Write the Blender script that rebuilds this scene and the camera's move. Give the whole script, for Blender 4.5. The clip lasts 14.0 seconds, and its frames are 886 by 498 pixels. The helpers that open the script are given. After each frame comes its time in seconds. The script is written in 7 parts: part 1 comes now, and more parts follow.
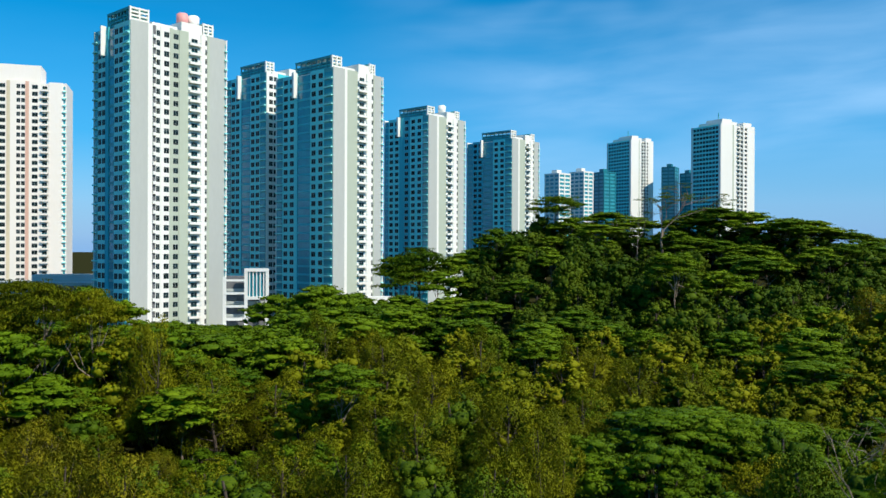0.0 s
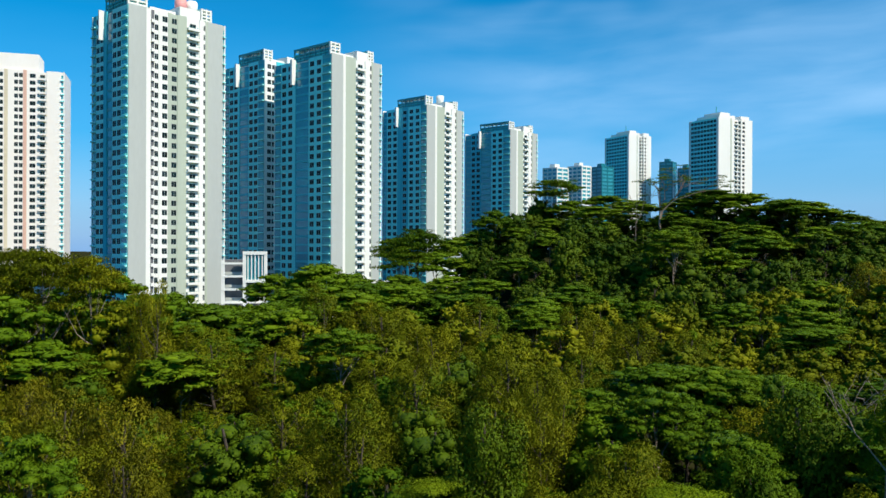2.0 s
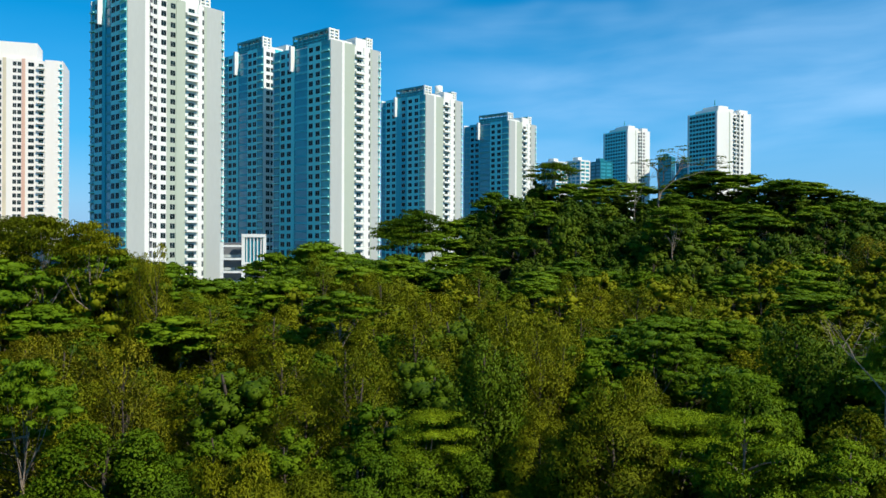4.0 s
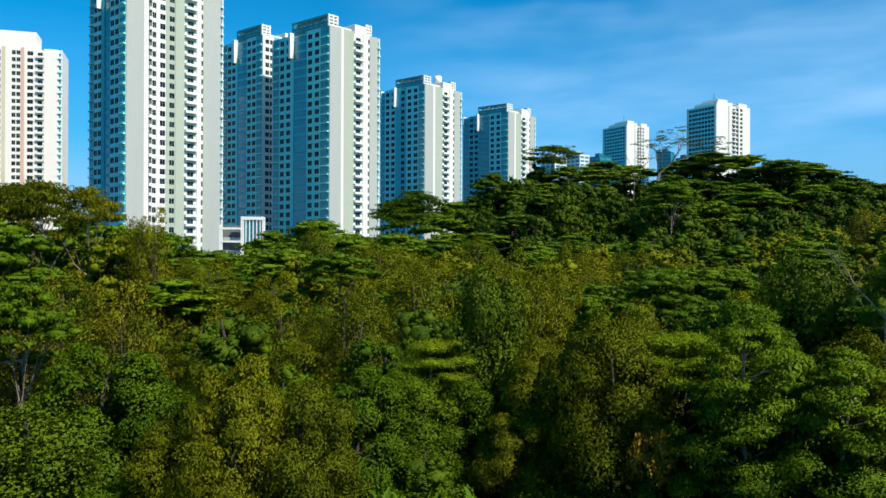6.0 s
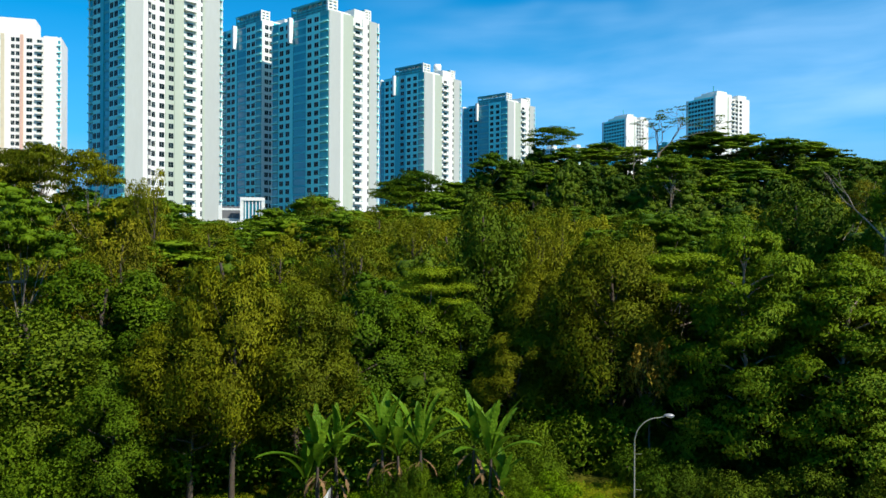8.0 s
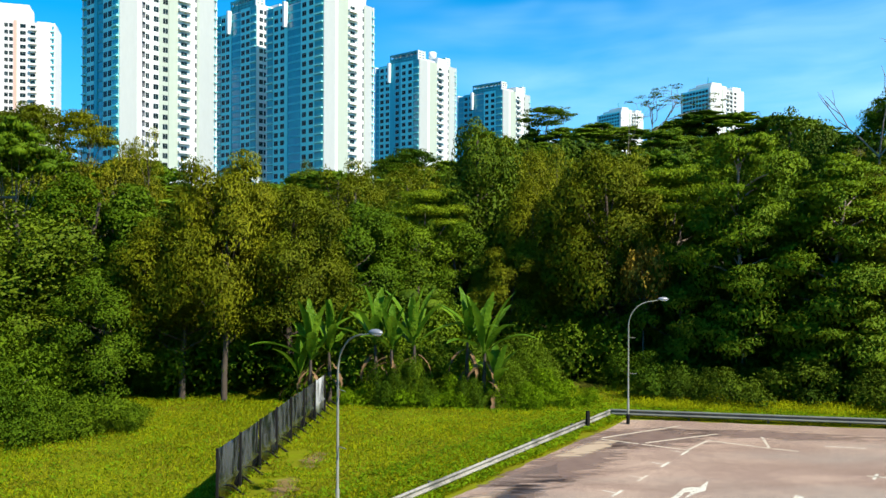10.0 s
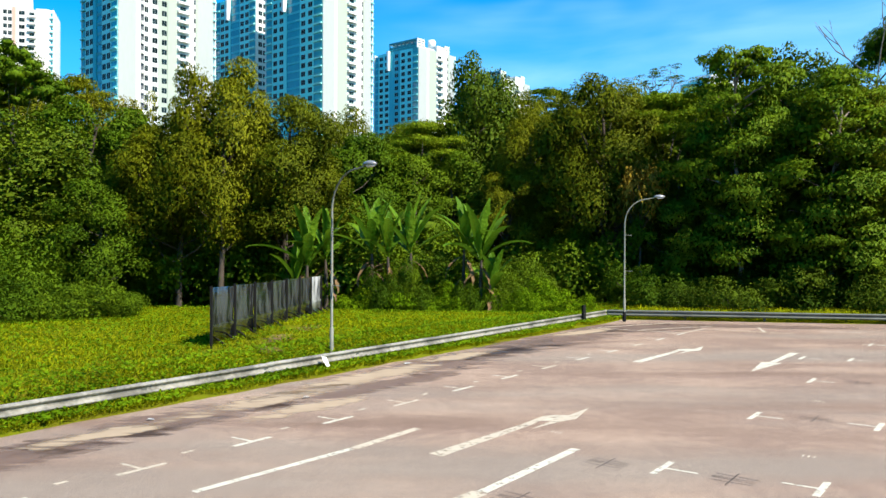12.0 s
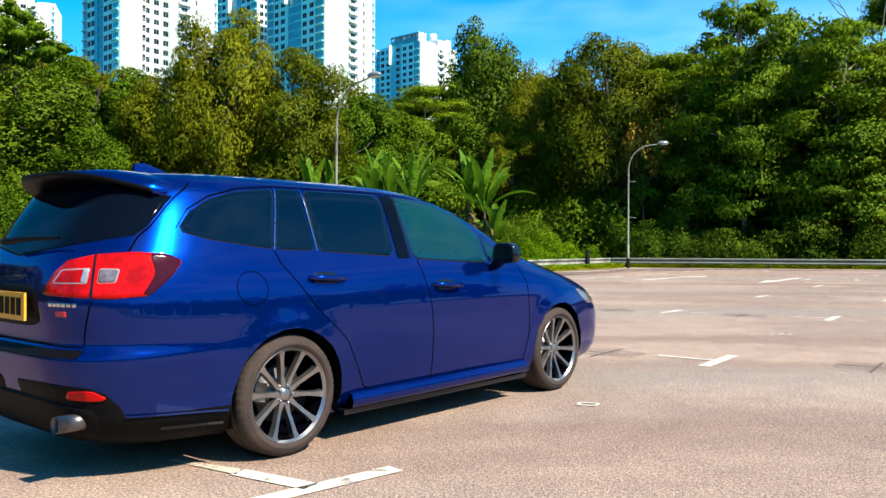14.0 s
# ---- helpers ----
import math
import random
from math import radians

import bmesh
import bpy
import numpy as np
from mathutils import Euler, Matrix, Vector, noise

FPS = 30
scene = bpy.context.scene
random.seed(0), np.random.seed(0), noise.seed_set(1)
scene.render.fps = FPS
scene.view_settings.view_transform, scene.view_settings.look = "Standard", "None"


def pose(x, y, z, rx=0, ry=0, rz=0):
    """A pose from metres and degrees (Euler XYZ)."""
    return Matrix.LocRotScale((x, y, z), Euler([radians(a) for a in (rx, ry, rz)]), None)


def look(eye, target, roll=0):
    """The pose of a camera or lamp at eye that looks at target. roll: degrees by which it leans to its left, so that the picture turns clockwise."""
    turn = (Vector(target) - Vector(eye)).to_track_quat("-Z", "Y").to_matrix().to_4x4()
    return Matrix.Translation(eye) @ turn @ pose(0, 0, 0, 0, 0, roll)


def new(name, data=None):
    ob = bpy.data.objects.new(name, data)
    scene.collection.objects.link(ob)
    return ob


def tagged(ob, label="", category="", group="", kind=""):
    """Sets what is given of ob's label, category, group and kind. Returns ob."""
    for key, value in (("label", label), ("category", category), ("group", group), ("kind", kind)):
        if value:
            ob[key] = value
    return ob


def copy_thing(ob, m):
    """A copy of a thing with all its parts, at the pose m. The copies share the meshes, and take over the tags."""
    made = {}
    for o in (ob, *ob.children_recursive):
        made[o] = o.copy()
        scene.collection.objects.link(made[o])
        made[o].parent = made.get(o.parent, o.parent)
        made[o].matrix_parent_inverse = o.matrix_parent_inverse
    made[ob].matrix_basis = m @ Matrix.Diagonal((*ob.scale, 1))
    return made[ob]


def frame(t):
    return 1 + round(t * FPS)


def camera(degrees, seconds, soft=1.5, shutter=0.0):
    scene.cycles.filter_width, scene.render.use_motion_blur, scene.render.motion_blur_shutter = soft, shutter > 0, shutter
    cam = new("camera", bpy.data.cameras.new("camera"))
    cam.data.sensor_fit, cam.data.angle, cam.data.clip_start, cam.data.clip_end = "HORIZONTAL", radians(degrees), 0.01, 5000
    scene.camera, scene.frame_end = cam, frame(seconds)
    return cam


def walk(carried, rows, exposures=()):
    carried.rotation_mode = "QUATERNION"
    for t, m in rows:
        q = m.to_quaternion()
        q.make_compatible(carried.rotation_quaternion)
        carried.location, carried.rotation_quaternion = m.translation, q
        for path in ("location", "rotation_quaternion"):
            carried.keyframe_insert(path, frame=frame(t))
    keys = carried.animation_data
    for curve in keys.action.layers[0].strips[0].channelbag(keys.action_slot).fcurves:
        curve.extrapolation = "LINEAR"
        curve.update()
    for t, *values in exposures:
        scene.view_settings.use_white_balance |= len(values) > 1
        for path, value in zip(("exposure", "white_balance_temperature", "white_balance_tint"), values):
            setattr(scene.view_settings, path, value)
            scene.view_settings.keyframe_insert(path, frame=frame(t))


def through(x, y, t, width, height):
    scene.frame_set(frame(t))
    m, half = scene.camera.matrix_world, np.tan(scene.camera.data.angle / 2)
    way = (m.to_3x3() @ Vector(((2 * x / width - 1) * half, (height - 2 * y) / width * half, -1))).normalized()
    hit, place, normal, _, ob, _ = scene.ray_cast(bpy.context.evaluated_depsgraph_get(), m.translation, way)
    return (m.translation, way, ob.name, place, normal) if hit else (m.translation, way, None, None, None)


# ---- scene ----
# ---- camera: a drone that sinks straight down beside a parked car ----
cam = camera(57.0, 14.0)
ROLL = -0.22
ROWS = [  # seconds, x, y, z, yaw, pitch
    (0, 0.045, -0.300, 37.269, 0.629, -0.108),
    (0.5, -0.002, -0.324, 35.931, 0.599, -0.101),
    (1, -0.052, -0.344, 34.611, 0.546, -0.100),
    (1.5, -0.105, -0.359, 33.308, 0.504, -0.090),
    (2, -0.153, -0.367, 31.935, 0.474, -0.083),
    (2.5, -0.197, -0.371, 30.545, 0.446, -0.071),
    (3, -0.237, -0.371, 29.158, 0.414, -0.060),
    (5.5, -0.176, -0.283, 22.129, 0.350, 0.020),
    (6, -0.184, -0.276, 20.715, 0.328, 0.031),
    (6.5, -0.197, -0.272, 19.273, 0.309, 0.027),
    (7, -0.208, -0.269, 17.849, 0.310, 0.010),
    (7.5, -0.208, -0.252, 16.437, 0.320, -0.005),
    (8, -0.197, -0.215, 15.029, 0.284, -0.019),
    (10.5, -0.074, -0.045, 7.696, -0.083, -0.114),
    (11, -0.053, -0.054, 6.434, -0.080, -0.157),
    (11.5, 0.033, -0.058, 5.084, -0.082, -0.189),
    (12, 0.106, -0.053, 3.867, -0.081, -0.207),
    (12.5, 0.095, -0.066, 2.975, -0.080, -0.215),
    (13, 0.087, -0.042, 2.226, -0.077, -0.227),
    (13.5, 0.075, -0.005, 1.636, -0.061, -0.242),
    (14, 0.000, 0.000, 1.142, 0.000, -0.261),
]
walk(cam, [(t, pose(x, y, z, 90 + pitch, ROLL, yaw)) for t, x, y, z, yaw, pitch in ROWS], [(0, 0.12), (6, 0.20), (8, 0.35), (10.5, 0.75), (12.5, 0.84), (14, 1.0)])

# ---- world, sun ----
SUN_FROM = Vector((0.80, -0.60, 1.04)).normalized()
world = bpy.data.worlds.new("sky_world")
scene.world = world
world.use_nodes = True
wn, wl = world.node_tree.nodes, world.node_tree.links
wn.clear()

w_out = wn.new("ShaderNodeOutputWorld")
w_bg = wn.new("ShaderNodeBackground")
w_bg.inputs[1].default_value = 0.112
w_sky = wn.new("ShaderNodeTexSky")
w_sky.sky_type = "NISHITA"
w_sky.sun_disc = False
w_sky.sun_elevation = math.asin(SUN_FROM.z)
w_sky.sun_rotation = math.atan2(SUN_FROM.x, SUN_FROM.y)
w_sky.air_density, w_sky.dust_density, w_sky.ozone_density = 1.0, 0.0, 4.5
w_hsv = wn.new("ShaderNodeHueSaturation")
w_hsv.inputs["Saturation"].default_value = 1.80
w_hsv.inputs["Value"].default_value = 1.10
w_hsv.inputs["Hue"].default_value = 0.492
wl.new(w_sky.outputs[0], w_hsv.inputs["Color"])
# a thin veil of high cirrus: combed streaks that climb to one side, thicker in broad drifts
w_tc = wn.new("ShaderNodeTexCoord")


def wmath(op, a, b, c=None):
    n = wn.new("ShaderNodeMath")
    n.operation = op
    for i, v in enumerate((a, b, c)):
        if v is None:
            continue
        if isinstance(v, (int, float)):
            n.inputs[i].default_value = v
        else:
            wl.new(v, n.inputs[i])
    return n.outputs[0]


def wramp(v, a, b, lo=0.0, hi=1.0):
    n = wn.new("ShaderNodeMapRange")
    n.interpolation_type = "SMOOTHSTEP"
    wl.new(v, n.inputs[0])
    for i, x in enumerate((a, b, lo, hi)):
        n.inputs[i + 1].default_value = x
    return n.outputs[0]


def wnoise(x, y, detail, rough, seed):
    v = wn.new("ShaderNodeCombineXYZ")
    wl.new(x, v.inputs[0])
    wl.new(y, v.inputs[1])
    v.inputs[2].default_value = seed
    n = wn.new("ShaderNodeTexNoise")
    n.inputs["Scale"].default_value, n.inputs["Detail"].default_value, n.inputs["Roughness"].default_value = 1.0, detail, rough
    n.inputs["Distortion"].default_value = 0.35
    wl.new(v.outputs[0], n.inputs["Vector"])
    return n.outputs[0]


w_dir = wn.new("ShaderNodeSeparateXYZ")
wl.new(w_tc.outputs["Generated"], w_dir.inputs[0])
w_az = wmath("ARCTAN2", w_dir.outputs["X"], w_dir.outputs["Y"])
w_el = wmath("MULTIPLY_ADD", w_az, -0.045, w_dir.outputs["Z"])
w_streak = wnoise(wmath("MULTIPLY", w_az, 3.4), wmath("MULTIPLY", w_el, 17.0), 6.0, 0.5, 3.7)
w_drift = wnoise(wmath("MULTIPLY", w_az, 2.4), wmath("MULTIPLY", w_el, 9.0), 3.0, 0.5, 11.3)
w_veil = wmath("MULTIPLY", wramp(w_drift, 0.36, 0.62), wramp(w_streak, 0.12, 0.90))
w_veil = wmath("MULTIPLY", w_veil, wramp(w_az, -0.16, 0.16, 0.05, 1.0))
w_veil = wmath("MULTIPLY", w_veil, wramp(w_el, 0.04, 0.13))
w_mul = wmath("MULTIPLY", w_veil, 0.60)
w_mix = wn.new("ShaderNodeMix")
w_mix.data_type = "RGBA"
w_mix.inputs["B"].default_value = (3.9, 6.4, 9.4, 1)
wl.new(w_mul, w_mix.inputs["Factor"])
# the air near the horizon is a pale clear blue
w_hz = wn.new("ShaderNodeMapRange")
w_hz.inputs[1].default_value, w_hz.inputs[2].default_value = 0.0, 0.26
w_hz.inputs[3].default_value, w_hz.inputs[4].default_value = 0.9, 0.0
wl.new(w_dir.outputs["Z"], w_hz.inputs[0])
w_air = wn.new("ShaderNodeMix")
w_air.data_type = "RGBA"
w_air.inputs["B"].default_value = (1.20, 3.45, 7.0, 1)
wl.new(w_hz.outputs[0], w_air.inputs["Factor"])
wl.new(w_hsv.outputs[0], w_air.inputs["A"])
wl.new(w_air.outputs["Result"], w_mix.inputs["A"])
wl.new(w_mix.outputs["Result"], w_bg.inputs[0])
wl.new(w_bg.outputs[0], w_out.inputs[0])

sun_data = bpy.data.lights.new("sun", "SUN")
sun_data.energy, sun_data.angle, sun_data.color = 5.0, radians(0.53), (1.0, 0.91, 0.76)
sun = new("sun", sun_data)
sun.matrix_world = look((0, 0, 150), Vector((0, 0, 150)) - SUN_FROM)

# ---- materials ----
def mat(name, colour, rough=0.6, metal=0.0, second=None, scale=4.0, fine=60.0, contrast=0.5, bump=0.0, bump_scale=None,
        island=0.0, objrand=0.0, spec=0.5, coat=0.0, stretch=None, world_space=False):
    """Principled surface whose colour wanders between two tones at two scales, with optional relief."""
    m = bpy.data.materials.new(name)
    m.use_nodes = True
    nt = m.node_tree
    n, l = nt.nodes, nt.links
    b = n["Principled BSDF"]
    b.inputs["Roughness"].default_value, b.inputs["Metallic"].default_value = rough, metal
    b.inputs["Specular IOR Level"].default_value = spec
    b.inputs["Coat Weight"].default_value = coat
    b.inputs["Coat Roughness"].default_value = 0.03
    second = second or tuple(c * 0.72 for c in colour)
    tc = n.new("ShaderNodeTexCoord")
    vec = tc.outputs["Object"]
    if world_space:
        vec = n.new("ShaderNodeNewGeometry").outputs["Position"]
    if stretch:
        mp = n.new("ShaderNodeMapping")
        mp.inputs["Scale"].default_value = stretch
        l.new(vec, mp.inputs[0])
        vec = mp.outputs[0]
    big = n.new("ShaderNodeTexNoise")
    big.inputs["Scale"].default_value, big.inputs["Detail"].default_value = scale, 4.0
    small = n.new("ShaderNodeTexNoise")
    small.inputs["Scale"].default_value, small.inputs["Detail"].default_value = fine, 3.0
    l.new(vec, big.inputs["Vector"])
    l.new(vec, small.inputs["Vector"])
    add = n.new("ShaderNodeMath")
    add.operation = "MULTIPLY_ADD"
    l.new(small.outputs[0], add.inputs[0])
    add.inputs[1].default_value = 0.45
    l.new(big.outputs[0], add.inputs[2])
    rng = n.new("ShaderNodeMapRange")
    rng.inputs[1].default_value, rng.inputs[2].default_value = 0.725 - 0.35 * (1.2 - contrast), 0.725 + 0.35 * (1.2 - contrast)
    l.new(add.outputs[0], rng.inputs[0])
    mix = n.new("ShaderNodeMix")
    mix.data_type = "RGBA"
    mix.inputs["A"].default_value, mix.inputs["B"].default_value = (*colour, 1), (*second, 1)
    l.new(rng.outputs[0], mix.inputs["Factor"])
    col = mix.outputs["Result"]
    if island or objrand:
        hs = n.new("ShaderNodeHueSaturation")
        src = n.new("ShaderNodeNewGeometry").outputs["Random Per Island"] if island else n.new("ShaderNodeObjectInfo").outputs["Random"]
        amount = island or objrand
        mr = n.new("ShaderNodeMapRange")
        mr.inputs[3].default_value, mr.inputs[4].default_value = 1 - amount, 1 + amount
        l.new(src, mr.inputs[0])
        l.new(mr.outputs[0], hs.inputs["Value"])
        l.new(col, hs.inputs["Color"])
        col = hs.outputs[0]
    l.new(col, b.inputs["Base Color"])
    if bump:
        bp = n.new("ShaderNodeBump")
        bp.inputs["Strength"].default_value = bump
        bp.inputs["Distance"].default_value = 0.02
        if bump_scale:
            bt = n.new("ShaderNodeTexNoise")
            bt.inputs["Scale"].default_value, bt.inputs["Detail"].default_value = bump_scale, 4.0
            l.new(vec, bt.inputs["Vector"])
            l.new(bt.outputs[0], bp.inputs["Height"])
        else:
            l.new(small.outputs[0], bp.inputs["Height"])
        l.new(bp.outputs[0], b.inputs["Normal"])
    return m


def leaf_mat(name, dark, light, hue=0.02, through=0.14, rough=0.6, spec=0.08):
    """Leaves: a tone for each leaf, a tone for each tree, drifting patches, and light that shines through."""
    m = bpy.data.materials.new(name)
    m.use_nodes = True
    n, l = m.node_tree.nodes, m.node_tree.links
    b = n["Principled BSDF"]
    b.inputs["Roughness"].default_value = rough
    b.inputs["Specular IOR Level"].default_value = spec
    geo, info, tc = n.new("ShaderNodeNewGeometry"), n.new("ShaderNodeObjectInfo"), n.new("ShaderNodeTexCoord")
    patch = n.new("ShaderNodeTexNoise")
    patch.inputs["Scale"].default_value, patch.inputs["Detail"].default_value = 0.55, 2.0
    l.new(tc.outputs["Object"], patch.inputs["Vector"])
    add = n.new("ShaderNodeMath")
    add.operation = "MULTIPLY_ADD"
    add.inputs[1].default_value = 0.28
    fleck = n.new("ShaderNodeTexNoise")
    fleck.inputs["Scale"].default_value, fleck.inputs["Detail"].default_value = 5.0, 3.0
    l.new(tc.outputs["Object"], fleck.inputs["Vector"])
    both = n.new("ShaderNodeMath")
    both.operation = "MULTIPLY_ADD"
    both.inputs[1].default_value = 0.6
    l.new(fleck.outputs[0], both.inputs[0])
    bp = n.new("ShaderNodeBump")
    bp.inputs["Strength"].default_value, bp.inputs["Distance"].default_value = 0.5, 0.25
    l.new(fleck.outputs[0], bp.inputs["Height"])
    l.new(bp.outputs[0], b.inputs["Normal"])
    l.new(geo.outputs["Random Per Island"], add.inputs[0])
    l.new(patch.outputs[0], both.inputs[2])
    l.new(both.outputs[0], add.inputs[2])
    rng = n.new("ShaderNodeMapRange")
    rng.inputs[1].default_value, rng.inputs[2].default_value = 0.54, 1.16
    l.new(add.outputs[0], rng.inputs[0])
    mix = n.new("ShaderNodeMix")
    mix.data_type = "RGBA"
    mix.inputs["A"].default_value, mix.inputs["B"].default_value = (*dark, 1), (*light, 1)
    l.new(rng.outputs[0], mix.inputs["Factor"])
    hs = n.new("ShaderNodeHueSaturation")
    mh, mv = n.new("ShaderNodeMapRange"), n.new("ShaderNodeMapRange")
    mh.inputs[3].default_value, mh.inputs[4].default_value = 0.5 + hue * 1.3, 0.5 - hue * 0.6
    mv.inputs[3].default_value, mv.inputs[4].default_value = 0.74, 1.26
    l.new(info.outputs["Random"], mh.inputs[0])
    l.new(info.outputs["Random"], mv.inputs[0])
    l.new(mh.outputs[0], hs.inputs["Hue"])
    l.new(mv.outputs[0], hs.inputs["Value"])
    l.new(mix.outputs["Result"], hs.inputs["Color"])
    l.new(hs.outputs[0], b.inputs["Base Color"])
    tr = n.new("ShaderNodeBsdfTranslucent")
    l.new(hs.outputs[0], tr.inputs["Color"])
    ms = n.new("ShaderNodeMixShader")
    ms.inputs[0].default_value = through
    l.new(b.outputs[0], ms.inputs[1])
    l.new(tr.outputs[0], ms.inputs[2])
    l.new(ms.outputs[0], n["Material Output"].inputs["Surface"])
    return m


M = {}
M["bark"] = mat("bark", (0.085, 0.065, 0.046), 0.9, second=(0.045, 0.034, 0.026), scale=3, fine=25, bump=0.5)
M["bark_pale"] = mat("bark_pale", (0.27, 0.22, 0.17), 0.9, second=(0.15, 0.12, 0.09), scale=3, fine=25, bump=0.4)
M["leaf_acacia"] = leaf_mat("leaf_acacia", (0.0620, 0.0820, 0.0022), (0.1980, 0.2150, 0.0054), 0.014, 0.22)
M["leaf_broad"] = leaf_mat("leaf_broad", (0.0331, 0.0736, 0.0024), (0.1150, 0.1886, 0.0048), 0.012, 0.28)
M["leaf_umbrella"] = leaf_mat("leaf_umbrella", (0.0325, 0.0740, 0.0020), (0.1082, 0.1773, 0.0039), 0.012)
M["leaf_vine"] = leaf_mat("leaf_vine", (0.0282, 0.0589, 0.0024), (0.0968, 0.1472, 0.0048), 0.015)
M["leaf_olive"] = leaf_mat("leaf_olive", (0.0640, 0.0760, 0.0031), (0.1950, 0.1850, 0.0062), 0.012)
# hill foliage: shade on the slope is put into these darker tones
M["leaf_hill_shade"] = leaf_mat("leaf_hill_shade", (0.0215, 0.0480, 0.0026), (0.0800, 0.1250, 0.0046), 0.015)
M["leaf_ridge"] = leaf_mat("leaf_ridge", (0.0360, 0.0800, 0.0024), (0.1180, 0.1900, 0.0048), 0.012)
M["leaf_tier"] = leaf_mat("leaf_tier", (0.0800, 0.1480, 0.0042), (0.2400, 0.3150, 0.0090), 0.016, 0.25)
M["leaf_rust"] = leaf_mat("leaf_rust", (0.12, 0.085, 0.008), (0.30, 0.22, 0.022), 0.01)
M["grass"] = leaf_mat("grass", (0.1600, 0.1900, 0.0045), (0.3150, 0.3450, 0.0060), 0.01, 0.3, 0.6, 0.0)
M["weed"] = leaf_mat("weed", (0.0660, 0.1452, 0.0035), (0.2250, 0.3500, 0.0070), 0.01, 0.3, 0.6, 0.02)
M["banana"] = leaf_mat("banana", (0.042, 0.115, 0.006), (0.150, 0.270, 0.016), 0.012, 0.30, 0.32)
M["banana_dry"] = mat("banana_dry", (0.22, 0.125, 0.045), 0.85, second=(0.09, 0.055, 0.024), scale=3)
M["soil"] = mat("soil", (0.150, 0.190, 0.006), 0.95, second=(0.125, 0.110, 0.010), scale=0.35, fine=6, bump=0.3, world_space=True, spec=0.0)
# leaf litter under the trees takes over from the grass at the forest edge
sn, sl_ = M["soil"].node_tree.nodes, M["soil"].node_tree.links
s_pos = sn.new("ShaderNodeNewGeometry")
s_sep = sn.new("ShaderNodeSeparateXYZ")
sl_.new(s_pos.outputs["Position"], s_sep.inputs[0])
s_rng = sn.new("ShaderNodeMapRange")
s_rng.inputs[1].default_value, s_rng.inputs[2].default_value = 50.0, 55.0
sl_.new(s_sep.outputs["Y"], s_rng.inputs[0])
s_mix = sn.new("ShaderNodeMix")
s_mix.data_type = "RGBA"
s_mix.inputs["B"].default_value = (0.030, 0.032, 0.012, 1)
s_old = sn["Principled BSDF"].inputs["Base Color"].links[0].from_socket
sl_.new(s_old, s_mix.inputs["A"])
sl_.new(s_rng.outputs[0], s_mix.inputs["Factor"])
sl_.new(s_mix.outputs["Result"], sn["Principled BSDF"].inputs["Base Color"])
M["white_wall"] = mat("white_wall", (0.80, 0.82, 0.77), 0.75, second=(0.72, 0.74, 0.70), scale=0.05, fine=1.5, stretch=(1, 1, 0.25))
M["grey_wall"] = mat("grey_wall", (0.45, 0.49, 0.465), 0.75, second=(0.39, 0.425, 0.405), scale=0.05, fine=1.5, stretch=(1, 1, 0.25))
# pale wall, tinted blue-green in its colour for skylit shade
M["sky_pale_wall"] = mat("sky_pale_wall", (0.37, 0.92, 0.88), 0.75, second=(0.33, 0.85, 0.81), scale=0.05, fine=1.5, stretch=(1, 1, 0.25))
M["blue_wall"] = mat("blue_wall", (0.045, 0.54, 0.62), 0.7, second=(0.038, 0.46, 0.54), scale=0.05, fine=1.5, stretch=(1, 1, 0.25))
M["green_wall"] = mat("green_wall", (0.44, 0.51, 0.42), 0.75, second=(0.39, 0.455, 0.37), scale=0.05, fine=1.5, stretch=(1, 1, 0.25))
M["cream_wall"] = mat("cream_wall", (0.86, 0.83, 0.77), 0.75, second=(0.80, 0.77, 0.70), scale=0.05, fine=1.5, stretch=(1, 1, 0.25))
M["rose_wall"] = mat("rose_wall", (0.72, 0.47, 0.36), 0.75, second=(0.66, 0.42, 0.32), scale=0.05, fine=1.5)
M["yellow_wall"] = mat("yellow_wall", (0.80, 0.71, 0.50), 0.75, scale=0.05, fine=1.5)
M["blue_glass"] = mat("blue_glass", (0.035, 0.37, 0.42), 0.12, second=(0.035, 0.24, 0.33), scale=0.1, fine=0.6, spec=0.6)
M["pane"] = mat("pane", (0.006, 0.016, 0.020), 0.30, second=(0.014, 0.034, 0.040), scale=0.15, fine=0.3, objrand=0.5, spec=0.06)
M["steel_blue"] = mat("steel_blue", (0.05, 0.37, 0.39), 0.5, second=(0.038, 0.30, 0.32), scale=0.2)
# shaded left faces: the wall colour carries the teal of skylight
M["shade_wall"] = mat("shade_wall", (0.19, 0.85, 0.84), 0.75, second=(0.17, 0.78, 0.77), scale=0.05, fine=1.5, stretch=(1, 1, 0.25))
M["office_glass"] = mat("office_glass", (0.015, 0.20, 0.24), 0.25, second=(0.012, 0.15, 0.19), scale=0.2)
M["pink_tank"] = mat("pink_tank", (0.78, 0.36, 0.34), 0.6, second=(0.68, 0.3, 0.28), scale=0.2)
# dark grey painted in for the shade inside recesses, bays and decks
M["recess_shade"] = mat("recess_shade", (0.16, 0.17, 0.18), 0.8, scale=0.2)

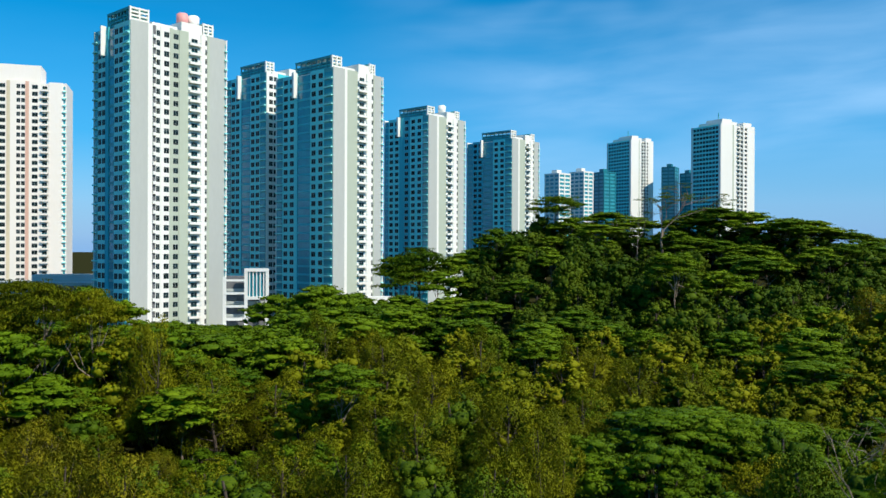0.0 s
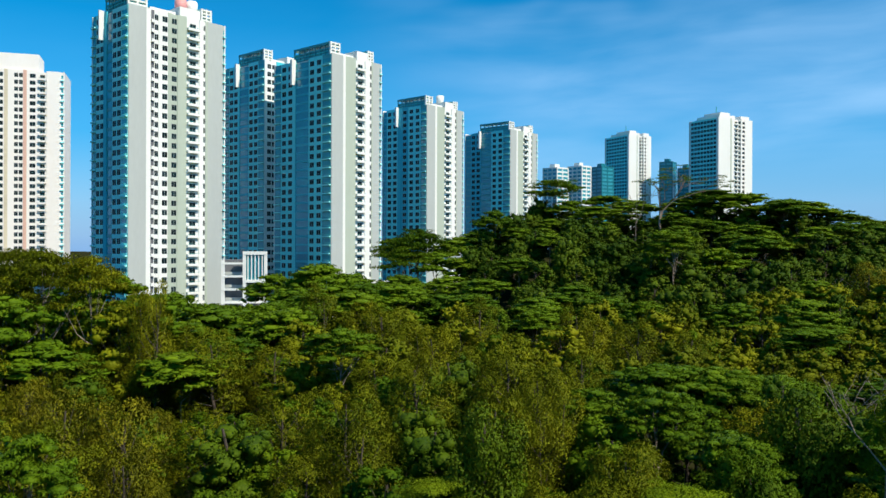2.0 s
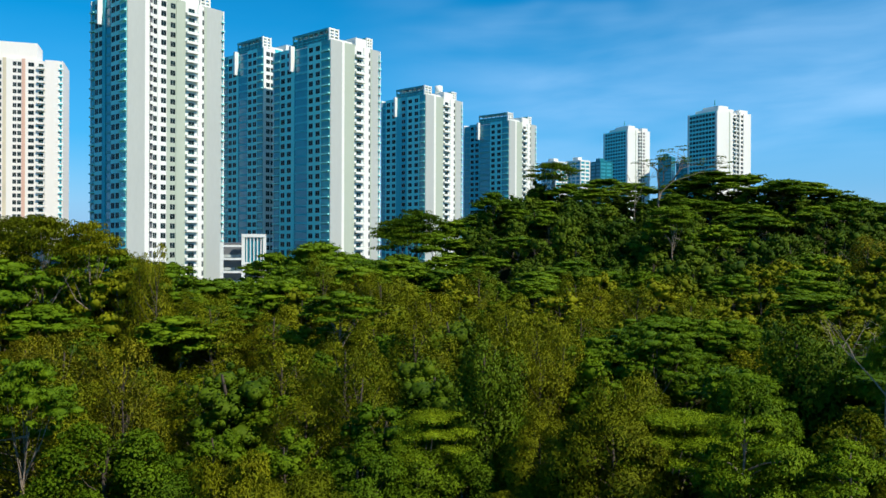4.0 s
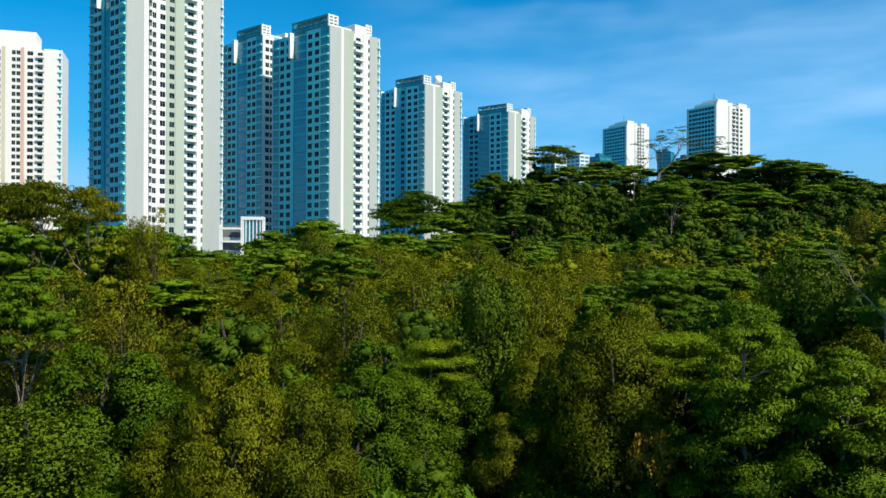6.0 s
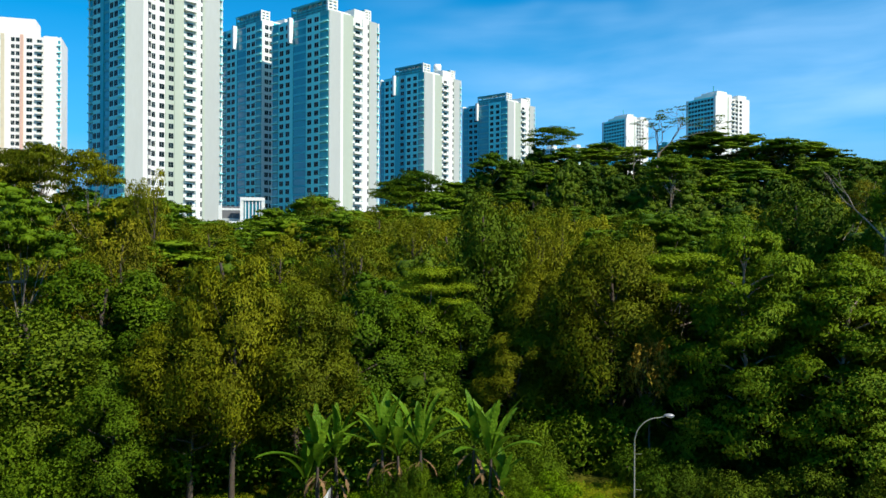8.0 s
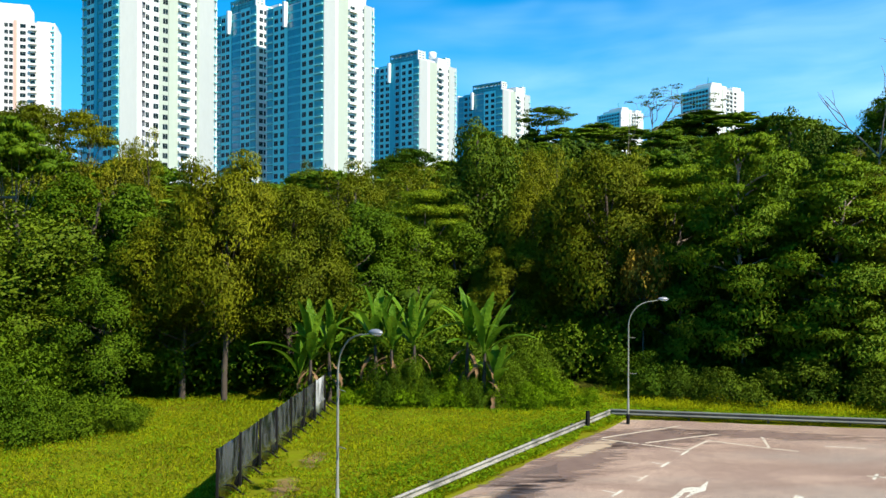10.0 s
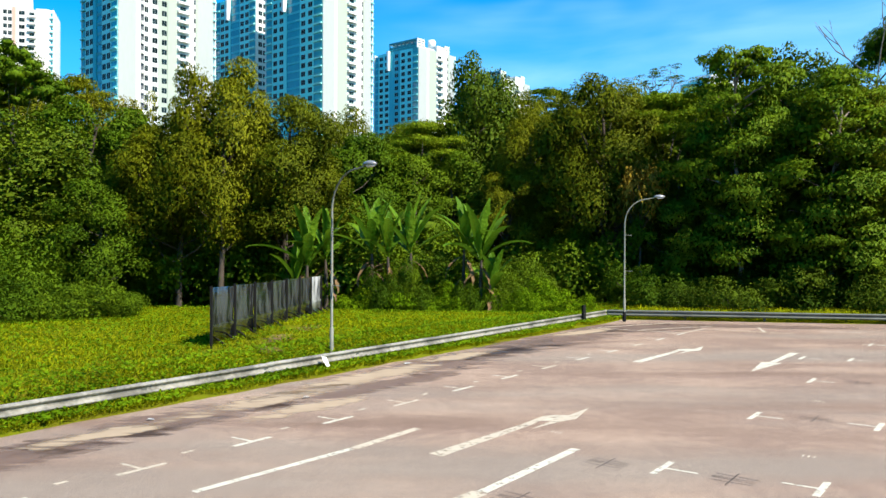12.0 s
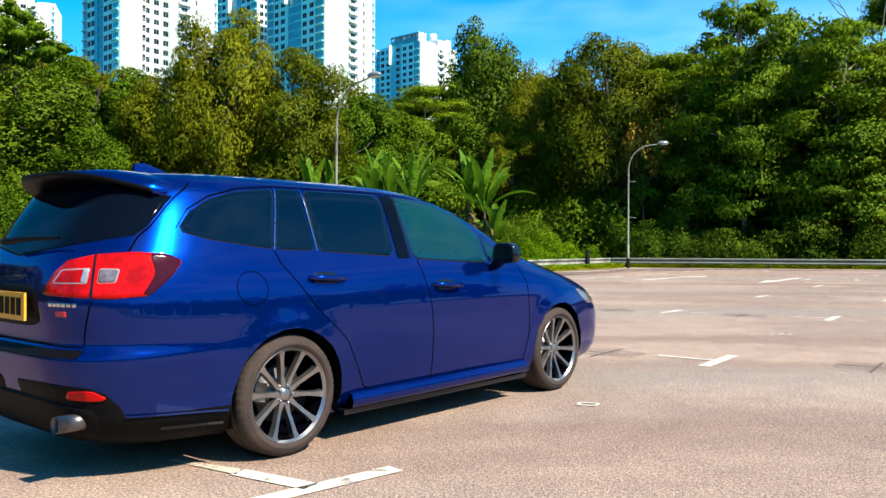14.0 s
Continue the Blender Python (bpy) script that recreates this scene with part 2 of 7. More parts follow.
# ---- mesh tools ----
def link_mesh(name, verts, faces, materials, parent=None, label="", slots=None, smooth=False):
    """A mesh object from arrays; faces are all of one size (an n x k array) or a plain list."""
    me = bpy.data.meshes.new(name)
    if isinstance(faces, np.ndarray):
        fill(me, np.asarray(verts, dtype=np.float32), faces)
    else:
        me.from_pydata([tuple(v) for v in verts], [], [tuple(f) for f in faces])
    for m in materials if isinstance(materials, (list, tuple)) else [materials]:
        me.materials.append(m)
    if slots is not None:
        me.polygons.foreach_set("material_index", np.asarray(slots, dtype=np.int32))
    me.polygons.foreach_set("use_smooth", np.full(len(me.polygons), bool(smooth)))
    me.update()
    ob = new(name, me)
    if parent is not None:
        ob.parent = parent
    if label:
        ob["label"] = label
    return ob


def fill(me, verts, faces):
    k = faces.shape[1]
    me.vertices.add(len(verts))
    me.vertices.foreach_set("co", verts.ravel())
    me.loops.add(faces.size)
    me.loops.foreach_set("vertex_index", faces.astype(np.int32).ravel())
    me.polygons.add(len(faces))
    me.polygons.foreach_set("loop_start", np.arange(0, faces.size, k, dtype=np.int32))
    me.update(calc_edges=True)


BOX_V = np.array([(x, y, z) for z in (0, 1) for y in (0, 1) for x in (0, 1)], dtype=float)
BOX_F = np.array([(0, 2, 3, 1), (4, 5, 7, 6), (0, 1, 5, 4), (2, 6, 7, 3), (0, 4, 6, 2), (1, 3, 7, 5)])


class Boxes:
    """Collects boxes, each with a material slot, into one mesh."""

    def __init__(self):
        self.v, self.f, self.s, self.n = [], [], [], 0

    def add(self, lo, hi, slot=0, m=None):
        v = np.array(lo) + BOX_V * (np.array(hi) - np.array(lo))
        if m is not None:
            r = np.array(m)
            v = v @ r[:3, :3].T + r[:3, 3]
        self.v.append(v)
        self.f.append(BOX_F + self.n)
        self.s += [slot] * 6
        self.n += 8

    def make(self, name, materials, parent=None, label=""):
        return link_mesh(name, np.concatenate(self.v), np.concatenate(self.f), materials, parent, label, self.s)


def part(name, bm, material, parent, label="", smooth=False):
    me = bpy.data.meshes.new(name)
    bm.to_mesh(me)
    bm.free()
    for m in material if isinstance(material, (list, tuple)) else [material]:
        me.materials.append(m)
    if smooth:
        me.polygons.foreach_set("use_smooth", np.ones(len(me.polygons), dtype=bool))
    ob = new(name, me)
    if parent is not None:
        ob.parent = parent
    if label:
        ob["label"] = label
    return ob


def tube_arrays(path, radii, sides=6, base=0):
    """A tube along points with a radius at each."""
    path = [Vector(p) for p in path]
    vs, fs = [], []
    for i, p in enumerate(path):
        d = (path[min(i + 1, len(path) - 1)] - path[max(i - 1, 0)]).normalized()
        a = d.orthogonal().normalized() if abs(d.z) > 0.9 else d.cross(Vector((0, 0, 1))).normalized()
        if abs(d.z) > 0.9:
            a = Vector((1, 0, 0)) - d * d.x
            a.normalize()
        b = d.cross(a)
        for k in range(sides):
            t = 2 * math.pi * k / sides
            vs.append(p + (a * math.cos(t) + b * math.sin(t)) * radii[i])
    for i in range(len(path) - 1):
        for k in range(sides):
            j = (k + 1) % sides
            fs.append((base + i * sides + k, base + i * sides + j, base + (i + 1) * sides + j, base + (i + 1) * sides + k))
    return [tuple(v) for v in vs], fs


class Tubes:
    def __init__(self):
        self.v, self.f = [], []

    def add(self, path, radii, sides=6):
        v, f = tube_arrays(path, radii if isinstance(radii, (list, tuple)) else [radii] * len(path), sides, len(self.v))
        self.v += v
        self.f += f

    def make(self, name, material, parent=None, label="", smooth=True):
        return link_mesh(name, self.v, np.array(self.f), material, parent, label, smooth=smooth)


def thing(name, label, category, at=None, group="", kind=""):
    ob = new(name)
    if at is not None:
        ob.matrix_world = at
    return tagged(ob, label, category, group, kind)

# ---- ground ----
EDGE_L, DIR_L = Vector((-8.76, 16.3)), Vector((0.566, 0.824)).normalized()
CORNER = Vector((10.4, 43.1))
DIR_F = Vector((0.985, -0.17)).normalized()


def smooth01(a, b, x):
    t = min(1.0, max(0.0, (x - a) / (b - a)))
    return t * t * (3 - 2 * t)


def off_left(x, y):
    return -(x - EDGE_L.x) * DIR_L.y + (y - EDGE_L.y) * DIR_L.x


def off_far(x, y):
    return -(x - CORNER.x) * DIR_F.y + (y - CORNER.y) * DIR_F.x


def ground_z(x, y):
    sl, sf = off_left(x, y), off_far(x, y)
    s = max(sl, sf)
    if y < -60 or (x > 75 and y < 30):
        return 0.0 + 0.02 * max(0, -60 - y)
    if s < -0.25:
        return -0.08
    z = -0.08 + 0.12 * smooth01(-0.25, 0.15, s) + 0.08 * smooth01(0.2, 1.2, s)
    z += 0.42 * smooth01(0.5, 2.2, sl) * (1 - 0.65 * smooth01(30, 45, y)) * (1 - smooth01(-1.5, 0.5, sf))
    z += 0.055 * max(0.0, min(y, 205) - 50) * (0.45 + 0.55 * smooth01(-32, 2, x))
    hill = 1 / (1 + math.exp(-(x - 4) / 7)) * (1 + 0.22 / (1 + math.exp(-(x - 60) / 14))) * (1 - 0.42 * smooth01(105, 150, x))
    z += 23 * hill * math.exp(-((y - 255) / 60) ** 2 if y < 255 else -((y - 255) / 40) ** 2)
    return z


gx = [-3000, -1200, -600, -350, -230] + list(np.arange(-170, -30, 5)) + list(np.arange(-30, 30, 0.6)) + list(np.arange(30, 170, 5)) + [170, 230, 350, 600, 1200, 3000]
gy = [-3000, -1000, -400, -200, -110, -60, -30, -10] + list(np.arange(0, 62, 0.6)) + list(np.arange(62, 330, 5)) + [330, 380, 450, 600, 1000, 1800, 4500]
gv = np.array([(x, y, ground_z(x, y) + (0.05 * noise.noise((x * 0.7, y * 0.7, 0)) if max(off_left(x, y), off_far(x, y)) > 0.6 else 0)) for y in gy for x in gx])
nx = len(gx)
gf = np.array([(j * nx + i, j * nx + i + 1, (j + 1) * nx + i + 1, (j + 1) * nx + i) for j in range(len(gy) - 1) for i in range(nx - 1)])
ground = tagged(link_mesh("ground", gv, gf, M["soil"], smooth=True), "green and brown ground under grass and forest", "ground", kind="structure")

# ---- apartment towers ----
WALLS = [M["white_wall"], M["grey_wall"], M["blue_wall"], M["green_wall"], M["blue_glass"], M["recess_shade"], M["steel_blue"], M["cream_wall"], M["rose_wall"], M["yellow_wall"], M["sky_pale_wall"], M["office_glass"], M["shade_wall"]]
WHITE, GREY, BLUE, GREEN, GLASS, DARK, STEEL, CREAM, ROSE, YELLOW, SKY_PALE, OFFICE, SHADE_TEAL = range(13)


def window_mesh(name, w, h):
    """A casement: a white frame with a mullion round dark panes; lies in the x-z plane, faces -y, stands on its sill."""
    xs = (-w / 2, -w / 2 + 0.05, -0.03, 0.03, w / 2 - 0.05, w / 2)
    zs_ = (0.0, 0.05, h - 0.05, h)
    vs = [(x, -0.05, z) for z in zs_ for x in xs]
    fs, sl = [], []
    for j in range(3):
        for i in range(5):
            q = [j * 6 + i, j * 6 + i + 1, j * 6 + 7 + i, j * 6 + 6 + i]
            if j == 1 and i in (1, 3):
                n0 = len(vs)
                vs += [(vs[k][0], 0.02, vs[k][2]) for k in q]
                fs.append(tuple(range(n0, n0 + 4)))
                sl.append(0)
                for k in range(4):
                    fs.append((q[k], q[(k + 1) % 4], n0 + (k + 1) % 4, n0 + k))
                    sl.append(1)
            else:
                fs.append(tuple(q))
                sl.append(1)
    me_ob = link_mesh(name, vs, np.array(fs), [M["pane"], M["grey_wall"]], slots=sl)
    me = me_ob.data
    bpy.data.objects.remove(me_ob)
    return me


def balcony_mesh(w, wall):
    """A balcony: slab, solid parapet with a rail above it."""
    b = Boxes()
    b.add((-w / 2, -1.25, -0.15), (w / 2, 0.1, 0.05), 0)
    b.add((-w / 2, -1.25, 0.05), (w / 2, -1.12, 0.75), 0)
    b.add((-w / 2, -1.12, 0.05), (-w / 2 + 0.1, 0.1, 0.75), 0)
    b.add((w / 2 - 0.1, -1.12, 0.05), (w / 2, 0.1, 0.75), 0)
    b.add((-w / 2, -1.22, 0.98), (w / 2, -1.15, 1.05), 1)
    ob = b.make("balcony", [wall, M["steel_blue"]])
    me = ob.data
    bpy.data.objects.remove(ob)
    return me


def facade(boxes, pieces, cols, width, z0, floors, storey, m, proud=0.35):
    """One face of a tower. Local x runs along the face, -y is outward. cols: (from, to, kind, slot, windows)."""
    z1 = z0 + floors * storey
    for a, b_, kind, slot, count in cols:
        xa, xb = a * width, b_ * width
        if kind == "solid":
            boxes.add((xa, -proud, z0), (xb, 0.1, z1 + 1.2), slot, m)
        elif kind == "fins":
            boxes.add((xa, -proud * 0.4, z0), (xb, 0.1, z1 + 1.0), slot, m)
            for f in range(floors):
                boxes.add((xa - 0.05, -proud - 0.55, z0 + f * storey + 0.1), (xb + 0.05, -proud * 0.4, z0 + f * storey + 0.55), SKY_PALE, m)
                boxes.add((xa + 0.3, -proud * 0.4 - 0.03, z0 + f * storey + 1.3), (xb - 0.3, -proud * 0.4, z0 + f * storey + 2.8), GLASS, m)
        elif kind == "blade":
            boxes.add((xa, -2.2, z1 - 8.5), (xb, -0.3, z1 + 1.6), slot, m)
        elif kind == "strip":
            boxes.add((xa, -0.02, z0), (xb, 0.1, z1), GLASS, m)
            for f in range(floors):
                boxes.add((xa, -0.14, z0 + f * storey), (xb, -0.02, z0 + f * storey + 0.9), slot, m)
        elif kind == "wins":
            pitch = (xb - xa) / count
            w = min(2.5, pitch * 0.82)
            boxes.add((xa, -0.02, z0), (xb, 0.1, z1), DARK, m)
            for f in range(floors + 1):
                top = z0 + f * storey + 0.95
                boxes.add((xa, -proud * 0.5, max(z0, top - (storey - 1.95))), (xb, -0.02, top if f < floors else z1 + 1.0), slot, m)
            for c in range(count + 1):
                pa = xa if c == 0 else xa + c * pitch - (pitch - w) / 2
                pb = xb if c == count else xa + c * pitch + (pitch - w) / 2
                boxes.add((pa, -proud * 0.5 + 0.003, z0), (pb, -0.02, z1), slot, m)
            for f in range(floors):
                for c in range(count):
                    pieces.append(("window", w, m @ pose(xa + (c + 0.5) * pitch, -0.12, z0 + f * storey + 0.95)))
        elif kind == "ac":
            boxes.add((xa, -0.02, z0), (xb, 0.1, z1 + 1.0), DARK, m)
            for f in range(floors):
                boxes.add((xa, -0.75, z0 + f * storey), (xb, -0.02, z0 + f * storey + 0.18), slot, m)
                boxes.add((xa + 0.2, -0.6, z0 + f * storey + 0.18), (xb - 0.2, -0.1, z0 + f * storey + 1.1), slot, m)
        elif kind == "bal":
            boxes.add((xa, -0.02, z0), (xb, 0.1, z1 + 0.6), slot, m)
            mid = (xa + xb) / 2
            for f in range(floors):
                pieces.append(("balcony", xb - xa - 0.3, m @ pose(mid, 0, z0 + f * storey + 0.1)))
                pieces.append(("balcony_door", min(2.4, (xb - xa) * 0.6), m @ pose(mid, -0.12, z0 + f * storey + 0.2)))


def crown_box(boxes, x0, y0, x1, y1, z, h):
    """A roof screen: dark teal louvred body, an open gap under a roof slab, and a pale frame with open slots on its sunny end."""
    boxes.add((x0 + 0.5, y0 + 0.7, z), (x1, y1, z + h * 0.60), STEEL)
    for k in range(3):
        zz = z + h * (0.14 + 0.20 * k)
        boxes.add((x0, y0 + 0.7, zz), (x0 + 0.5, y1 + 0.2, zz + h * 0.07), BLUE)
    boxes.add((x0 - 0.2, y0 + 0.7, z + h * 0.84), (x1 + 0.2, y1 + 0.3, z + h), STEEL)
    for k in range(5):
        zz = z + h * 0.22 * k
        boxes.add((x0 - 0.1, y0 - 0.1, zz), (x1 + 0.1, y0 + 0.5, zz + h * 0.10), WHITE)
    for i in range(3):
        xx = x0 + (x1 - x0) * i / 2
        boxes.add((xx - 0.3, y0 - 0.2, z), (xx + 0.3, y0 + 0.6, z + h), WHITE)
    for i in range(1, 8):
        yy = y0 + (y1 - y0) * i / 7
        boxes.add((x0 - 0.12, yy - 0.2, z), (x0 + 0.32, yy + 0.2, z + h * 0.84), STEEL)


def tower(label, at, turn, length, width, z0, floors, right, left, storey=3.3, wall=WHITE, crown="pergola", group="apartment towers", tanks=0, rose=True):
    """A block over a rectangle: right face along local x (outward -y), left face along local y (outward -x)."""
    root = thing("apartment_tower", label, "apartment tower", pose(at[0], at[1], 0, 0, 0, turn), group)
    z1 = z0 + floors * storey
    core = Boxes()
    core.add((0.1, 0.1, z0 - 4), (length - 0.1, width - 0.1, z1 + 0.4), wall)
    core.add((-0.3, width - 0.4, z0 - 4), (length, width + 0.2, z1 + 1.2), wall)
    core.add((length - 0.3, -0.3, z0 - 4), (length + 0.2, width, z1 + 1.2), wall)
    pieces = []
    mr = Matrix.Identity(4)
    ml = pose(0, width, 0, 0, 0, -90)
    facade(core, pieces, right, length, z0, floors, storey, mr)
    facade(core, pieces, left, width, z0, floors, storey, ml)
    core.make("wall", WALLS, root)
    roof = Boxes()
    if crown == "pergola":
        crown_box(roof, 0.6, 1.0, length * 0.19, width * 0.66, z1 + 0.4, 5.6)
        roof.add((length * 0.24, 2.0, z1 + 0.4), (length * 0.50, width * 0.6, z1 + 2.6), WHITE)
        roof.add((length * 0.52, 0.6, z1 + 0.4), (length * 0.74, width * 0.6, z1 + 4.6), WHITE)
        crown_box(roof, length * 0.76, 0.9, length * 0.86, width * 0.5, z1 + 0.4, 5.4)
    elif crown == "stepped":
        roof.add((length * 0.05, 0.6, z1 + 0.4), (length * 0.5, width * 0.8, z1 + 3.5), wall)
        roof.add((length * 0.10, 1.6, z1 + 3.5), (length * 0.38, width * 0.6, z1 + 5.5), wall)
        roof.add((length * 0.70, 1.2, z1 + 0.4), (length * 0.95, width * 0.6, z1 + 4), wall)
        roof.add((length * 0.2, width * 0.3, z1 + 5.5), (length * 0.2 + 0.5, width * 0.3 + 0.5, z1 + 11), STEEL)
    else:
        roof.add((length * 0.25, 1.0, z1 + 0.4), (length * 0.78, width * 0.7, z1 + 9), wall)
        roof.add((length * 0.08, 1.4, z1 + 0.4), (length * 0.25, width * 0.6, z1 + 3.5), wall)
    roof.make("roof", WALLS, root)
    for k in range(tanks):
        bm = bmesh.new()
        bmesh.ops.create_cone(bm, cap_ends=True, segments=24, radius1=2.0, radius2=2.0, depth=4.6, matrix=Matrix.Translation((length * (0.60 + 0.12 * k), width * 0.2, z1 + 6.4)))
        bmesh.ops.bevel(bm, geom=[e for e in bm.edges if abs(e.verts[0].co.z - e.verts[1].co.z) < 0.01], offset=0.35, segments=2, affect="EDGES")
        part("water_tank", bm, M["pink_tank"] if k == 0 and rose else M["white_wall"], root, "rose-painted roof water tank" if k == 0 and rose else "white roof water tank", True)
    meshes = {}
    for kind, w, m in pieces:
        key = (kind, round(w, 2))
        if key not in meshes:
            meshes[key] = balcony_mesh(w, WALLS[wall]) if kind == "balcony" else window_mesh("window", w, 1.95 if kind == "window" else 2.3)
    groups = {}
    for kind, w, m in pieces:
        groups.setdefault(kind, []).append((w, m))
    for kind, items in groups.items():
        for w, m in items[:300]:
            o = new("window" if kind == "window" else kind, meshes[(kind, round(w, 2))])
            o.parent = root
            o.matrix_basis = m
        if len(items) > 300:
            src = meshes[(kind, round(items[0][0], 2))]
            vs = np.array([v.co[:] for v in src.vertices])
            fs = np.array([p.vertices[:] for p in src.polygons])
            sl = [p.material_index for p in src.polygons]
            av, af, asl = [], [], []
            for i, (w, m) in enumerate(items[300:]):
                r = np.array(m)
                av.append(vs @ r[:3, :3].T + r[:3, 3])
                af.append(fs + i * len(vs))
                asl += sl
            tagged(link_mesh("window_rows", np.concatenate(av), np.concatenate(af), [M["pane"], M["grey_wall"]], root, slots=asl), kind="stuff")
    return root


TURN = 49.0
R_MAIN = [(0, 0.17, "solid", GREY, 0), (0.17, 0.215, "solid", WHITE, 0), (0.215, 0.25, "ac", WHITE, 0), (0.25, 0.295, "wins", WHITE, 1), (0.295, 0.325, "solid", WHITE, 0),
          (0.325, 0.39, "wins", WHITE, 1), (0.39, 0.42, "solid", GREEN, 0), (0.42, 0.485, "wins", GREEN, 1), (0.485, 0.58, "solid", GREEN, 0),
          (0.58, 0.715, "bal", WHITE, 0), (0.715, 0.76, "solid", WHITE, 0), (0.76, 0.785, "wins", WHITE, 1), (0.785, 0.81, "solid", GREEN, 0), (0.81, 0.975, "solid", GREY, 0), (0.975, 1.0, "fins", GREY, 0)]
# L_ faces lie in shade; their wall tints include its blue-green skylight
L_MAIN = [(0, 0.11, "fins", STEEL, 0), (0.11, 0.34, "wins", SKY_PALE, 2), (0.34, 0.43, "solid", BLUE, 0), (0.43, 0.58, "strip", STEEL, 0), (0.58, 0.83, "wins", SKY_PALE, 2), (0.83, 1.0, "fins", SKY_PALE, 0), (0.335, 0.36, "blade", WHITE, 0)]
R_SIDE = [(0, 0.22, "solid", GREY, 0), (0.22, 0.27, "solid", WHITE, 0), (0.27, 0.47, "solid", GREEN, 0), (0.47, 0.66, "bal", WHITE, 0),
          (0.66, 0.76, "solid", WHITE, 0), (0.76, 0.80, "wins", WHITE, 1), (0.80, 0.82, "solid", GREEN, 0), (0.82, 0.96, "solid", GREY, 0), (0.96, 1.0, "fins", GREY, 0)]
L_SIDE = [(0, 0.12, "fins", STEEL, 0), (0.12, 0.35, "wins", SHADE_TEAL, 2), (0.35, 0.39, "solid", SHADE_TEAL, 0), (0.39, 0.62, "strip", BLUE, 0), (0.62, 0.86, "wins", SHADE_TEAL, 2), (0.86, 1.0, "fins", STEEL, 0), (0.36, 0.395, "blade", WHITE, 0)]
L_FIVE = [(0, 0.10, "strip", BLUE, 0), (0.10, 0.36, "wins", SHADE_TEAL, 2), (0.36, 0.44, "solid", BLUE, 0), (0.44, 0.60, "wins", BLUE, 1), (0.60, 0.88, "wins", SHADE_TEAL, 2), (0.88, 1.0, "fins", STEEL, 0), (0.35, 0.385, "blade", WHITE, 0)]
L_DARK = [(0, 0.14, "strip", STEEL, 0), (0.14, 0.36, "wins", BLUE, 2), (0.36, 0.60, "strip", STEEL, 0), (0.60, 0.86, "wins", SHADE_TEAL, 2), (0.86, 1.0, "fins", STEEL, 0), (0.345, 0.38, "blade", WHITE, 0)]

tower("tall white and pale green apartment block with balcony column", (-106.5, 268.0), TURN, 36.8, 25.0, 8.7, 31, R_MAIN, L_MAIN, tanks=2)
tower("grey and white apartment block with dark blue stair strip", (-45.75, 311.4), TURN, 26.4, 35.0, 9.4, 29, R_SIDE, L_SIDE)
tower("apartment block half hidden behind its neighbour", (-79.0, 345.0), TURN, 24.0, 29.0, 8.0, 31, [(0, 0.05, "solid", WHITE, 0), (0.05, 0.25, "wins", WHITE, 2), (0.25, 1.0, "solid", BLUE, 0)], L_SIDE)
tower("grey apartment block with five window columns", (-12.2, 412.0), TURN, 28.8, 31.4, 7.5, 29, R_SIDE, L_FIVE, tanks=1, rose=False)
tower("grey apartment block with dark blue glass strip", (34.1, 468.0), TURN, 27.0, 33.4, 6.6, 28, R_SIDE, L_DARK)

R_CREAM = [(0, 0.30, "solid", CREAM, 0), (0.30, 0.36, "bal", CREAM, 0), (0.36, 0.42, "solid", CREAM, 0), (0.42, 0.49, "wins", CREAM, 1), (0.49, 0.52, "solid", YELLOW, 0),
           (0.52, 0.57, "solid", CREAM, 0), (0.57, 0.65, "wins", CREAM, 2), (0.65, 0.68, "solid", ROSE, 0), (0.68, 0.78, "wins", CREAM, 1), (0.78, 0.85, "bal", CREAM, 0),
           (0.85, 0.97, "solid", CREAM, 0), (0.97, 1.0, "fins", CREAM, 0)]
tower("cream apartment block with rose and yellow stripes", (-231.5, 371.0), 18.0, 50.0, 22.0, 16.0, 30, R_CREAM, [(0, 1, "solid", CREAM, 0)], storey=3.25, wall=CREAM, crown="plain")
R_FAR = [(0, 0.34, "solid", WHITE, 0), (0.34, 0.38, "solid", GREEN, 0), (0.38, 0.46, "solid", WHITE, 0), (0.46, 0.58, "bal", CREAM, 0), (0.58, 0.66, "wins", GREY, 1), (0.66, 0.70, "solid", WHITE, 0), (0.70, 0.78, "wins", CREAM, 1), (0.78, 1.0, "solid", WHITE, 0)]
L_FAR = [(0, 0.06, "solid", WHITE, 0), (0.06, 0.94, "wins", SHADE_TEAL, 8), (0.94, 1.0, "solid", WHITE, 0)]
tower("white apartment tower on the hill ridge beyond the forest", (202.5, 618.0), 30.0, 37.0, 29.0, 38.0, 28, R_FAR, L_FAR, crown="stepped", group="ridge towers")
tower("white ridge apartment tower with a stepped roof", (172.6, 790.0), 30.0, 28.5, 34.5, 42.0, 30, R_FAR, L_FAR, crown="stepped", group="ridge towers")


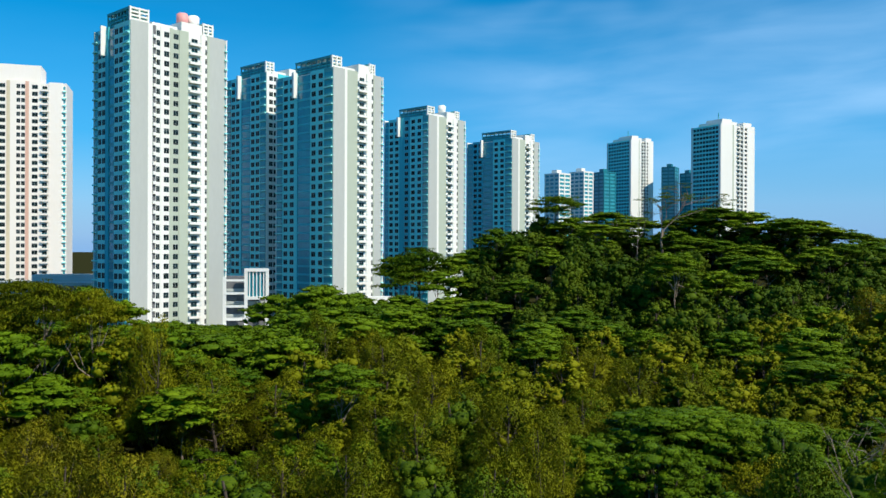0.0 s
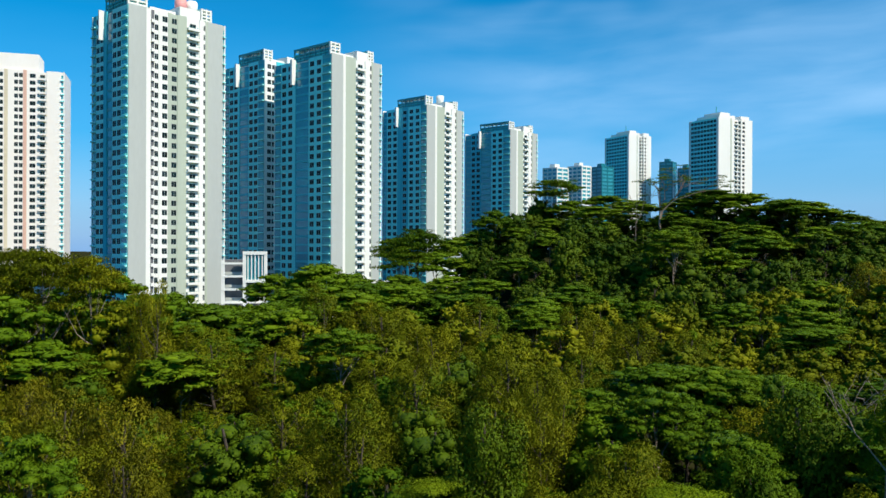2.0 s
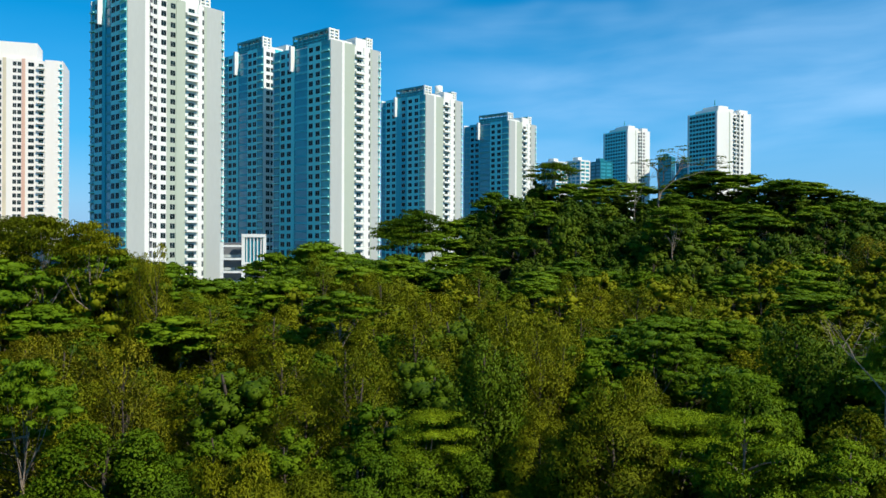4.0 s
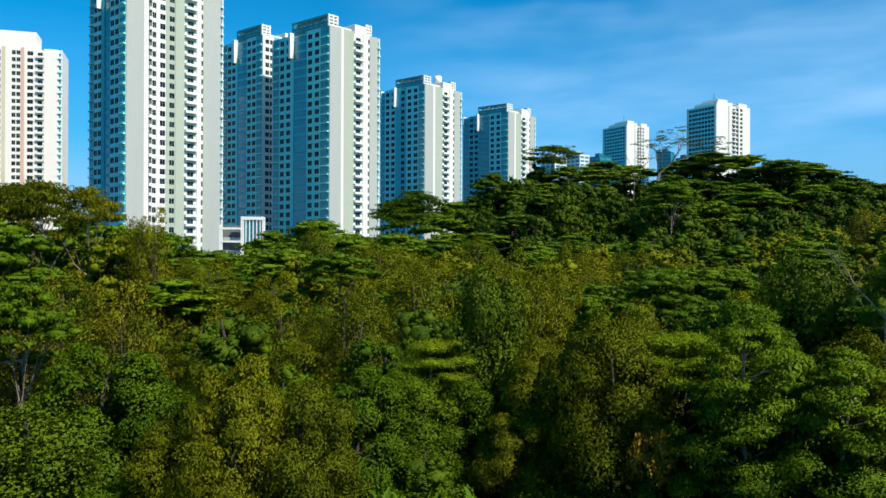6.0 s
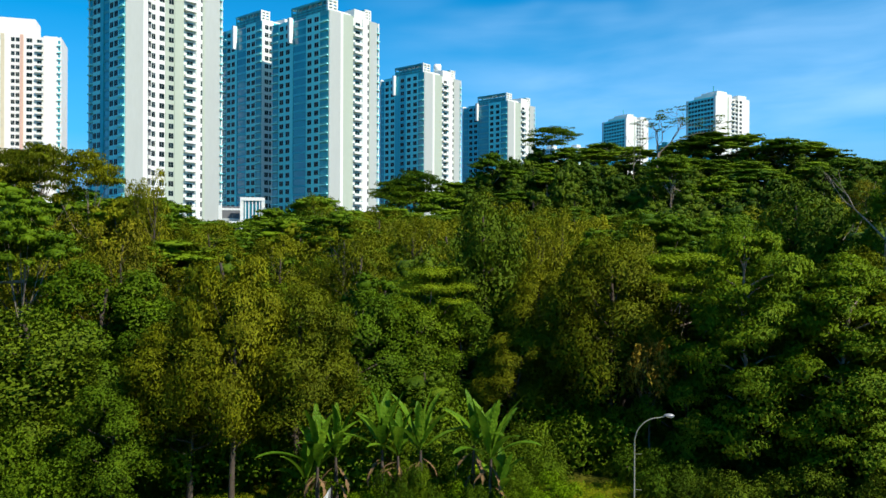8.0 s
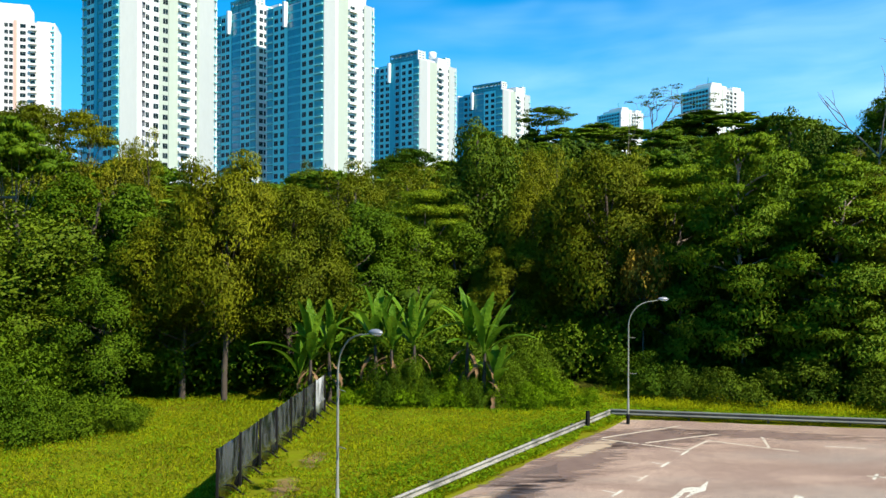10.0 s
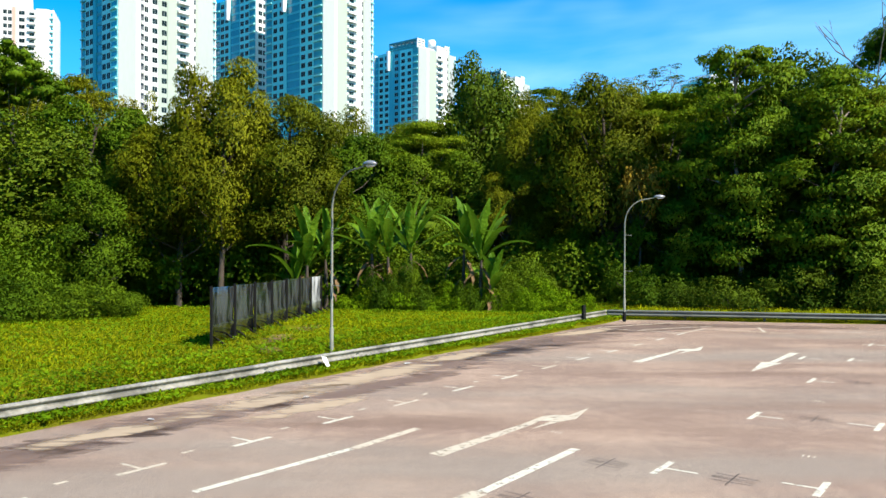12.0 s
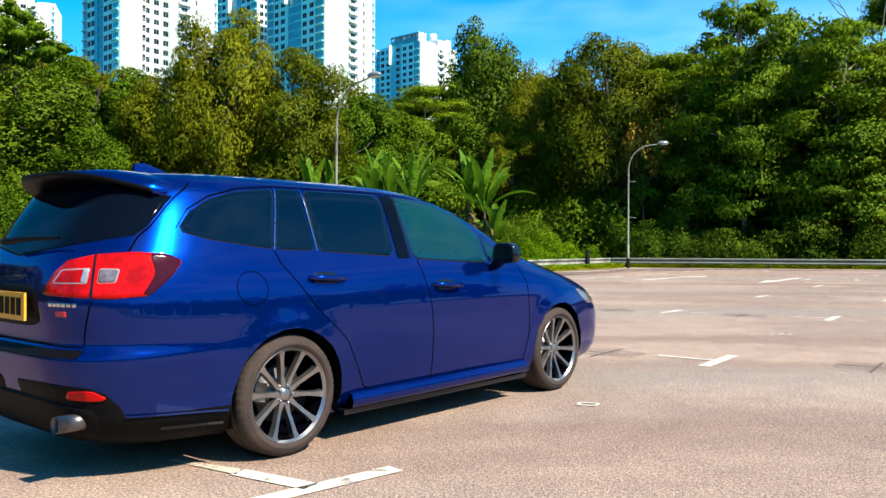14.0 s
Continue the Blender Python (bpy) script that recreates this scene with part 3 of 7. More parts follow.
def low_block(label, at, turn, size, z0, floors, wall, storey=3.4, name="apartment_block", bands=GLASS):
    """A lower building with floor bands, piers and a parapet."""
    root = thing(name, label, "building", pose(at[0], at[1], 0, 0, 0, turn))
    l, w = size

    def piece(name_, lo, hi, slot):
        one = Boxes()
        one.add(lo, hi, 0)
        one.make(name_, [WALLS[slot]], root)

    piece("wall", (0, 0, z0 - 5), (l, w, z0 + floors * storey), bands)
    for f in range(floors + 1):
        piece("floor_band", (-0.4, -0.4, z0 + f * storey - 0.9), (l + 0.4, w + 0.4, z0 + f * storey + 0.5), wall)
    for k in range(int(l / 5) + 1):
        piece("pier", (k * l / int(l / 5) - 0.5, -0.45, z0 - 5), (k * l / int(l / 5) + 0.5, -0.002, z0 + floors * storey), wall)
    for k in range(int(w / 5) + 1):
        piece("pier", (-0.45, k * w / int(w / 5) - 0.5, z0 - 5), (-0.002, k * w / int(w / 5) + 0.5, z0 + floors * storey), wall)
    r = Boxes()
    r.add((l * 0.2, w * 0.3, z0 + floors * storey + 0.5), (l * 0.6, w * 0.7, z0 + floors * storey + 3.5), wall)
    r.make("roof", WALLS, root)
    return root


low_block("white distant block with a sky bridge", (91.5, 700.0), 40.0, (14, 16), 40.0, 18, WHITE)
low_block("white distant block beside the sky bridge", (116.0, 720.0), 40.0, (12, 16), 40.0, 19, WHITE)
low_block("dark blue glass office block in the distance", (141.0, 760.0), 30.0, (14, 14), 40.0, 20, OFFICE)
low_block("dark blue office block between ridge towers", (212.0, 780.0), 60.0, (14, 12), 40.0, 22, OFFICE)
low_block("dark glass block with a white edge", (225.0, 770.0), 40.0, (9, 12), 40.0, 20, OFFICE)
low_block("pale low apartment block far behind", (-232.0, 560.0), 20.0, (60, 16), 6.0, 12, CREAM)
# deck openings are a solid block coloured dark for the shade within
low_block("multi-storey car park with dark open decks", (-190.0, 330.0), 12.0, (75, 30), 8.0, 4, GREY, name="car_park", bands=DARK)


low_block("long white podium block half hidden by trees", (-41.0, 258.0), 8.0, (46, 12), 4.0, 4, WHITE)

# white framed entrance pavilion between the towers
pav = thing("pavilion", "white concrete frame pavilion with open dark bays", "building", pose(-69.6, 249.0, 0, 0, 0, 12))
for x in (0.0, 6.4, 12.8):
    b = Boxes()
    b.add((x - 0.5, -0.5, 6), (x + 0.5, 0.5, 28.0 if x < 1 else 30.5), WHITE)
    b.make("column", WALLS, pav)
for z, x0, x1, t in ((29.6, 5.9, 13.3, 1.0), (21.0, 5.9, 13.3, 0.9), (26.6, -0.5, 6.0, 0.6), (22.6, -0.5, 6.0, 0.6), (18.6, -0.5, 6.0, 0.6), (14.6, -0.5, 13.3, 0.8)):
    b = Boxes()
    b.add((x0, -0.6, z), (x1, 0.6, z + t), WHITE)
    b.make("beam", WALLS, pav)
for k in range(1, 6):
    b = Boxes()
    b.add((6.4 + 1.067 * k - 0.16, -0.3, 21.9), (6.4 + 1.067 * k + 0.16, 0.1, 29.6), WHITE)
    b.make("mullion", WALLS, pav)
b = Boxes()
b.add((6.6, 0.2, 21.9), (12.6, 0.5, 29.6), GLASS)
b.make("window", WALLS, pav)
b = Boxes()
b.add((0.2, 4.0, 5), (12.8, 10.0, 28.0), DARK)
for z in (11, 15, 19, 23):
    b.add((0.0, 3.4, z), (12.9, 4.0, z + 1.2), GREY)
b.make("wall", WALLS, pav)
b = Boxes()
b.add((-3, -4, 11.6), (14, 2, 12.2), WHITE)
b.make("canopy", WALLS, pav)

# ---- trees ----
def unit(v):
    return v / np.maximum(np.linalg.norm(v, axis=1), 1e-6)[:, None]


def leaf_cloud(blobs, count, size, slim, rng, droop=0.0, shell=0.72, jitter=0.6, up=0.25, soft=0.5, dome=0.0, reach=1.12):
    """Many small leaves over the outer part of clumps; each blob is centre, radii and the middle of its bough."""
    blobs = np.array(blobs, dtype=float)
    area = (blobs[:, 3] * blobs[:, 4]) ** 0.8 + 0.5 * (blobs[:, 3] * blobs[:, 5]) ** 0.8
    pick = rng.choice(len(blobs), count, p=area / area.sum())
    b = blobs[pick]
    away = unit(b[:, :3] - b[:, 6:9])
    d = unit(rng.normal(size=(count, 3)) + away * 0.55 + np.array((0, 0, 0.22)))
    r = shell + (reach - shell) * rng.random(count) ** 0.6
    p = b[:, :3] + d * r[:, None] * b[:, 3:6]
    nb = unit(d / b[:, 3:6])
    nrm = unit(nb + rng.normal(size=(count, 3)) * jitter + np.array((0, 0, up)))
    t = rng.normal(size=(count, 3)) + np.array((0, 0, -droop))
    t = unit(t - nrm * (t * nrm).sum(1)[:, None])
    s = np.cross(nrm, t)
    ln = size * (0.55 + 0.9 * rng.random(count))[:, None]
    wd = ln * slim
    bend = nrm * ln * 0.18
    v = np.stack([p - t * ln * 0.5 - bend, p - s * wd * 0.5, p + t * ln * 0.5 - bend, p + s * wd * 0.5], axis=1)
    nn = unit(nb * (1 - soft * 0.45) + nrm * soft * 0.55 + away * 0.35 + unit(np.stack([p[:, 0], p[:, 1], np.maximum(p[:, 2] - 5.0, 0) + 1.0], 1)) * dome)
    return v.reshape(-1, 3), np.arange(count * 4).reshape(-1, 4), np.repeat(nn, 4, axis=0)


def ball_arrays():
    g = (1 + 5 ** 0.5) / 2
    v = unit(np.array([(-1, g, 0), (1, g, 0), (-1, -g, 0), (1, -g, 0), (0, -1, g), (0, 1, g), (0, -1, -g), (0, 1, -g), (g, 0, -1), (g, 0, 1), (-g, 0, -1), (-g, 0, 1)], dtype=float))
    far = np.linalg.norm(v[:, None] - v[None], axis=2)
    f = [(i, j, k) for i in range(12) for j in range(i + 1, 12) for k in range(j + 1, 12) if max(far[i, j], far[j, k], far[i, k]) < 1.2]
    f = [q if np.dot(np.cross(v[q[1]] - v[q[0]], v[q[2]] - v[q[0]]), v[q[0]]) > 0 else (q[0], q[2], q[1]) for q in f]
    return v, np.array([(*q, q[2]) for q in f])


LUMP_V, LUMP_F = ball_arrays()


def clump_hearts(blobs, rng, size):
    """The close-packed inner foliage of each clump: uneven lumps under the loose outer leaves."""
    vs, fs, ns = [], [], []
    for i, b in enumerate(blobs):
        grow = size * (0.72 + 0.5 * rng.random((12, 1)))
        c, sn = math.cos(i * 1.3), math.sin(i * 1.3)
        d = LUMP_V @ np.array(((c, sn, 0), (-sn, c, 0), (0, 0, 1)))
        vs.append(np.array(b[:3]) + d * grow * np.array(b[3:6]))
        ns.append(unit(d / np.array(b[3:6])))
        fs.append(LUMP_F[:, :3] + 12 * i)
    return np.concatenate(vs), np.concatenate(fs), np.concatenate(ns)


def bough(tubes, a, e, girth, sag, sides=5):
    mid = a.lerp(e, 0.5) + Vector((0, 0, sag))
    tubes.add([a, mid, e], [girth, girth * 0.7, girth * 0.35], sides)


def make_tree(name, kind, seed, leaves, size, label, slim=0.5, tone=None, heart=0.66, clear=0.24, flat=1.0):
    """A tree of height 10: trunk, boughs, and a crown of boughs' foliage lumped into billows."""
    rng = np.random.default_rng(seed)
    root = thing(name, label, "bush" if name == "bush" else "tree")
    tubes = Tubes()
    lobes, subs = [], []
    h = 10.0
    opts = dict(droop=0.6, shell=0.72, jitter=0.7, up=0.25, soft=0.8)

    def trunk(top, girth, lean=0.35):
        tip = Vector((rng.normal() * lean, rng.normal() * lean, h * top))
        path = [Vector((0, 0, -0.6))] + [tip * (i / 6) + Vector((rng.normal(), rng.normal(), 0)) * 0.10 for i in range(1, 7)]
        tubes.add(path, [girth * (1.25 - 0.85 * i / 6) for i in range(7)], 7)
        return lambda f: path[int(f * 5.99)].lerp(path[int(f * 5.99) + 1], f * 5.99 - int(f * 5.99))

    def billows(lobe, count, lo, hi, flat=0.85, low=-0.35):
        for _ in range(count):
            d = Vector(rng.normal(size=3)).normalized()
            if d.z < low:
                d.z = -d.z
            r = lobe[3] * (lo + (hi - lo) * rng.random())
            c = [lobe[i] + d[i] * lobe[3 + i] * 0.78 for i in range(3)]
            subs.append((*c, r * (0.85 + 0.4 * rng.random()), r * (0.85 + 0.4 * rng.random()), r * flat * (0.8 + 0.4 * rng.random()), *lobe[:3]))

    if kind in ("acacia", "broad"):
        at = trunk(0.84, 0.16 if kind == "acacia" else 0.18)
        opts["dome"] = 0.9
        n = 19 if kind == "acacia" else 16
        low = max(0.15, clear - 0.1)
        for k in range(n):
            f = (k + 0.6 * rng.random()) / n
            a = k * 2.4 + rng.random() * 0.9
            w = 2.7 * math.sin(math.pi * (0.26 + 0.66 * f)) ** 0.7 * (0.6 + 0.5 * rng.random())
            z = h * (clear + (0.905 - clear) * f)
            r = (1.50 - 0.55 * f) * (0.85 + 0.3 * rng.random())
            lobe = (math.cos(a) * w, math.sin(a) * w, z, r, r, r * 0.90)
            lobes.append((*lobe, 0, 0, z - 0.8))
            billows(lobe, 9 if kind == "acacia" else 8, 0.28, 0.50, 0.80)
            bough(tubes, at(low + (0.85 - low) * f), Vector(lobe[:3]), 0.075 - 0.045 * f, -0.25)
        if kind == "acacia":
            opts = dict(droop=1.4, shell=0.70, jitter=0.75, up=0.2, soft=0.6, dome=1.6)
    elif kind == "umbrella":
        at = trunk(0.74, 0.12, 0.3)
        for k in range(26):
            f = (k + 0.5) / 26
            a, w = k * 2.4 + rng.random() * 0.6, 3.6 * f ** 0.55 * (0.8 + 0.3 * rng.random())
            z = h * (0.955 - 0.22 * f ** 1.7 * (0.4 + 0.6 * flat)) - 1.5 * rng.random() ** 2
            r = 1.2 + 0.6 * rng.random()
            c = (math.cos(a) * w, math.sin(a) * w, z)
            mid = (c[0] * 0.6, c[1] * 0.6, z - 1.6)
            lobes.append((*c, r, r * (0.75 + 0.3 * rng.random()), 0.46 * flat, *mid))
            for q in range(5):
                g, o = rng.random() * 6.28, r * (0.55 + 0.5 * rng.random())
                s = r * (0.28 + 0.25 * rng.random())
                subs.append((c[0] + math.cos(g) * o, c[1] + math.sin(g) * o, z + rng.normal() * 0.13, s * 1.25, s * (0.8 + 0.5 * rng.random()), 0.28 * flat, *mid))
            if k % 3 == 0:
                bough(tubes, at(0.55 + 0.4 * rng.random()), Vector((c[0], c[1], z - 0.15)), 0.06, -0.05 - 0.35 * rng.random(), 4)
        opts = dict(droop=0.0, shell=0.45, jitter=0.4, up=0.8, soft=0.7)
    elif kind == "tier":
        at = trunk(0.95, 0.12, 0.3)
        for k in range(24):
            f = (k + rng.random()) / 24
            a, z = k * 2.4 + rng.random(), h * (0.16 + 0.79 * f)
            w = 2.5 * math.sin(math.pi * (0.24 + 0.66 * f)) ** 0.8 * (0.35 + 0.75 * rng.random())
            c = Vector((math.cos(a) * w, math.sin(a) * w, z))
            r = (0.95 + 0.5 * rng.random()) * (1.1 - 0.35 * f)
            lobes.append((*c, r, r, r * 0.62, 0, 0, z - 0.9))
            for q in range(9):
                d = Vector(rng.normal(size=3)).normalized()
                d.z = abs(d.z) * 0.9 - 0.15
                s = r * (0.30 + 0.26 * rng.random())
                subs.append((c.x + d.x * r, c.y + d.y * r, c.z + d.z * r * 0.75, s * 1.2, s, s * 0.36, *c))
            bough(tubes, at(0.12 + 0.8 * f), c, 0.05, 0.12, 4)
        opts = dict(droop=0.9, shell=0.5, jitter=0.55, up=0.35, soft=0.7, dome=1.4)
    elif kind == "vine":
        at = trunk(0.9, 0.16, 0.2)
        for k in range(20):
            f = (k + rng.random()) / 20
            a, z = k * 2.4 + rng.random(), h * (0.08 + 0.78 * f)
            w = 1.3 * (0.80 + 0.25 * math.sin(math.pi * f)) * (0.45 + 0.6 * rng.random()) 
            r = 0.85 + 0.35 * rng.random()
            lobe = (math.cos(a) * w, math.sin(a) * w, z, r, r, r * 1.25)
            lobes.append((*lobe, 0, 0, z))
            for q in range(8):
                d = Vector(rng.normal(size=3)).normalized()
                s = r * (0.26 + 0.2 * rng.random())
                subs.append((lobe[0] + d.x * r * 0.8, lobe[1] + d.y * r * 0.8, z + d.z * r, s, s, s * (1.1 + 0.7 * rng.random()), lobe[0], lobe[1], z - 0.3))
            bough(tubes, at(min(0.9, f * 0.9)), Vector(lobe[:3]), 0.05, 0.1, 4)
        opts = dict(droop=2.2, shell=0.72, jitter=0.6, up=0.1, soft=0.85)
    else:  # bush, wider than high
        for k in range(9):
            a, w = k * 2.4 + rng.random(), 6.5 * math.sqrt((k + 0.5) / 9) * (0.8 + 0.4 * rng.random())
            r = 2.6 * (0.8 + 0.5 * rng.random())
            z = max(r * 0.5, 7.6 * rng.random() * (1 - 0.5 * w / 7))
            lobe = (math.cos(a) * w, math.sin(a) * w, z, r * 1.15, r * 1.15, r)
            lobes.append((*lobe, 0, 0, 0))
            billows(lobe, 7, 0.32, 0.5)
            tubes.add([(0, 0, -0.3), (lobe[0] * 0.5, lobe[1] * 0.5, z * 0.6), lobe[:3]], [0.12, 0.09, 0.04], 4)
    leaf = M[tone or {"acacia": "leaf_acacia", "broad": "leaf_broad", "umbrella": "leaf_umbrella", "tier": "leaf_umbrella", "vine": "leaf_vine", "bush": "leaf_vine"}[kind]]
    v, f, nn = leaf_cloud(subs + lobes, leaves, size, slim, rng, **opts)
    f = np.concatenate([f[:, (0, 1, 2)], f[:, (0, 2, 3)]])
    if heart > 0.6:
        hv, hf, hn = clump_hearts(lobes + subs, rng, heart)
    else:  # seen close: older, larger leaves fill the inside of each clump
        hv, hf, hn = leaf_cloud(lobes, leaves // 5, size * 1.9, slim, rng, **{**opts, "shell": 0.3, "reach": 0.3 + heart})
        hf = np.concatenate([hf[:, (0, 1, 2)], hf[:, (0, 2, 3)]])
    f = np.concatenate([f, hf + len(v)])
    v, nn = np.concatenate([v, hv]), np.concatenate([nn, hn])
    tubes.make("trunk" if kind != "bush" else "stem", M["bark_pale" if kind in ("tier", "umbrella") else "bark"], root)
    crown = link_mesh("crown", v, f, leaf, root, smooth=True)
    crown.data.normals_split_custom_set_from_vertices(nn.tolist())
    return root


def bare_tree(name, seed, label, spread=3.5, tufts=False, forks=4):
    """Height 10: a forked leafless crown, twig by twig; tufts leave a few leaves at the tips."""
    rng = np.random.default_rng(seed)
    root = thing(name, label, "tree")
    t = Tubes()
    ends = []

    def grow(p, d, length, girth, depth):
        mid = p + d * length * 0.5 + Vector(rng.normal(size=3)) * length * 0.06
        e = p + d * length
        t.add([p, mid, e], [girth, girth * 0.8, girth * 0.6], 5 if depth < 2 else 3)
        if depth == forks:
            ends.append(e)
            return
        for _ in range(3 if depth in (1, 2) else 2):
            nd = (d + Vector(rng.normal(size=3)) * (0.5 if depth else 0.32) + Vector((0, 0, 0.16))).normalized()
            nd.x, nd.y = nd.x * spread / 3, nd.y * spread / 3
            grow(e, nd, length * (0.52 + 0.2 * rng.random()), girth * (0.58 if forks == 4 else 0.64), depth + 1)

    grow(Vector((0, 0, -0.4)), Vector((0.05, 0.03, 1)), 4.3, 0.13, 0)
    t.make("trunk", M["bark_pale"], root)
    if tufts:
        bl = [(*e, 0.42, 0.36, 0.12, e.x, e.y, e.z - 1) for e in ends]
        v, f, nn = leaf_cloud(bl, 2000, 0.15, 0.5, rng, 0.0, 0.2, 0.4, 0.8)
        link_mesh("crown", v, f, M["leaf_umbrella"], root, smooth=True).data.normals_split_custom_set_from_vertices(nn.tolist())
    return root


kinds = {}


def variants(key, name, kind, seeds, leaves, size, label, slim=0.5, tone=None, heart=0.66, clear=0.24, flat=1.0):
    kinds[key] = [make_tree(name, kind, s, leaves, size, label, slim, tone, heart, clear, flat) for s in seeds]


CROWN_R = {"acacia": 3.6, "broad": 3.6, "umbrella": 4.6, "tier": 3.2, "vine": 2.1, "bush": 8.5, "olive": 3.6, "bare": 3.5, "rust": 3.6}
used, planted = set(), []


def plant(key, i, x, y, top, r, turn=None, ground=None):
    """Sets a tree so that its crown ends at height top with radius r; the first use moves the original, later ones are copies."""
    src = kinds[key][i % len(kinds[key])]
    z = (ground_z(x, y) if ground is None else ground) - 0.1
    m = pose(x, y, z, 0, 0, i * 77.0 if turn is None else turn)
    if src.name not in used:
        used.add(src.name)
        ob = src
        ob.matrix_basis = m
    else:
        ob = copy_thing(src, m)
    s = r / CROWN_R[key.split("_")[0]]
    ob.scale = (s, s, (top - z) / 10.0)
    planted.append((x, y, top, r))
    return ob


variants("acacia_near", "acacia_tree", "acacia", (1, 2, 3, 4), 36000, 0.125, "feathery olive-green acacia tree at the forest edge", 0.45, None, 0.45, 0.36)
variants("broad_near", "broadleaf_tree", "broad", (5, 6, 7), 22000, 0.15, "leafy bright green tree at the forest edge", 0.62, None, 0.34)
variants("umbrella_near", "albizia_tree", "umbrella", (8, 9), 20000, 0.145, "flat-topped bright green albizia tree at the forest edge", 0.45, "leaf_tier", 0.40, flat=0.65)
variants("tier_near", "albizia_tree", "tier", (10, 20), 32000, 0.14, "tall albizia tree with drooping feathery leaf layers", 0.5, "leaf_tier", 0.45)
variants("vine_near", "creeper_tree", "vine", (11, 12), 22000, 0.125, "tree trunk wrapped in hanging green creepers", 0.65, None, 0.58)
variants("rust_near", "small_tree", "acacia", (91,), 2200, 0.26, "small tree with yellow and rust-coloured leaves", 0.5, "leaf_rust", 0.35, 0.64)
variants("bush_near", "bush", "bush", (13, 14, 15, 16), 4200, 0.42, "dense dark green undergrowth bush", 0.55, None, 0.42)
variants("bush_bright", "bush", "bush", (61, 62), 3000, 0.55, "bright green leafy bush among banana plants", 0.6, "weed", 0.42)
variants("bush_tall", "bush", "bush", (17, 18, 19), 9000, 0.30, "tall dense green thicket at the forest edge", 0.55, "leaf_broad", 0.42)
variants("acacia_mid", "acacia_tree", "acacia", (21, 22, 23, 24), 10500, 0.125, "feathery olive-green acacia tree in the forest", 0.48, None, 0.6)
variants("olive_mid", "acacia_tree", "acacia", (25, 34), 10500, 0.125, "yellow-olive acacia tree in the forest", 0.48, "leaf_olive", 0.6)
variants("broad_mid", "broadleaf_tree", "broad", (26, 27, 30), 4200, 0.22, "dark green broadleaf forest tree", 0.62)
variants("vine_mid", "creeper_tree", "vine", (28, 29), 4200, 0.175, "forest tree draped with creepers", 0.65)
variants("umbrella_mid", "albizia_tree", "umbrella", (31, 32, 33), 5200, 0.22, "flat-topped albizia tree with spreading crown", 0.5, flat=0.7)
variants("umbrella_thin", "albizia_tree", "umbrella", (35, 36), 4800, 0.25, "thin flat-topped albizia tree with bare limbs showing", 0.45, "leaf_umbrella", 0.42, flat=0.55)
variants("umbrella_olive", "albizia_tree", "umbrella", (37, 38), 6000, 0.20, "pale olive flat-topped albizia tree with bare limbs showing", 0.45, "leaf_acacia", 0.42, flat=0.5)
variants("acacia_far", "acacia_tree", "acacia", (71, 72), 2000, 0.28, "feathery olive-green acacia tree far in the forest", 0.5)
variants("broad_far", "broadleaf_tree", "broad", (73, 74), 1800, 0.32, "dark green broadleaf tree far in the forest", 0.62)
variants("umbrella_far", "albizia_tree", "umbrella", (75, 76, 77), 2300, 0.33, "flat-topped dark albizia tree far in the forest", 0.5, "leaf_ridge")
variants("broad_hill", "broadleaf_tree", "broad", (41, 42), 2000, 0.30, "broadleaf tree on the hill, leaves coloured darker for shade", 0.62, "leaf_hill_shade")
variants("vine_hill", "creeper_tree", "vine", (43, 44, 45), 2200, 0.24, "hill tree draped with creepers, leaves coloured darker for shade", 0.65, "leaf_hill_shade")

# the forest edge along the grass, tree by tree: kind, x, y, top, crown radius
for i, (key, x, y, top, r) in enumerate([
        ("acacia", -12.6, 46.8, 14.9, 2.9), ("acacia", -9.4, 49.2, 13.0, 3.7), ("acacia", -15.2, 47.4, 11.6, 3.2), ("broad", -24.2, 56.6, 14.4, 4.6), ("broad", -20.9, 56.8, 12.2, 3.4),
        ("vine", -24.6, 47.6, 11.6, 3.4), ("broad", -19.0, 45.4, 8.0, 2.5), ("broad", -6.3, 58.6, 12.5, 3.6), ("broad", -2.6, 61.8, 11.8, 3.5), ("broad", 1.2, 62.0, 11.2, 3.0)]):
    plant(key + "_near", i, x, y, top, r * 1.2)
for i, (key, x, y, top, r) in enumerate([
        ("umbrella", -1.6, 64.4, 14.0, 3.2), ("vine", 3.1, 65.8, 19.6, 2.7), ("acacia", 7.0, 60.8, 14.3, 3.0), ("acacia", 11.3, 57.6, 16.2, 4.1), ("umbrella", 16.6, 58.8, 15.2, 4.4),
        ("tier", 18.5, 50.2, 16.7, 3.3), ("tier", 23.4, 49.0, 15.0, 3.9), ("acacia", 27.6, 49.5, 13.6, 3.4), ("broad", 22.4, 61.0, 17.6, 3.6), ("vine", 28.6, 66.6, 20.8, 3.2),
        ("umbrella", 34.6, 61.0, 22.4, 3.5), ("rust", 12.9, 52.4, 9.5, 1.4), ("broad", 15.4, 52.6, 9.6, 2.6), ("tier", 33.0, 50.0, 14.5, 3.6), ("acacia", 4.6, 58.5, 9.6, 2.6)]):
    plant(key + "_near", i, x, y, top, r * 1.2)
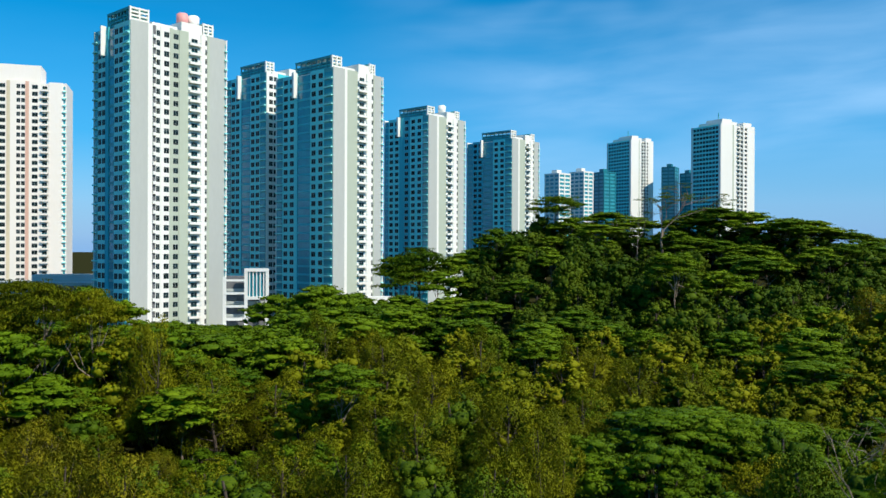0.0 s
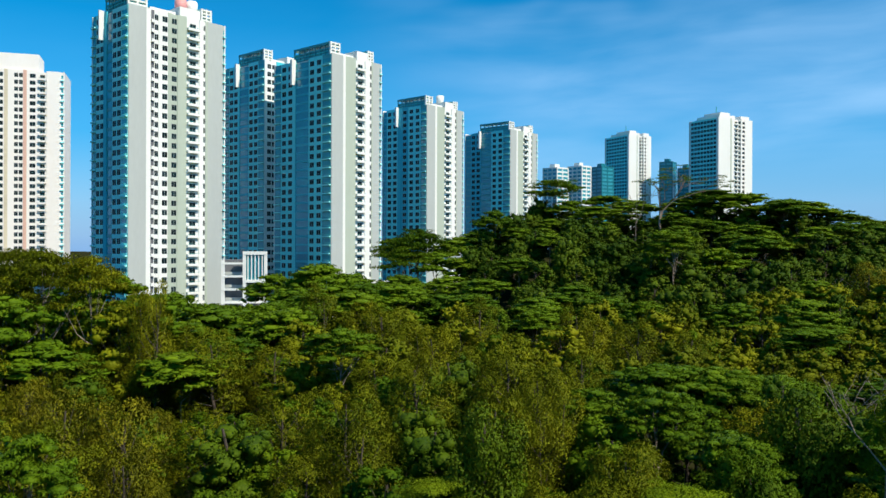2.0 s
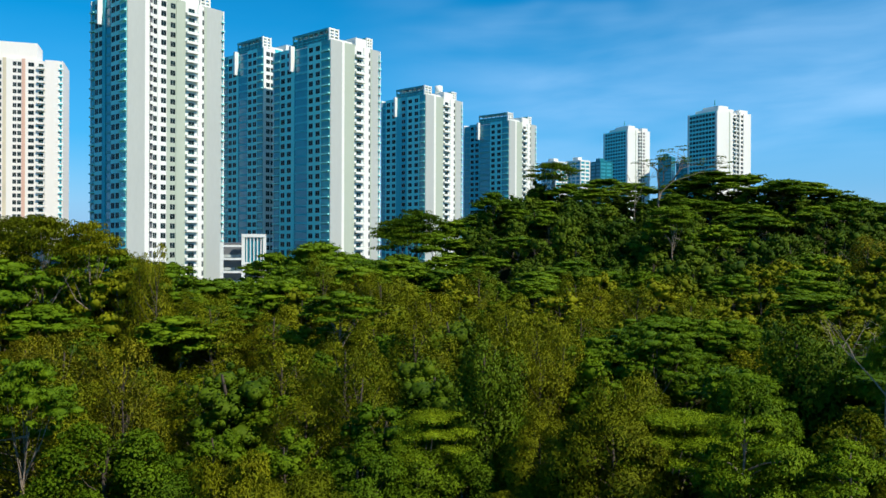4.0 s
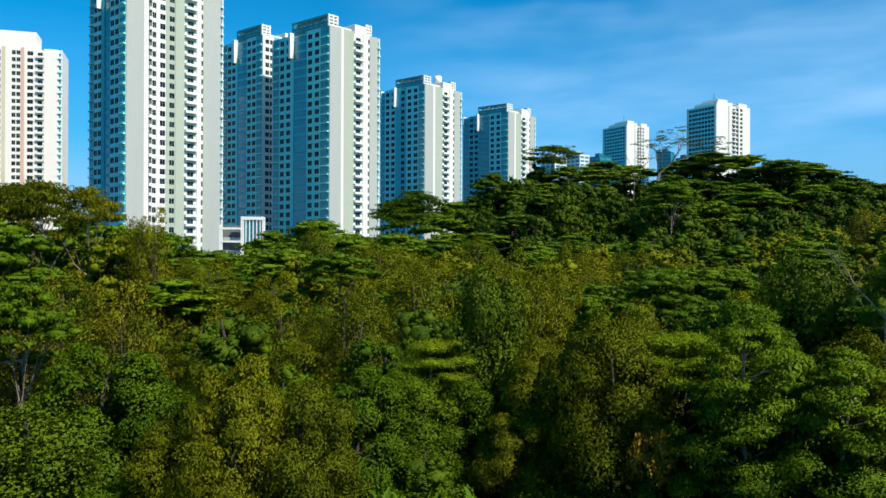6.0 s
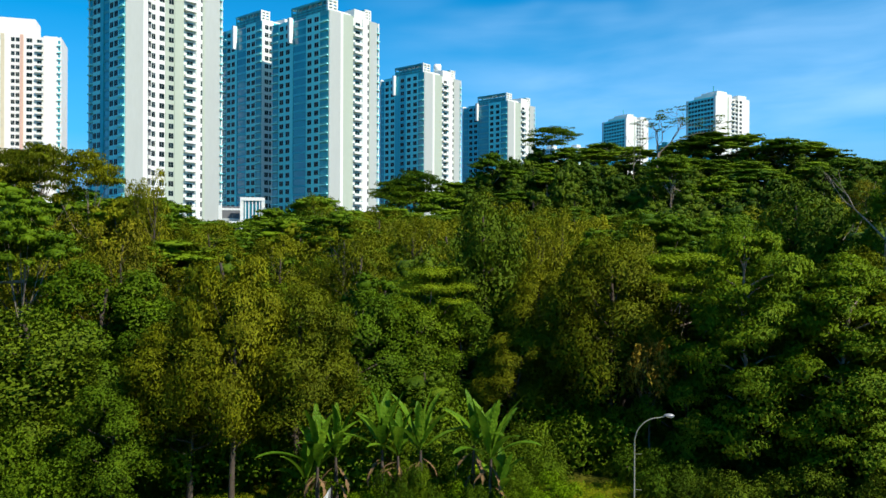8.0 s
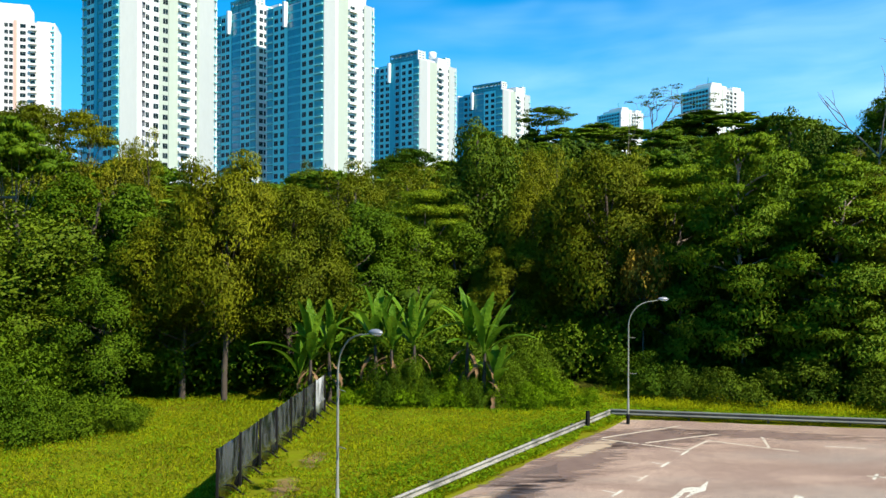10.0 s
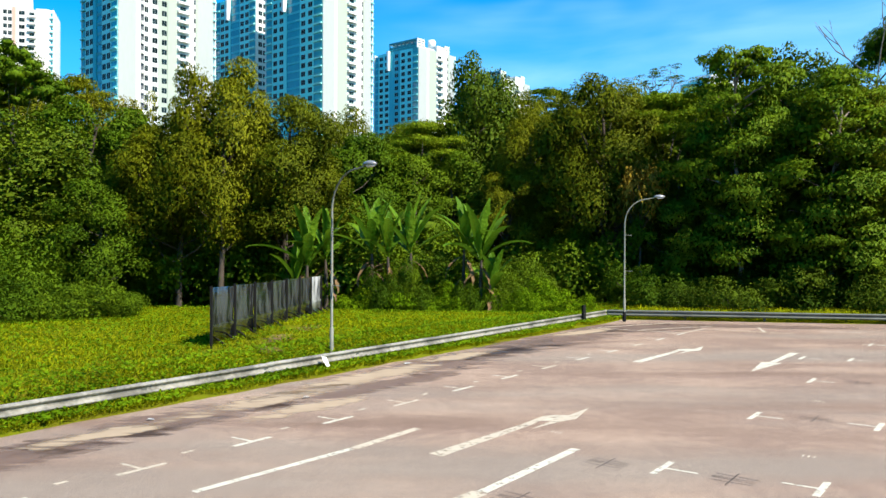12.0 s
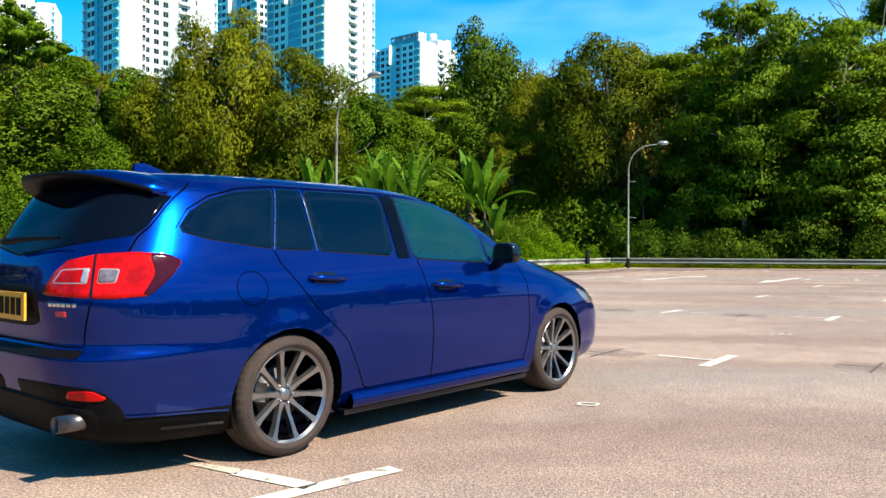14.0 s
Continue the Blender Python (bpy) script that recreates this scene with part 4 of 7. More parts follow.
# crowns that can be told apart in the wood behind
ACACIAS = [(7, 101, 21, 4.2), (4.9, 143.5, 24, 4.6), (-11.5, 140, 23, 4.6), (-2.6, 127, 20.4, 4.6), (-6, 133, 20.4, 4.0), (-27.7, 130, 17.8, 4.6), (-36, 123, 20, 5.2), (-42.2, 132, 20, 4.2), (-24.6, 154.5, 25.6, 4.6), (-10.2, 83.5, 18.6, 4.0),
           (-10.5, 112, 17.6, 4.2), (-3.8, 98, 19.8, 4.5), (2.6, 114.5, 19, 4.2), (10, 89, 20.2, 4.0), (13.7, 64.4, 17.6, 3.5), (16, 68, 16.2, 3.3), (4.2, 73.4, 20.4, 3.7), (8.5, 76.6, 18.9, 3.0), (10.8, 79, 19.6, 2.7)]
ACACIAS_BACK = [(29, 128, 21.4, 4.8), (24.5, 136.5, 20.6, 3.6), (21.4, 140.5, 23, 3.8), (38.5, 131, 19.6, 4.4), (-15.5, 153, 22.6, 4.2), (18.2, 110, 19.6, 4.2), (-54, 117, 16.8, 4.4), (-18, 88, 16.8, 4.2), (-48.5, 127, 26.2, 4.2), (-44.8, 123, 27.2, 3.4), (-8.5, 76.5, 16.6, 3.6)]
for i, (x, y, top, r) in enumerate(ACACIAS + ACACIAS_BACK):
    plant("acacia_mid", i, x, y, top, r * 1.2)
for i, (x, y, top, r) in enumerate([(-31.2, 77, 18.2, 4.6), (-37, 76.5, 19.4, 4.6), (-46, 106, 12.6, 4.6), (-52, 106, 14.4, 4.6), (-37.8, 104.6, 11.2, 3.2), (-27.4, 67.6, 16.2, 3.6), (-53, 101, 15.8, 4.2), (-31.8, 131, 16.4, 3.8), (86, 168, 30, 5.5)]):
    plant("olive_mid", i, x, y, top, r)
for i, (x, y, top, r) in enumerate([(-35.4, 116.5, 8.4, 5.4), (-33.0, 105, 9.6, 4.2), (-29, 112, 9.0, 4.4), (-21, 72, 10.8, 4.0), (41, 136, 18.8, 4.6), (46, 100, 16.2, 4.4), (20, 124, 16.5, 4.2), (-14, 70, 10.8, 4.0)]):
    plant("broad_mid", i, x, y, top, r)
UMBRELLAS = [(24, 92.5, 19.2, 5.6), (20, 78, 19, 4.6), (15, 85.4, 17.4, 4.8), (27.6, 89, 18, 5.2), (30.4, 89.5, 19.2, 4.8), (34, 90.6, 16.2, 5.4), (23.8, 66.6, 17, 4.6), (35.5, 149.5, 22.8, 4.2), (15.5, 149.6, 20.6, 6.0), (57.5, 130, 19.8, 6.4),
             (-15.9, 118, 20.6, 5.8), (-31, 58.6, 18.6, 4.2), (-52, 150, 24, 6.0), (50.6, 186, 37.0, 7.0), (64, 142, 21.4, 6.4), (38, 96, 17.2, 5.6)]
for i, (x, y, top, r) in enumerate(UMBRELLAS):
    plant("umbrella_mid", i, x, y, top, r)
for i, (x, y, top, r) in enumerate([(33.2, 259, 54.2, 9.5), (-9, 231, 38.2, 9.5), (-15, 234, 35.6, 9.0), (-11.5, 226, 33.0, 9.0)]):
    plant("umbrella_thin", i, x, y, top, r)
for i, (x, y, top, r) in enumerate([(-64.5, 128, 32.4, 7.0), (-72, 137, 32.2, 7.6), (-57, 129, 31.4, 5.5), (-78, 139, 29.6, 7.6), (-69, 126, 28.4, 7.0)]):
    plant("umbrella_olive", i, x, y, top, r)
for i, (x, y, top, r) in enumerate([(33.6, 82, 20.0, 3.6), (31.2, 71.6, 19.0, 3.2), (38.4, 74, 18.8, 3.2), (43, 86, 16.8, 3.4), (29.5, 60, 14, 3.0), (35, 62, 15, 3.2)]):
    plant("vine_mid", i, x, y, top, r)
# low flat crowns before the towers, and the wooded hill with its ridge of spreading trees
for i, (x, y, top, r) in enumerate([(-11.7, 175, 24.4, 7.5), (0.2, 203, 25.0, 8.5), (-26.5, 219, 25.2, 8.5), (-33, 200, 28.4, 8.5), (-45, 206, 25.4, 7.5), (-4, 226, 31.0, 7.0), (-40, 221, 24.4, 7.5), (-12, 212, 25.0, 8.0), (-20, 190, 24, 7.5), (8, 190, 25, 7.0),
                                    (-83, 183, 28.4, 8.5), (-72, 175, 26, 8.0), (4, 172, 22.6, 6.5), (12.5, 236, 43.0, 6.0)]):
    plant("umbrella_far", i, x, y, top, r)
for i, (x, y, top, r) in enumerate([(77, 238, 49.6, 10.5), (70, 243, 47.4, 9.0), (84, 231, 47.8, 9.0), (91, 224, 46.0, 9.0), (99, 227, 45.2, 9.5), (107, 232, 43.0, 8.5), (116, 240, 42.2, 9.5), (128, 243, 40.6, 9.5), (49, 260, 49.0, 9.5), (43, 240, 44.6, 8.5), (57, 252, 47.0, 8.5),
                                    (62, 190, 32.4, 6.5), (140, 250, 40.0, 9.0), (37, 256, 47.0, 7.5), (66, 226, 40.5, 8.0), (79, 214, 38.5, 8.0), (152, 252, 39.6, 9.0)]):
    plant("umbrella_far", i, x, y, top, r)
for i, (x, y, top, r) in enumerate([(15.3, 244.5, 40.6, 4.6), (10.5, 236, 38.0, 4.4), (19.5, 240, 42.4, 4.2), (28, 200, 36.0, 4.0), (33, 215, 38.6, 4.2), (38, 222, 40.0, 4.4), (47.2, 219, 36.0, 4.4), (42, 206, 34.4, 4.2), (53, 214, 36.4, 4.0), (23, 222, 37.6, 4.0), (5.5, 226, 32.6, 4.2), (24.5, 248, 42.8, 3.6), (35, 196, 30.6, 4.0)]):
    plant("vine_hill", i, x, y, top, r)
for i, (x, y, top, r) in enumerate([(66.2, 169, 30.4, 6.6), (73, 176, 30.6, 6.0), (58, 174, 27.4, 5.6), (81, 170, 25.4, 5.6), (72, 150, 24.4, 5.6), (51, 172, 25.6, 5.2), (45, 180, 26.4, 5.4), (90, 185, 32.0, 6.0), (37, 178, 24.8, 5.0), (28, 182, 25.4, 5.2)]):
    plant("broad_hill", i, x, y, top, r)
for i, (x, y, top, r) in enumerate([(84, 228, 43.6, 6.5), (93, 221, 41.6, 6.0), (100, 224, 41.0, 6.5), (108, 229, 39.2, 6.0), (75, 235, 45.0, 6.5), (67, 240, 43.6, 6.0), (116, 237, 38.4, 6.0), (126, 240, 37.0, 6.5), (55, 247, 43.0, 6.0), (46, 252, 44.0, 6.0), (80, 246, 46.0, 8.5), (89, 240, 45.2, 8.5), (97, 238, 43.6, 8.5), (105, 241, 42.0, 8.0), (72, 250, 46.0, 8.0)]):
    plant("broad_hill", i + 1, x, y, top, r)
# leafless trees above the canopy
kinds["bare"] = [bare_tree("dead_tree", 51, "leafless grey dead tree above the forest"), bare_tree("dead_tree", 52, "leafless pale dead tree among green crowns", 4.0),
                 bare_tree("bare_tree", 53, "half-bare tree with tufts of leaves on the ridge", 4.2, True, 5)]
for i, x, y, top, r in ((2, 60.0, 231, 53.2, 12.5), (0, 53.5, 236, 52.0, 4.6), (0, 31.3, 59.0, 25.0, 5.6), (1, 40.5, 83.0, 20.8, 4.4), (0, 46.0, 90.0, 18.4, 3.8), (1, 80.0, 172.0, 27.6, 6.0), (0, 45.0, 243.0, 45.6, 5.0)):
    plant("bare", i, x, y, top, r, i * 60 + 20)

# undergrowth along the edge
rng_f = np.random.default_rng(7)
for k in range(46):
    x = -24 + 60 * (k + rng_f.random() * 0.8) / 46
    y = 48.5 + rng_f.random() * 4 - (0.16 * (x - 10) if x > 10 else 0) + (2 if -10 < x < 4 else 0)
    y += 5.0 if 5 < x < 12 else -1.2 if x > 12 else 3.0 if -18 < x < -8 else 0
    s = (2.2 if x < 5 else 1.2) + 2.4 * rng_f.random()
    plant("bush_near", k, x, y, ground_z(x, y) + s, s * 0.85)
for i, (x, y, s) in enumerate([(-13.5, 53, 5.5), (-10, 53, 5), (-18.5, 50, 4), (-22, 46, 5.5), (-26, 43, 6), (-5.2, 49.5, 4.6), (-1.0, 49.8, 5.2), (0.2, 48.6, 3.6), (4.3, 50.0, 4.0), (7.5, 57, 6), (11, 57.5, 5.6),
                               (12.5, 56, 4), (13.0, 50.9, 4.6), (16, 54.5, 4.6), (20, 53.5, 5.5), (24.5, 52.0, 5.0), (29, 51, 5.0), (34, 50, 5.6), (9.5, 56, 7), (16.5, 55, 7), (23.5, 53, 7.5), (-2.8, 52.5, 7.5), (-8, 51.5, 7.5), (-15, 52, 8), (-30, 42, 8), (-34, 40, 8)]):
    plant("bush_tall", i, x, y, ground_z(x, y) + s, s * 0.75)
for i, (x, y, s) in enumerate([(5.0, 45.6, 1.5), (6.6, 45.9, 1.3), (8.2, 46.3, 1.1), (4.2, 46.8, 2.2), (6.0, 47.2, 2.0), (-5.2, 47.3, 2.0), (-2.9, 47.6, 2.6), (-0.6, 47.2, 2.0), (0.6, 47.6, 2.4), (3.3, 47.4, 2.2), (-4.2, 48.0, 2.6),
                               (-4.9, 45.9, 1.7), (-2.4, 45.7, 1.9), (-0.9, 45.9, 1.6), (0.9, 45.9, 1.8), (3.6, 45.6, 1.3), (-7.0, 46.9, 1.8)]):
    plant("bush_bright", i, x, y, ground_z(x, y) + s, s * 0.8)
for i, (x, y, top, r) in enumerate(((-3.0, 45.7, 3.8, 1.5), (-1.6, 45.6, 3.2, 1.4), (-2.2, 46.0, 4.4, 1.3), (1.7, 45.8, 3.0, 1.3), (3.6, 46.2, 2.6, 1.4))):
    plant("bush_tall", i, x, y, ground_z(x, y) + top, r)
for i, (x, y, s) in enumerate(((-17.0, 37.5, 3.2), (-19.5, 36.0, 3.6), (-15.2, 38.6, 2.0), (-21.5, 38.5, 5.6), (-22.5, 35.0, 4.4))):
    plant("bush_tall", i, x, y, ground_z(x, y) + s, s * 0.85)

# the rest of the wood fills in between and below them
TOPS = np.array([p for p in planted if p[1] > 56])


def canopy(x, y):
    """Crown height here, led by the trees already standing near."""
    d2 = (TOPS[:, 0] - x) ** 2 + (TOPS[:, 1] - y) ** 2 + 9
    w = d2 ** -1.5
    return float((w * TOPS[:, 2]).sum() / w.sum())


def filler(key, i, x, y, top, r):
    n = len(planted)
    plant(key, i, x, y, top, r, rng_f.random() * 360)
    return planted.pop(n)


y, row = 57.0, 0
while y < 290:
    step = 7.2 if y < 80 else 8.2 if y < 120 else 9.2
    half = 0.56 * y + 11
    x = -half + (row % 2) * step * 0.5
    while x < half:
        px, py = x + rng_f.normal() * step * 0.2, y + rng_f.normal() * step * 0.2
        x += step
        if (px < 2 and py > 236) or (py > 270 and px < 20):
            continue
        away = np.hypot(TOPS[:, 0] - px, TOPS[:, 1] - py)
        if (away < np.minimum(TOPS[:, 3] * 0.8, 3.8)).any():
            continue
        under = (away < TOPS[:, 3]).any()
        q = noise.noise((px * 0.035, py * 0.035, 9.0)) + 0.25 * rng_f.normal()
        if px > 8 and py > 165:
            key = "umbrella_far" if q > 0.25 else "vine_hill" if q > -0.1 else "broad_hill"
        elif py > 165:
            key = "umbrella_far" if q > -0.1 else "broad_far"
        elif py > 112:
            key = "acacia_far" if q > -0.2 else "broad_far" if q > -0.4 else "umbrella_far"
        elif px > 14 and py > 66:
            key = "umbrella_mid" if q < 0.05 else "acacia_mid" if q < 0.3 else "broad_mid"
        else:
            key = "acacia_mid" if q > -0.12 else "broad_mid" if q < -0.3 else "vine_mid"
        g = ground_z(px, py)
        top = canopy(px, py) - (2.8 if under else 0.8) - 3.0 * rng_f.random()
        if px < -2 and py > 130:  # the wood sinks towards the towers
            top = min(top, 36.6 - py * (0.093 if px < -0.2 * py else 0.058))
        top = max(g + 4.0, top)
        r = min(6.5, max(3.0, (top - g) * 0.36)) * (0.9 + 0.35 * rng_f.random())
        if key.startswith("umbrella"):
            r *= 1.25
        if key.startswith("vine"):
            r *= 0.8
        filler(key, int(rng_f.integers(0, 9)), px, py, top, r)
    y += step * 0.9
    row += 1
# unseen woods added to darken the car's reflections: near side of the hoarding, and far side of the car park
for k in range(14):
    x, y = -36 - 22 * k / 13 + rng_f.normal(), 42 - 34 * k / 13 + rng_f.normal()
    plant(("acacia_far", "broad_far")[k % 2], k, x, y, 12 + 4 * rng_f.random(), 4.5)
    plant("bush_near", k, x + 2.5, y - 1.0, ground_z(x, y) + 4, 3.6)
for k in range(52):
    a = radians(-195 + 220 * k / 51)
    r_ = 60 + 8 * rng_f.random()
    x, y = 4 + r_ * math.cos(a) * 1.05, -4 + r_ * math.sin(a) * 0.85
    plant(("acacia_far", "broad_far")[k % 2], k, x, y, 13 + 5 * rng_f.random(), 5.0)
for group_ in kinds.values():
    for t_ in group_:
        if t_.name not in used:
            for o in (*t_.children_recursive, t_):
                bpy.data.objects.remove(o)

# ---- car park surface ----
def asphalt_mat():
    m = mat("asphalt", (0.400, 0.282, 0.205), 0.88, second=(0.280, 0.190, 0.140), scale=0.22, fine=2.6, contrast=0.85, world_space=True)
    n, l = m.node_tree.nodes, m.node_tree.links
    b = n["Principled BSDF"]
    col = b.inputs["Base Color"].links[0].from_socket
    pos = n.new("ShaderNodeNewGeometry").outputs["Position"]
    grit = n.new("ShaderNodeTexVoronoi")
    grit.inputs["Scale"].default_value = 120.0
    l.new(pos, grit.inputs["Vector"])
    speck = n.new("ShaderNodeTexNoise")
    speck.inputs["Scale"].default_value, speck.inputs["Detail"].default_value = 70.0, 3.0
    speck.inputs["Roughness"].default_value = 0.85
    l.new(pos, speck.inputs["Vector"])
    r = n.new("ShaderNodeMapRange")
    r.inputs[1].default_value, r.inputs[2].default_value, r.inputs[3].default_value, r.inputs[4].default_value = 0.40, 0.62, 0.46, 1.40
    l.new(speck.outputs[0], r.inputs[0])
    chip = n.new("ShaderNodeMapRange")
    chip.inputs[3].default_value, chip.inputs[4].default_value = 0.58, 1.50
    l.new(grit.outputs["Color"], chip.inputs[0])
    tone = n.new("ShaderNodeMath")
    tone.operation = "MULTIPLY"
    l.new(r.outputs[0], tone.inputs[0])
    l.new(chip.outputs[0], tone.inputs[1])
    # long worn wheel tracks and damp stains, drawn out along the lanes
    mp = n.new("ShaderNodeMapping")
    mp.inputs["Rotation"].default_value = (0, 0, radians(-55))
    mp.inputs["Scale"].default_value = (0.10, 0.42, 1)
    l.new(pos, mp.inputs[0])
    st = n.new("ShaderNodeTexNoise")
    st.inputs["Scale"].default_value, st.inputs["Detail"].default_value, st.inputs["Distortion"].default_value = 1.3, 6.0, 0.8
    l.new(mp.outputs[0], st.inputs["Vector"])
    r2 = n.new("ShaderNodeMapRange")
    r2.inputs[1].default_value, r2.inputs[2].default_value, r2.inputs[3].default_value, r2.inputs[4].default_value = 0.44, 0.70, 0.0, 0.75
    l.new(st.outputs[0], r2.inputs[0])
    stain = n.new("ShaderNodeMix")
    stain.data_type = "RGBA"
    stain.inputs["B"].default_value = (0.20, 0.125, 0.088, 1)
    l.new(r2.outputs[0], stain.inputs["Factor"])
    l.new(col, stain.inputs["A"])
    # greyer stretches where the binder shows
    wear = n.new("ShaderNodeTexNoise")
    wear.inputs["Scale"].default_value, wear.inputs["Detail"].default_value, wear.inputs["Roughness"].default_value = 0.45, 7.0, 0.62
    l.new(mp.outputs[0], wear.inputs["Vector"])
    r3 = n.new("ShaderNodeMapRange")
    r3.inputs[1].default_value, r3.inputs[2].default_value, r3.inputs[3].default_value, r3.inputs[4].default_value = 0.46, 0.62, 0.0, 0.7
    l.new(wear.outputs[0], r3.inputs[0])
    grey = n.new("ShaderNodeMix")
    grey.data_type = "RGBA"
    grey.inputs["B"].default_value = (0.285, 0.238, 0.190, 1)
    l.new(r3.outputs[0], grey.inputs["Factor"])
    l.new(stain.outputs["Result"], grey.inputs["A"])
    hs = n.new("ShaderNodeHueSaturation")
    l.new(grey.outputs["Result"], hs.inputs["Color"])
    l.new(tone.outputs[0], hs.inputs["Value"])
    l.new(hs.outputs[0], b.inputs["Base Color"])
    bp = n.new("ShaderNodeBump")
    bp.inputs["Strength"].default_value, bp.inputs["Distance"].default_value = 0.6, 0.006
    l.new(grit.outputs["Distance"], bp.inputs["Height"])
    l.new(bp.outputs[0], b.inputs["Normal"])
    return m


def worn_paint(name, colour, keep):
    """Road paint worn through in flakes to the asphalt."""
    m = mat(name, colour, 0.75, second=tuple(c * 0.8 for c in colour), scale=3, fine=40, world_space=True)
    n, l = m.node_tree.nodes, m.node_tree.links
    b = n["Principled BSDF"]
    pos = n.new("ShaderNodeNewGeometry").outputs["Position"]
    t = n.new("ShaderNodeTexNoise")
    t.inputs["Scale"].default_value, t.inputs["Detail"].default_value, t.inputs["Roughness"].default_value = 7.0, 8.0, 0.7
    l.new(pos, t.inputs["Vector"])
    r = n.new("ShaderNodeMapRange")
    r.inputs[1].default_value, r.inputs[2].default_value = keep - 0.06, keep + 0.06
    r.inputs[3].default_value, r.inputs[4].default_value = 1.0, 0.0
    l.new(t.outputs[0], r.inputs[0])
    l.new(r.outputs[0], b.inputs["Alpha"])
    return m


M["asphalt"] = asphalt_mat()


def soft_stain(name, colour, second, strength):
    """A stain that thins out towards its rim in an uneven, streaky way."""
    m = mat(name, colour, 0.85, second=second, scale=1.5, fine=50, contrast=0.6, world_space=True)
    n, l = m.node_tree.nodes, m.node_tree.links
    pos = n.new("ShaderNodeNewGeometry").outputs["Position"]
    rim = n.new("ShaderNodeVectorMath")
    rim.operation = "LENGTH"
    l.new(n.new("ShaderNodeTexCoord").outputs["Object"], rim.inputs[0])
    mp = n.new("ShaderNodeMapping")
    mp.inputs["Rotation"].default_value = (0, 0, radians(-54))
    mp.inputs["Scale"].default_value = (0.5, 2.2, 1)
    l.new(pos, mp.inputs[0])
    t = n.new("ShaderNodeTexNoise")
    t.inputs["Scale"].default_value, t.inputs["Detail"].default_value, t.inputs["Roughness"].default_value = 1.1, 6.0, 0.62
    l.new(mp.outputs[0], t.inputs["Vector"])
    a = n.new("ShaderNodeMath")
    a.operation = "MULTIPLY_ADD"
    a.inputs[1].default_value = 2.4
    l.new(t.outputs[0], a.inputs[0])
    neg = n.new("ShaderNodeMath")
    neg.operation = "MULTIPLY"
    neg.inputs[1].default_value = -1.0
    l.new(rim.outputs["Value"], neg.inputs[0])
    l.new(neg.outputs[0], a.inputs[2])
    r = n.new("ShaderNodeMapRange")
    r.inputs[1].default_value, r.inputs[2].default_value, r.inputs[3].default_value, r.inputs[4].default_value = 0.30, 0.75, 0.0, strength
    l.new(a.outputs[0], r.inputs[0])
    l.new(r.outputs[0], n["Principled BSDF"].inputs["Alpha"])
    return m


M["tar"] = soft_stain("tar", (0.165, 0.105, 0.082), (0.22, 0.15, 0.115), 0.72)
M["sand"] = soft_stain("sand", (0.52, 0.40, 0.27), (0.44, 0.33, 0.22), 0.8)
M["crack"] = worn_paint("crack", (0.10, 0.078, 0.066), 0.60)
M["line_paint"] = worn_paint("line_paint", (0.66, 0.62, 0.50), 0.60)
M["line_faded"] = worn_paint("line_faded", (0.58, 0.50, 0.38), 0.595)

edge = []
for k in range(60):  # ragged edge along the grass, from behind the camera to the far corner
    p = EDGE_L + DIR_L * (-55 + (88.2) * k / 59)
    off = 0.28 * noise.noise((p.x * 0.35, p.y * 0.35, 1)) + 0.10 * noise.noise((p.x * 1.7, p.y * 1.7, 2))
    edge.append((p.x - DIR_L.y * off, p.y + DIR_L.x * off))
for k in range(1, 40):
    p = CORNER + DIR_F * (55 * k / 39)
    off = 0.20 * noise.noise((p.x * 0.4, p.y * 0.4, 3))
    edge.append((p.x - DIR_F.y * off, p.y + DIR_F.x * off))
pv = [(x, y, 0.0) for x, y in edge] + [(66, -55, 0), (-39, -55, 0)]
pavement = tagged(link_mesh("pavement", pv, [tuple(range(len(pv)))], M["asphalt"]), "worn pinkish-grey asphalt car park", "car park", kind="structure")


def decal(name, pts, material, z=0.006):
    return link_mesh(name, [(x, y, z) for x, y in pts], [tuple(range(len(pts)))], material, pavement)


def stroke(name, a, b, w, material, z=0.006):
    a, b = Vector(a), Vector(b)
    d = (b - a).normalized()
    n = Vector((-d.y, d.x)) * w / 2
    return decal(name, [tuple(a - n), tuple(b - n), tuple(b + n), tuple(a + n)], material, z)


def blot(name, cx, cy, rx, ry, turn, material, z, seed):
    pts = []
    for k in range(28):
        a = 2 * math.pi * k / 28
        r = 1 + 0.45 * noise.noise((math.cos(a) * 1.6 + seed, math.sin(a) * 1.6, seed * 2.3))
        pts.append((math.cos(a) * r, math.sin(a) * r))
    ob = decal(name, pts, material, 0.0)
    ob.matrix_basis = pose(cx, cy, z, 0, 0, turn) @ Matrix.Diagonal((rx * 1.25, ry * 1.5, 1, 1))
    return ob


ALONG, ACROSS = Vector((0.580, 0.814)), Vector((0.814, -0.580))


def bay_mark(x, y, side, material, length=0.95, stem=0.62):
    """The T at a bay's corner: a bar along the row and a stem across it."""
    p = Vector((x, y))
    root = stroke("bay_mark", p - ALONG * length / 2, p + ALONG * length / 2, 0.12, material)
    stroke("bay_mark", p + ACROSS * side * 0.062, p + ACROSS * side * stem, 0.07, material)


